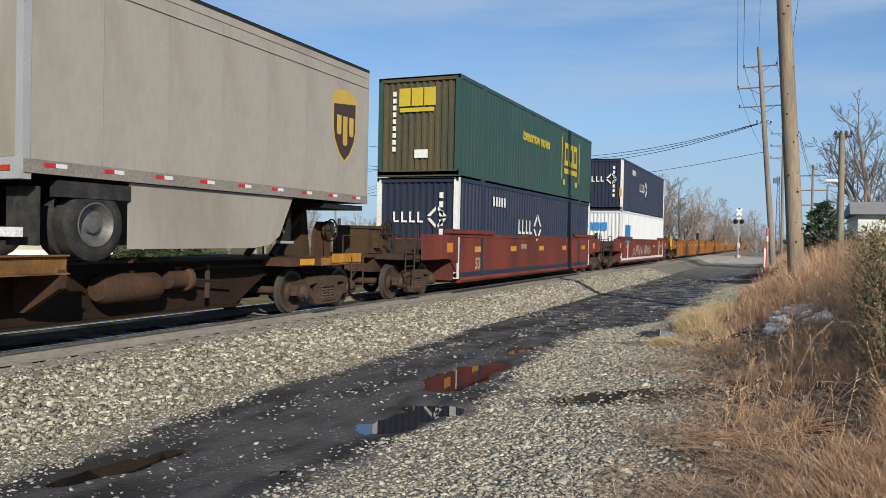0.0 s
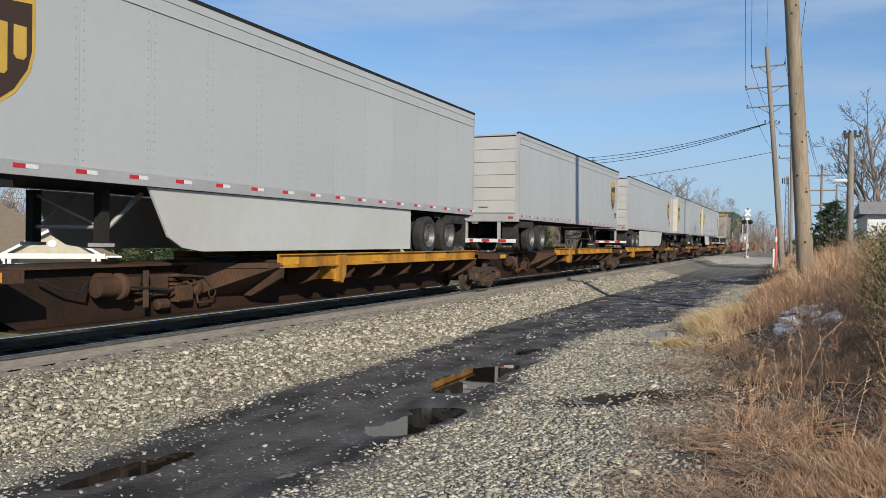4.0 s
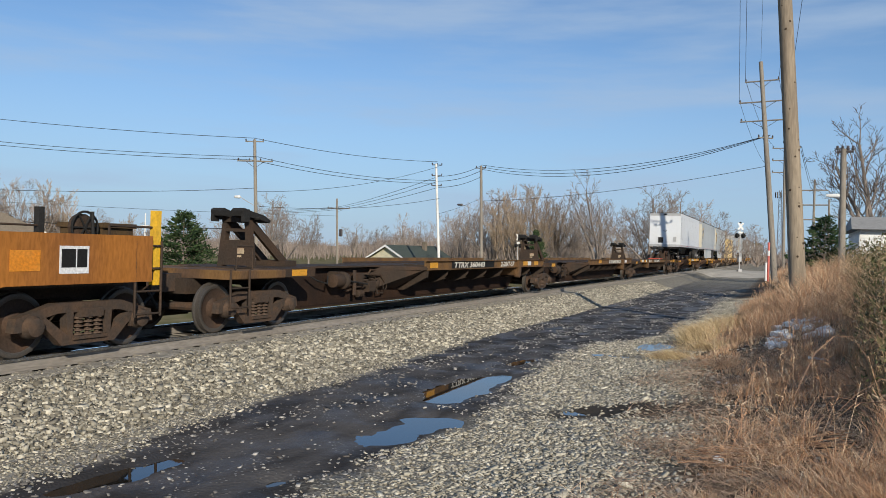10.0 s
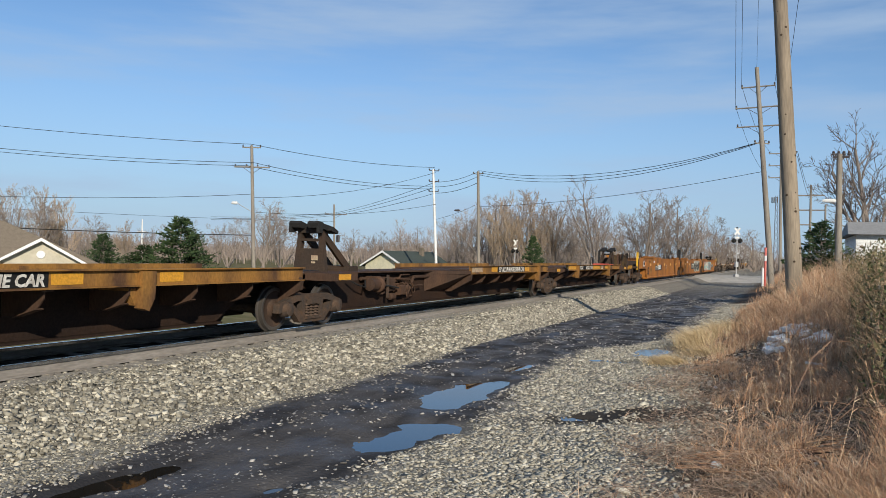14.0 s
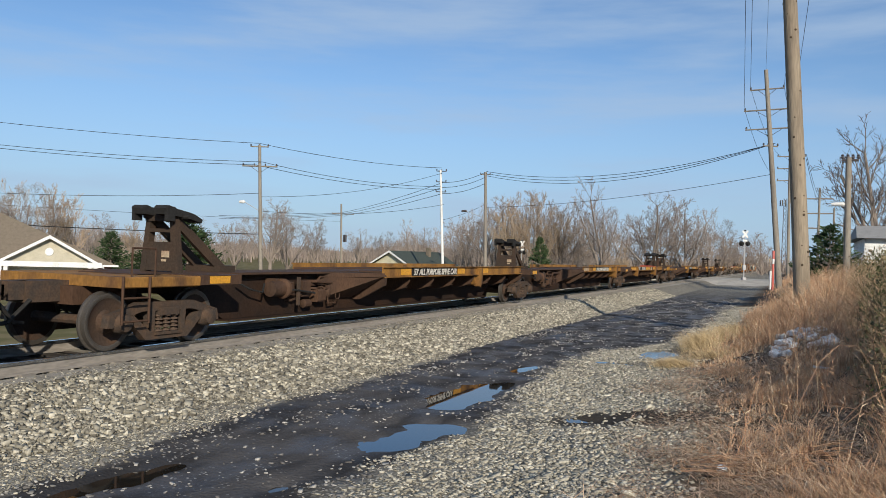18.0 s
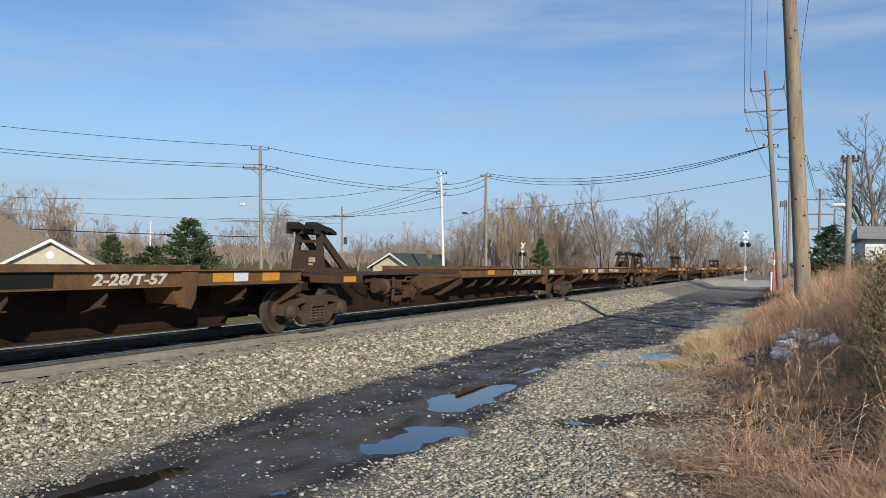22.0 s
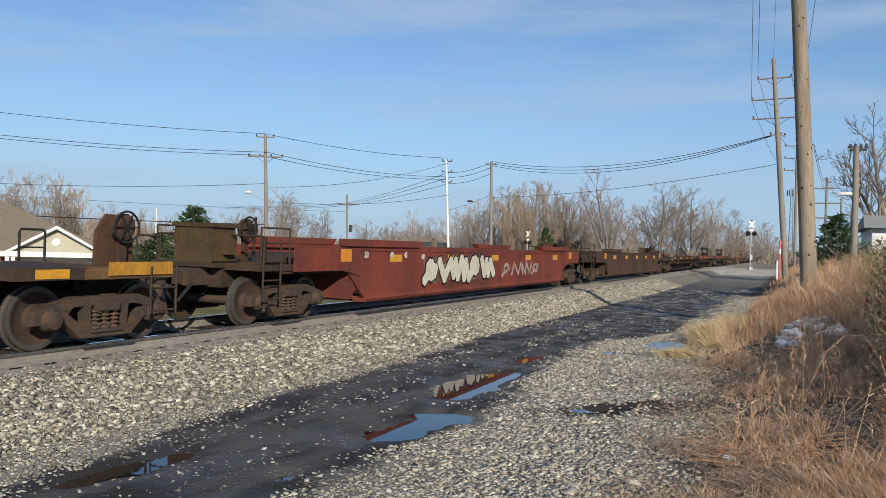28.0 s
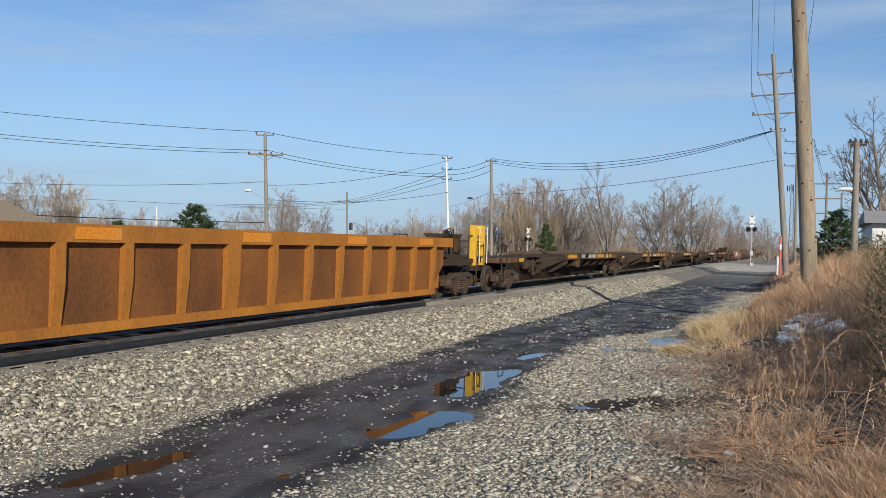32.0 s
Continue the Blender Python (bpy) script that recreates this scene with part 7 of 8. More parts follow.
def pole(base, top, r0, r1, mname, label, knots=0):
    root = thing("utility_pole", pose(*base), label, "utility pole", "utility poles")
    d = Vector(top) - Vector(base)
    sh = Shape().pipe([Vector((0, 0, -0.3))] + [d * (i / 6) for i in range(1, 7)], [r0] + [r0 + (r1 - r0) * i / 6 for i in range(1, 7)], 18)
    part("shaft", sh, mname, root, smooth=True)
    if knots:
        kr = random.Random(int(base[1] * 10))
        for i in range(knots):
            f, ang = kr.uniform(0.02, 0.6), kr.uniform(2.6, 5.9)
            r = r0 + (r1 - r0) * f
            m = Matrix.Translation(d * f + Vector((math.cos(ang), math.sin(ang), 0)) * (r - 0.012)) @ pose(0, 0, 0, 0, 90, math.degrees(ang))
            part("knot", kept_knot(), "knot", root, at=m @ Matrix.Scale(kr.uniform(0.6, 1.3), 4))
    return root


def arm(root, z, half, axis, size=0.05, lean=Vector((0, 0, 0)), pins=2, braced=True, mname="polegrey"):
    """A crossarm with braces and insulators, at a height on a pole."""
    c = Vector((0, 0, z)) + lean
    ax = Vector((axis[0], axis[1], 0)).normalized()
    a = part("crossarm", Shape().tube(c - ax * half, c + ax * half, size, n=6), mname, root)
    if braced:
        part("brace", Shape().tube(c - ax * half * 0.55, c - Vector((0, 0, 0.55)), 0.018, n=5).tube(c + ax * half * 0.55, c - Vector((0, 0, 0.55)), 0.018, n=5), "insulator", a)
    for i in range(pins):
        f = -0.95 + 1.9 * i / max(1, pins - 1)
        part("insulator", Shape().lathe([(0, 0.02), (0.03, 0.07), (0.07, 0.07), (0.10, 0.04), (0.13, 0.06), (0.17, 0.03)], c + ax * half * f + Vector((0, 0, size)), "z", 8), "insulator", a)


def wire(points, sag=0.5, r=0.014, label="black overhead power line between poles"):
    pts = [Vector(points[0])]
    for p, q in zip(points, points[1:]):
        p, q = Vector(p), Vector(q)
        pts += [p.lerp(q, i / 14) - Vector((0, 0, sag * 2.2 * (i / 14) * (1 - i / 14))) for i in range(1, 15)]
    sh = Shape().pipe(pts, r, 5)
    single("power_line", sh, "wire", label, "power line", "overhead lines")


# near pole, leaning over the lane
b0, t0 = spot(-0.72, -2.9, 23), spot(1.95, 32, 23)
big = pole(b0, t0, 0.215, 0.145, "pole", "tall leaning weathered wooden utility pole in the brush", 34)
# transmission pole with three arms
b2, t2 = spot(0.80, -1.5, 60), spot(2.06, 13.0, 60)
p2 = pole(b2, t2, 0.215, 0.135, "polegrey", "tall grey wooden pole with three crossarms", 20)
d2 = t2 - b2
for el, half in ((11.75, 1.15), (10.4, 1.65), (9.15, 1.65)):
    z = 2.2 + 60 * math.tan(radians(el)) - b2.z
    arm(p2, z, half, (1, -0.15), 0.05, Vector((d2.x, d2.y, 0)) * (z / d2.z), 2)
zj = 2.2 + 60 * math.tan(radians(8.0)) - b2.z
arm(p2, zj, 0.55, (1, 0.6), 0.045, Vector((d2.x, d2.y, 0)) * (zj / d2.z), 4, False)
joint = b2 + Vector((d2.x, d2.y, 0)) * (zj / d2.z) + Vector((0, 0, zj))
b5, t5 = spot(0.30, -0.6, 92), spot(0.42, 8.3, 92)
p5 = pole(b5, t5, 0.17, 0.11, "polegrey", "wooden pole with crossarms farther along the track")
for el in (7.3, 6.5, 5.7):
    arm(p5, 2.2 + 92 * math.tan(radians(el)) - b5.z, 1.4, (1, 0), 0.055)
# poles along the road beyond the track
bL, tL = spot(36.95, -3.2, 66), spot(37.4, 7.25, 66)
pL = pole(bL, tL, 0.17, 0.12, "polegrey", "wooden pole with crossarms and a street light beyond the track", 10)
zL = tL.z - bL.z
arm(pL, zL - 0.15, 0.75, (1, 0.4), 0.05, Vector((tL.x - bL.x, tL.y - bL.y, 0)), 3, False)
arm(pL, zL - 1.75, 1.45, (1, 0.4), 0.06, Vector((tL.x - bL.x, tL.y - bL.y, 0)) * 0.85, 4)
part("light_arm", Shape().tube((0, 0, zL - 5.6), (-1.2, -0.9, zL - 4.75), 0.03, n=6), "alu", pL)
part("street_light", Shape().lathe([(-0.3, 0.05), (-0.2, 0.12), (0.2, 0.14), (0.3, 0.06)], (-1.4, -1.05, zL - 4.72), "x", 10), "white", pL, "pale cobra-head street light")
bW, tW = spot(23.9, -2.6, 79), spot(24.4, 6.1, 79)
pW = pole(bW, tW, 0.15, 0.11, "white", "white painted utility pole beyond the track")
zW = tW.z - bW.z
for dz, half in ((0.12, 0.5), (1.2, 0.5), (2.2, 0.5)):
    arm(pW, zW - dz, half, (1, 0.5), 0.045, Vector((tW.x - bW.x, tW.y - bW.y, 0)) * 0.85, 3, False, "insulator")
bM, tM = spot(20.85, -2.6, 79), spot(21.12, 6.05, 79)
pM = pole(bM, tM, 0.17, 0.13, "polegrey", "grey wooden pole beyond the track with a lamp arm", 6)
arm(pM, tM.z - bM.z - 0.25, 0.5, (1, 0.2), 0.04, Vector((tM.x - bM.x, tM.y - bM.y, 0)), 3, False)
part("light_arm", Shape().tube((0, 0, 7.2), (-2.1, -0.6, 8.0), 0.03, n=6), "alu", pM)
part("street_light", Shape().lathe([(-0.3, 0.05), (-0.2, 0.1), (0.2, 0.12), (0.3, 0.06)], (-2.3, -0.65, 8.0), "x", 10), "insulator", pM)
bF, tF = spot(31.35, -1.5, 130), spot(31.5, 3.35, 130)
pF = pole(bF, tF, 0.18, 0.14, "polegrey", "wooden pole with a crossarm and transformer far beyond the track")
arm(pF, tF.z - bF.z - 1.6, 1.8, (1, 0.5), 0.08, Vector((0, 0, 0)), 3)
part("transformer", Shape().lathe([(-0.6, 0.2), (-0.55, 0.3), (0.5, 0.3), (0.6, 0.2)], (0.5, 0, tF.z - bF.z - 5.6), "z", 12), "insulator", pF)
bS, tS = spot(-3.2, -2.0, 33), spot(-3.1, 7.15, 33)
pS = pole(bS, tS, 0.13, 0.10, "polegrey", "wooden pole with street light beside the white house", 10)
zS = tS.z - bS.z
arm(pS, zS - 0.1, 0.28, (1, 0.1), 0.05, Vector((0, 0, 0)), 4, False, "insulator")
part("street_light", Shape().lathe([(-0.25, 0.05), (-0.15, 0.07), (0.15, 0.08), (0.25, 0.04)], (-0.35, 0, zS - 1.75), "x", 10), "white", pS)
part("light_arm", Shape().tube((0, 0, zS - 1.95), (-0.3, 0, zS - 1.75), 0.025, n=6), "alu", pS)
for yaw, el, d, n in ((-1.46, 5.2, 130, 3), (-2.35, 3.9, 150, 0), (-2.95, 3.3, 170, 0)):
    bb, tt = spot(yaw, -0.8, d), spot(yaw, el, d)
    pp = pole(bb, tt, 0.2, 0.15, "polegrey", "slim wooden pole far down the line")
    for k in range(n):
        arm(pp, tt.z - bb.z - 1.6 - 2.2 * k, 1.9, (1, 0), 0.1, Vector((0, 0, 0)), 0, False)
mast = spot(44.5, 1.8, 160)
mb = thing("antenna_mast", pose(mast.x, mast.y, FAR_Z), "thin white mast with a cross bar beyond the trees", "mast")
part("shaft", Shape().tube((0, 0, 0), (0, 0, mast.z - FAR_Z), 0.16, 0.12, 8), "white", mb)
part("cross_bar", Shape().tube((-1.1, 0, mast.z - FAR_Z - 2.4), (1.1, 0, mast.z - FAR_Z - 2.4), 0.09, n=6), "white", mb)
# cell tower
ct = spot(0.63, 4.5, 380)
tower = thing("cell_tower", pose(ct.x, ct.y, 0), "distant lattice cell tower with antennas", "tower")
for a in range(3):
    q = Vector((1.3 * math.cos(a * 2.1), 1.3 * math.sin(a * 2.1), 0))
    part("leg", Shape().tube(q, q * 0.45 + Vector((0, 0, ct.z)), 0.16, 0.12, 5), "insulator", tower)
lat = Shape()
for k in range(12):
    z = k * ct.z / 12
    for a in range(3):
        f, g = 1 - 0.55 * k / 12, 1 - 0.55 * (k + 1) / 12
        lat.tube((1.3 * f * math.cos(a * 2.1), 1.3 * f * math.sin(a * 2.1), z), (1.3 * g * math.cos(a * 2.1 + 2.1), 1.3 * g * math.sin(a * 2.1 + 2.1), z + ct.z / 12), 0.08, n=4)
part("lattice", lat, "insulator", tower)
ant = Shape()
for k in range(9):
    a = k * 0.7
    ant.box(1.9 * math.cos(a) - 0.25, 1.9 * math.cos(a) + 0.25, 1.9 * math.sin(a) - 0.25, 1.9 * math.sin(a) + 0.25, ct.z - 3.2, ct.z - 0.8)
part("antennas", ant, "placard", tower)
# wires
for el, off, sag in ((7.35, 0, 0.7), (6.05, 0.3, 0.9), (5.85, -0.3, 0.9)):
    wire([spot(62, el + 0.15, 75), spot(37.4, el, 66) + Vector((off, 0, 0)), spot(24.3, el - 1.25 + (0.15 if el > 7 else 0.1), 79)], sag, 0.022)
wire([spot(62, 2.9, 75), spot(37.3, 3.85, 66)], 1.0, 0.02)
wire([spot(60, 1.05, 72), spot(37.2, 0.95, 66)], 0.3, 0.035, "thick black telephone cable below the power lines")
wire([spot(60, 2.2, 90), spot(31.5, 2.1, 130)], 0.5, 0.02)
for el0, el1 in ((2.75, 5.7), (2.65, 5.35), (2.55, 4.9)):
    wire([spot(40, el0 - 0.6, 125), spot(31.4, el0, 130), spot(24.2, el1 - 0.5, 79), spot(21.1, el1 + 0.35, 79)], 0.5, 0.024)
wire([spot(37.3, 3.6, 66), spot(24.2, 5.9, 79)], 1.2, 0.018)
wire([spot(37.3, 2.6, 66), spot(24.1, 3.6, 79)], 1.0, 0.018)
for k, el in enumerate((6.1, 5.95, 5.8)):
    wire([spot(21.1, el, 79), joint + Vector((-0.5 + 0.4 * k, 0, 0.1 * k))], 2.3 + 0.35 * k, 0.022)
wire([spot(21.0, 3.5, 79), b2 + d2 * 0.52], 0.9, 0.018)
wire([spot(24.1, 2.5, 79), spot(20.9, 3.8, 79)], 0.3, 0.015)
for el, side, nx in ((11.75, -1.1, -1.15), (10.4, -1.6, -1.35), (11.75, 1.1, 0.35), (10.4, 1.6, 0.9)):
    z = 2.2 + 60 * math.tan(radians(el)) - b2.z
    c = b2 + d2 * (z / d2.z) + Vector((side, 0, 0.15))
    wire([c, Vector((nx, 20, 16.0))], 0.5, 0.012)
    e = b5 + Vector((side, 0, 2.2 + 92 * math.tan(radians(el - 4.4)) - b5.z))
    wire([c, e], 1.6, 0.014)
wire([t2, Vector((-0.7, 20, 16.6))], 0.4, 0.008)
for k in range(2):
    wire([spot(-0.6, 7.4 - k * 0.3, 60), spot(-1.45, 4.6 - k * 0.5, 130)], 0.8, 0.018)
# guy marker by the transmission pole, crossing signals


def guard_post(p, h, mname, label):
    root = thing("marker_post", pose(*p), label, "marker post")
    part("tube", Shape().lathe([(0, 0.075), (h - 0.05, 0.075), (h, 0.05)], (0, 0, 0), "z", 12), mname, root, smooth=True)
    part("band", Shape().lathe([(h - 0.9, 0.078), (h - 0.55, 0.078)], (0, 0, 0), "z", 12), "white", root)


M["markerred"] = mat("faded_red_plastic", (0.52, 0.10, 0.075), 0.5, spots=(0.6, 0.25, 0.2), scale=2, bump=0)
q = spot(1.22, -1.6, 57)
guard_post((q.x, q.y, q.z), 2.6, "markerred", "faded red guy wire marker beside the pole")
q = spot(1.36, -1.6, 57.5)
guard_post((q.x, q.y, q.z), 1.25, "white", "white guy wire marker beside the pole")


def crossing_signal(x, y, z, turn, h):
    root = thing("crossing_signal", pose(x, y, z, 0, 0, turn), "railway crossing signal with crossbuck and lamps", "crossing signal", "crossing signals")
    part("mast", Shape().tube((0, 0, 0), (0, 0, h), 0.06, n=10), "alu", root)
    part("base", Shape().box(-0.2, 0.2, -0.2, 0.2, 0, 0.25), "alu", root)
    for s in (-1, 1):
        b = Shape()
        dx, dz = math.cos(radians(s * 50)) * 0.46, math.sin(radians(s * 50)) * 0.46
        nx, nz = -math.sin(radians(s * 50)) * 0.10, math.cos(radians(s * 50)) * 0.10
        b.prism([(-dx - nx, h - 0.35 - dz - nz), (dx - nx, h - 0.35 + dz - nz), (dx + nx, h - 0.35 + dz + nz), (-dx + nx, h - 0.35 - dz + nz)], -0.09 - 0.012 * s, -0.075 - 0.012 * s)
        part("crossbuck_board", b, "white", root)
        part("lamp_hood", Shape().lathe([(-0.22, 0.15), (0.02, 0.15), (0.05, 0.08)], (s * 0.36, -0.05, h - 1.35), "y", 12), "black", root)
        part("lamp_disc", Shape().lathe([(0, 0.27), (0.015, 0.27)], (s * 0.36, 0.0, h - 1.35), "y", 16), "black", root)
    part("track_sign", Shape().box(-0.24, 0.24, -0.085, -0.07, h - 1.12, h - 0.92), "white", root)
    part("lamp_arm", Shape().tube((-0.4, 0, h - 1.35), (0.4, 0, h - 1.35), 0.04, n=6), "black", root)
    part("bell", Shape().lathe([(0, 0.12), (0.08, 0.1), (0.12, 0.03)], (0, 0, h), "z", 10), "black", root)
    part("relay_box", Shape().box(-0.16, 0.16, -0.15, 0.15, 1.05, 1.55), "alu", root)
    return root


q = spot(3.05, 0, 90)
crossing_signal(q.x, q.y, 0.6, 32, 5.2)
q = spot(18.3, 0, 95)
crossing_signal(q.x, q.y, -0.6, 62, 4.7)

# ---- houses ----


def house(name, x, y, z, turn, wide, deep, eave, rise, wall, roof, label, hip=False, over=0.45):
    """A gabled house: front gable towards -y of its own space."""
    root = thing(name, pose(x, y, z, 0, 0, turn), label, "house")
    w, d = wide / 2, deep
    part("wall", Shape().prism([(-w, 0), (w, 0), (w, eave), (0, eave + rise), (-w, eave)], 0, d), wall, root)
    k = over / w
    for s in (-1, 1):
        part("roof", Shape().prism([(s * (w + over), eave - rise * k), (s * (w + over), eave - rise * k + 0.12), (0, eave + rise + 0.14), (0, eave + rise + 0.01)], -over, d + over), roof, root, "shingled roof slope")
        part("rake_board", Shape().prism([(s * (w + over), eave - rise * k - 0.06), (s * (w + over), eave - rise * k + 0.13), (0, eave + rise + 0.15), (0, eave + rise - 0.08)], -over - 0.04, -over), "siding", root, "white rake trim")
    return root


q = spot(50.6, 0, 60)
hl = house("house", q.x, q.y, FAR_Z - 0.6, 50.6, 6.0, 9, 2.75, 1.75, "tan", "shingle", "tan house with a white-trimmed gabled porch beyond the track")
for x in (-2.9, -2.55, 2.55, 2.9):
    part("porch_column", Shape().box(x - 0.12, x + 0.12, -0.7, -0.46, 0, 2.6), "siding", hl)
part("porch_beam", Shape().box(-3.3, 3.3, -0.75, -0.45, 2.5, 2.85), "siding", hl)
part("gable_vent", Shape().lathe([(-0.06, 0.24), (-0.02, 0.28)], (0, 0, 3.5), "y", 16), "siding", hl, "round white gable vent")
for x in (-1.7, 0.0, 1.8):
    win = part("window", Shape().box(x - 0.5, x + 0.5, -0.03, 0.02, 1.0, 2.2), "siding", hl)
    for a in (-0.45, 0.02):
        part("pane", Shape().box(x + a, x + a + 0.43, -0.045, -0.03, 1.06, 2.14), "glass", win)
part("side_wing", Shape().prism([(-9, 0), (4.0, 0), (4.0, 2.7), (-9, 2.7)], 1.2, 9), "brick", hl)
part("main_roof", Shape().add([(-12, 0.6, 2.65), (4.4, 0.6, 2.65), (4.4, 10, 2.65), (-12, 10, 2.65), (-9, 5.2, 6.6), (-4.2, 5.2, 6.6)], [(0, 1, 5, 4), (1, 2, 5), (2, 3, 4, 5), (3, 0, 4), (0, 3, 2, 1)]), "shingle", hl, "large hipped brown shingle roof")
part("gutter", Shape().box(3.4, 4.45, 0.5, 0.62, 2.55, 2.68), "siding", hl)
q = spot(27.75, 0, 88)
h2 = house("house", q.x, q.y, FAR_Z - 0.2, -12, 5.6, 8.5, 2.5, 1.45, "yellowwall", "greenroof", "pale yellow house with a dark green roof beyond the track")
part("chimney", Shape().box(0.6, 1.05, 5.5, 5.95, 3.3, 4.55), "shingle", h2)
part("front_wing", Shape().box(2.8, 4.2, 1.0, 8.0, 0, 2.2), "yellowwall", h2)
part("wing_roof", Shape().prism([(2.7, 2.3), (4.7, 1.95), (4.7, 2.05), (2.7, 2.62)], 0.5, 8.6), "greenroof", h2)
M["greyroof"] = mat("grey_shingles", (0.34, 0.33, 0.31), 0.9, scale=4, grain=18)
q = spot(-6.6, 0, 41)
hr = thing("house", pose(q.x, q.y, 0.6), "small white-sided house with a grey roof behind the brush", "house")
part("wall", Shape().box(-1.75, 8, 0, 7, 0, 2.99), "siding", hr)
for i in range(14):
    part("siding_board", Shape().prism([(-0.012, 0.1 + i * 0.21), (-0.035, 0.1 + i * 0.21), (-0.008, 0.30 + i * 0.21)], -1.75, 8, "x"), "siding", hr)
part("roof", Shape().add([(-2.1, -0.4, 3.0), (8.4, -0.4, 3.0), (8.4, 7.4, 3.0), (-2.1, 7.4, 3.0), (-1.9, 3.5, 3.75), (8.4, 3.5, 3.75)], [(0, 1, 5, 4), (1, 2, 5), (2, 3, 4, 5), (3, 0, 4), (0, 3, 2, 1)]), "greyroof", hr, "low grey shingle roof")
win = part("window", Shape().box(-1.0, 0.3, -0.09, -0.04, 0.9, 2.0), "siding", hr)
part("pane", Shape().box(-0.92, 0.22, -0.105, -0.09, 0.98, 1.92), "glass", win)
part("air_conditioner", Shape().box(-1.7, -1.15, -0.5, -0.05, 0.85, 1.3), "alu", hr)

# ---- trees ----


def grow(seed, height, spread, levels=5, trunk_r=0.2, upward=0.3, limbs=5, fork_at=0.26, leader=True, twig_min=0.012):
    """Bare tree: a short trunk that divides into rising limbs; trunk and limbs in one mesh, the fine twigs in another."""
    rnd = random.Random(seed)
    wood, twigs = Shape(), Shape()

    def turned(d, tilt, a):
        s = d.orthogonal().normalized()
        t = d.cross(s)
        return (d * math.cos(tilt) + (s * math.cos(a) + t * math.sin(a)) * math.sin(tilt)).normalized()

    def limb(p, d, length, r, level):
        if level > 4:
            side = d.orthogonal().normalized() * twig_min
            twigs.add([p - side, p + side, p + (d + Vector((0, 0, 0.25))).normalized() * length], [(0, 1, 2)])
            return
        segs = (5, 6, 4, 3, 2)[level]
        turn = rnd.uniform(0, math.tau)
        for i in range(segs):
            d = (d + Vector((rnd.gauss(0, 0.07), rnd.gauss(0, 0.07), upward * 0.22 + rnd.gauss(0, 0.03)))).normalized()
            q = p + d * (length / segs)
            r2 = r * (1 - (0.80 if level == 1 else 0.7) / segs)
            if r > 0.03:
                wood.tube(p, q, r, r2, 7 if level < 2 else 5, False)
            else:
                twigs.tube(p, q, max(r, twig_min), max(r2, twig_min * 0.75), 3, False)
            if level < levels and (i > 0 or level > 2):
                for _ in range(1 if rnd.random() < 0.35 and level < 4 else 2):
                    turn += 2.4 + rnd.gauss(0, 0.4)
                    limb(q, turned(d, rnd.uniform(0.45, 0.95) * spread, turn), length * rnd.uniform(0.30, 0.52) * (1.1 - 0.1 * i), r2 * rnd.uniform(0.42, 0.62), level + 1)
            p, r = q, r2

    p, d, r = Vector((0, 0, -0.2)), Vector((0, 0, 1)), trunk_r
    for i in range(3):
        d = (d + Vector((rnd.gauss(0, 0.04), rnd.gauss(0, 0.04), 0.05))).normalized()
        q = p + d * (height * fork_at / 3)
        wood.tube(p, q, r, r * 0.93, 8, False)
        p, r = q, r * 0.93
    if leader:
        limb(p, d, height * 0.62, r * 0.8, 1)
    for i in range(limbs):
        limb(p - d * height * rnd.uniform(0.0, 0.08), turned(d, rnd.uniform(0.28, 0.75) * spread, i * math.tau / limbs + rnd.gauss(0, 0.3)), height * rnd.uniform(0.40, 0.58), r * rnd.uniform(0.5, 0.7), 1)
    return wood, twigs


def bare_tree(name, seed, height, spread, twig_mat, label, **kw):
    wood, twigs = grow(seed, height, spread, **kw)
    top = max(v[2] for v in twigs.v)
    k = height / top
    for sh in (wood, twigs):
        sh.v = [(x * k, y * k, z * k) for x, y, z in sh.v]
    root = new(name)
    tagged(root, label, "tree", "bare winter trees")
    part("trunk", raw_mesh("trunk", wood.v, wood.f, "bark"), "bark", root, "grey-brown trunk and limbs")
    part("crown", raw_mesh("crown", twigs.v, twigs.f, twig_mat), twig_mat, root, "bare branching twigs")
    return root


PROTO = [bare_tree("tree", 3, 10, 0.80, "twig", "tall bare deciduous tree beyond the track", upward=0.30, trunk_r=0.20, limbs=6, fork_at=0.24, twig_min=0.012),
         bare_tree("tree", 11, 10, 1.10, "twig", "broad bare deciduous tree beyond the track", upward=0.14, trunk_r=0.24, limbs=6, fork_at=0.22, twig_min=0.012),
         bare_tree("tree", 23, 10, 0.62, "twigtan", "slim bare tree with tan twigs beyond the track", upward=0.34, trunk_r=0.13, limbs=7, fork_at=0.10, twig_min=0.012),
         bare_tree("tree", 31, 10, 0.95, "twig", "bare tree with many fine twigs beyond the track", upward=0.18, trunk_r=0.16, limbs=7, fork_at=0.14, leader=False, twig_min=0.012)]
tree_rnd = random.Random(9)
used = set()


def plant(kind, yaw, top_el, d, z0=None):
    z0 = FAR_Z if z0 is None else z0
    x, y = at(yaw, d)
    h = 2.2 + d * math.tan(radians(top_el)) - z0
    src = PROTO[kind]
    m = pose(x, y, z0, 0, 0, tree_rnd.uniform(0, 360))
    if kind in used:
        ob = copy_thing(src, m)
    else:
        used.add(kind)
        ob = src
        ob.matrix_basis = m
    ob.scale = (h / 10,) * 3
    return ob


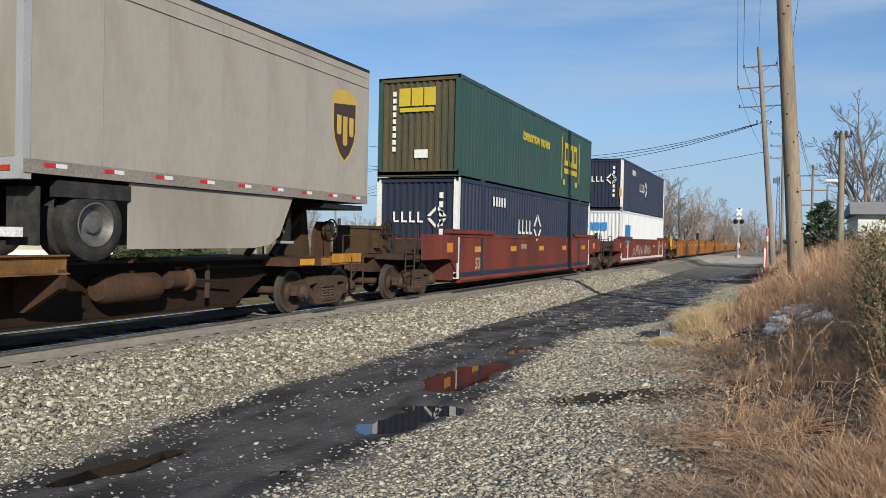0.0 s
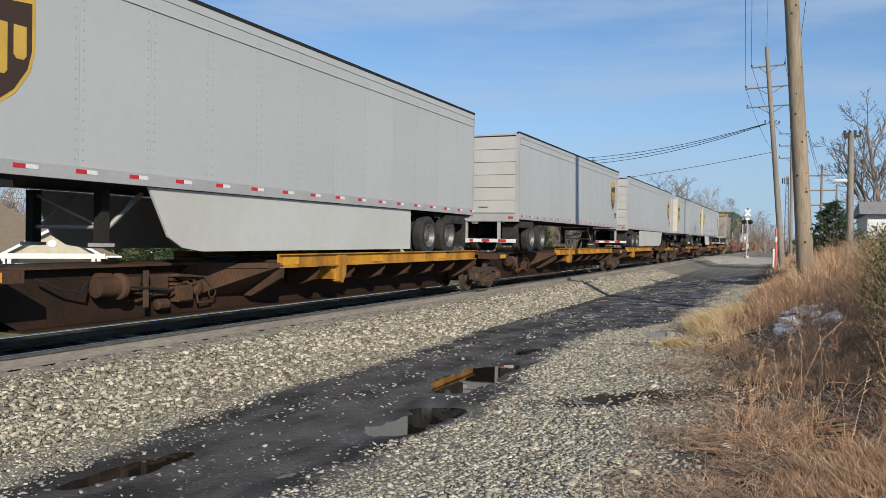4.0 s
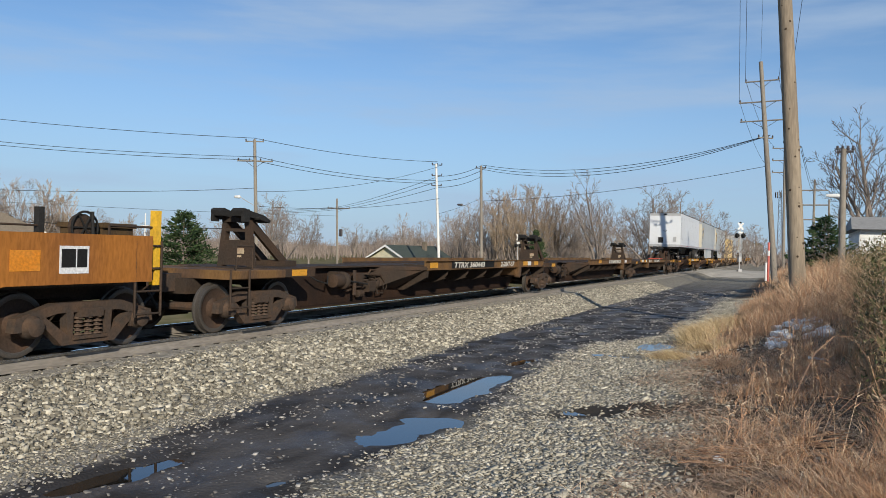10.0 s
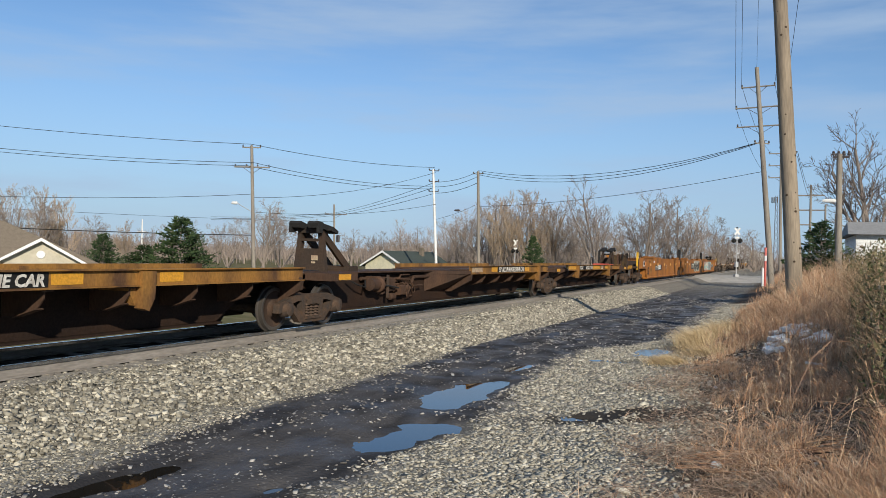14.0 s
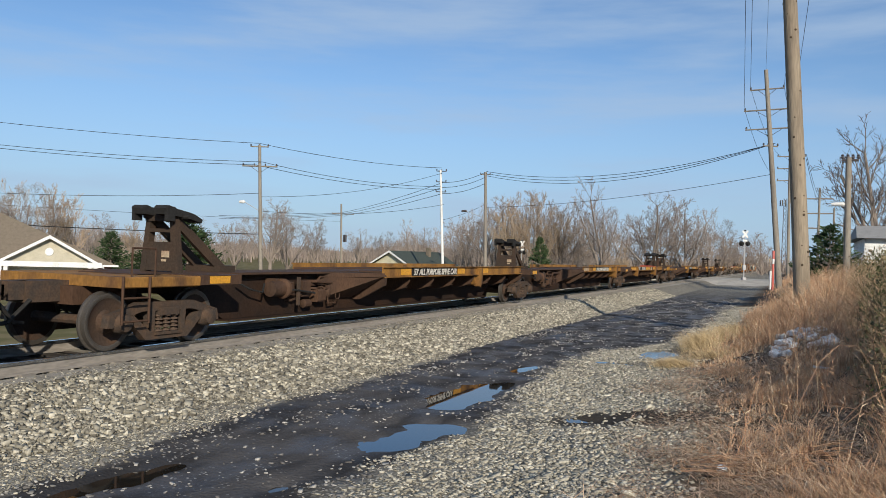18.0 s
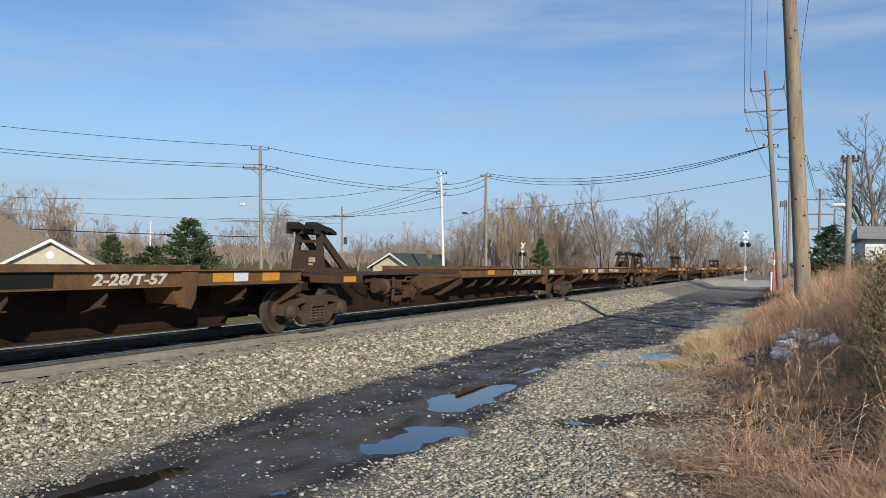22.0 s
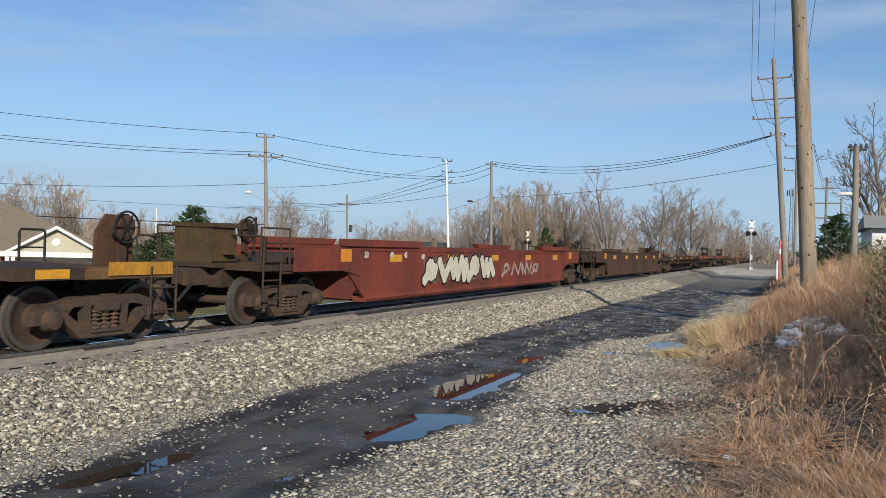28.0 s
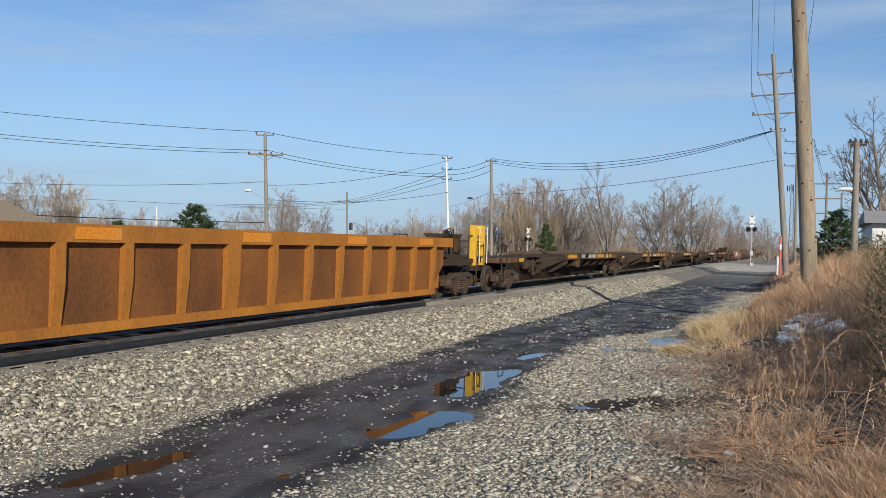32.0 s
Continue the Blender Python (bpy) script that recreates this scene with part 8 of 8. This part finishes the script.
for kind, yaw, el, d in ((0, 57, 3.9, 92), (2, 55.2, 3.4, 95), (1, 54, 3.6, 88), (2, 52.6, 3.9, 96), (3, 51.5, 3.6, 90), (2, 50.4, 3.9, 94), (2, 49.4, 3.3, 97), (3, 47.8, 2.0, 105),
                         (1, 36.4, 3.6, 105), (3, 35.2, 3.2, 110), (0, 33.4, 2.4, 125), (3, 38.8, 2.2, 120), (1, 30.2, 1.7, 170), (0, 26.4, 2.6, 120), (1, 25.6, 2.0, 140), (3, 23.2, 3.0, 125),
                         (0, 22.2, 3.6, 105), (3, 21.4, 3.9, 108), (1, 20.2, 4.3, 100), (2, 19.4, 4.3, 98), (3, 18.6, 4.6, 102), (2, 17.8, 4.8, 98), (2, 17.0, 5.0, 96), (3, 16.3, 4.9, 100), (2, 15.6, 4.3, 98), (3, 14.7, 3.6, 104),
                         (0, 12.8, 6.0, 92), (3, 12.0, 3.4, 120), (1, 9.2, 4.9, 105), (3, 8.4, 4.6, 108), (1, 6.9, 4.4, 110), (0, 5.9, 4.0, 112), (3, 5.0, 3.2, 115), (1, 3.9, 2.4, 150), (3, 2.9, 2.3, 170), (1, 1.9, 2.1, 180),
                         (3, 10.4, 2.6, 150), (1, 13.6, 2.8, 140), (3, 28.3, 1.6, 180), (0, 41.0, 2.0, 120), (2, 45.6, 1.8, 130), (3, 43.5, 1.6, 140)):
    plant(kind, yaw, el, d)
for kind, yaw, el, d in ((3, 14.9, 1.9, 98), (3, 13.0, 1.6, 100), (2, 11.0, 1.5, 105), (3, 9.8, 1.9, 110), (2, 7.6, 1.7, 112), (3, 20.6, 2.0, 100), (3, 22.8, 1.6, 110), (2, 4.4, 1.8, 125)):
    plant(kind, yaw, el, d)
giant = bare_tree("tree", 40, 12.6, 0.95, "twigdark", "large dark bare tree behind the white house", upward=0.3, trunk_r=0.34, limbs=6, twig_min=0.016)
gx, gy = at(-5.1, 62)
giant.matrix_basis = pose(gx, gy, 0.5, 0, 0, 40)
giant2 = copy_thing(giant, pose(*at(-5.6, 80), 0.5, 0, 0, 200))
giant2.scale = (0.72,) * 3
# brush thicket hanging in from beside the camera's far edge
thick = bare_tree("shrub", 52, 3.2, 1.2, "twig", "bare tangled shrub on the bank", levels=3, upward=0.2, trunk_r=0.04, limbs=7, fork_at=0.05, twig_min=0.004)
thick.matrix_basis = pose(3.0, 22, 0.8, 0, 0, 10)
thick.scale = (0.5,) * 3
for x, y, s, r in ((2.6, 29, 0.45, 150), (2.6, 17.5, 0.4, 300)):
    copy_thing(thick, pose(x, y, bank(x, y) - 0.1, 0, 0, r)).scale = (s,) * 3


def evergreen(seed, height, width, label):
    """Layered boughs of small needle sprays round a trunk."""
    rnd = random.Random(seed)
    root = new("evergreen_tree")
    tagged(root, label, "tree", "evergreen trees")
    part("trunk", Shape().tube((0, 0, 0), (0, 0, height * 0.96), 0.16, 0.02, 8), "bark", root)
    v, f = [], []
    limbs = Shape()
    z = height * 0.10
    while z < height * 0.98:
        fr = 1 - z / height
        reach0 = width / 2 * (fr ** 0.75) * 1.05 + 0.08
        n = 6 + int(5 * fr)
        for i in range(n):
            a = rnd.uniform(0, math.tau)
            reach = reach0 * rnd.uniform(0.6, 1.12)
            d = Vector((math.cos(a), math.sin(a), rnd.uniform(-0.05, 0.3)))
            limbs.tube((0, 0, z), Vector((0, 0, z)) + d * reach * 0.9, 0.025, 0.008, 3, False)
            k = int(30 * reach / (width / 2)) + 8
            for j in range(k):
                q = Vector((0, 0, z)) + d * reach * rnd.uniform(0.25, 1.0) + Vector((rnd.gauss(0, 0.13), rnd.gauss(0, 0.13), rnd.gauss(0, 0.09)))
                e = (d + Vector((rnd.gauss(0, 0.6), rnd.gauss(0, 0.6), rnd.uniform(0.0, 0.7)))).normalized() * rnd.uniform(0.2, 0.42)
                s = e.orthogonal().normalized() * 0.075
                o = len(v)
                v += [tuple(q - s), tuple(q + s), tuple(q + e)]
                f.append((o, o + 1, o + 2))
        z += 0.17 + 0.06 * fr
    tagged(part("bough", limbs, "bark", root), kind="stuff")
    part("needles", raw_mesh("needles", v, f, "leaf"), "leaf", root, "dark green needle sprays")
    return root


E1 = evergreen(2, 6.4, 7.4, "broad dark pine tree beyond the track")
E1.matrix_basis = pose(*at(42.0, 64), FAR_Z - 0.4)
E2 = copy_thing(E1, pose(*at(46.9, 70), FAR_Z - 0.6, 0, 0, 120))
E2.scale = (0.66, 0.66, 0.82)
E3 = copy_thing(E1, pose(*at(44.3, 68), FAR_Z - 0.8, 0, 0, 220))
E3.scale = (0.85, 0.85, 0.72)
E4 = copy_thing(E1, pose(*at(-2.15, 39), 0.3, 0, 0, 60))
E4.scale = (0.56, 0.56, 0.60)
E5 = copy_thing(E1, pose(*at(17.0, 84), FAR_Z, 0, 0, 10))
E5.scale = (0.5, 0.5, 0.92)
# far woods on the horizon
n = 7000
yaw = np.radians(rng.uniform(-25, 75, n))
d = rng.uniform(190, 430, n)
h = rng.uniform(4.5, 10.0, n) * (0.85 + 0.25 * np.sin(yaw * 9) * np.sin(yaw * 23 + 1))
foot = np.stack([-d * np.sin(yaw), d * np.cos(yaw), np.full(n, FAR_Z - 0.5)], -1)
stems, talls, leans, widths = [foot], [h * 0.9], [rng.normal(0, 0.4, (n, 3)) * (1, 1, 0)], [rng.uniform(0.07, 0.14, n)]
for k in range(8):
    start = rng.uniform(0.05, 0.6, n)
    stems.append(foot + np.stack([0 * h, 0 * h, h * start], -1))
    talls.append(h * (1 - start) * rng.uniform(0.55, 1.0, n))
    leans.append(rng.normal(0, 0.26, (n, 3)) * h[:, None] * (1, 1, 0))
    widths.append(rng.uniform(0.035, 0.09, n))
blades("far_woods", np.concatenate(stems), np.concatenate(talls), np.concatenate(leans), np.concatenate(widths), "farwood", "hazy brown line of bare woods on the horizon", "woods")

# ---- motion of the train ----


def motions():
    for ob, u, z, rz in TRAIN:
        walk(ob, [(0.0, pose(TRACK_X, u, RAIL_Z + z, 0, 0, rz)), (SECONDS, pose(TRACK_X, u + SPEED * SECONDS, RAIL_Z + z, 0, 0, rz))])


motions()
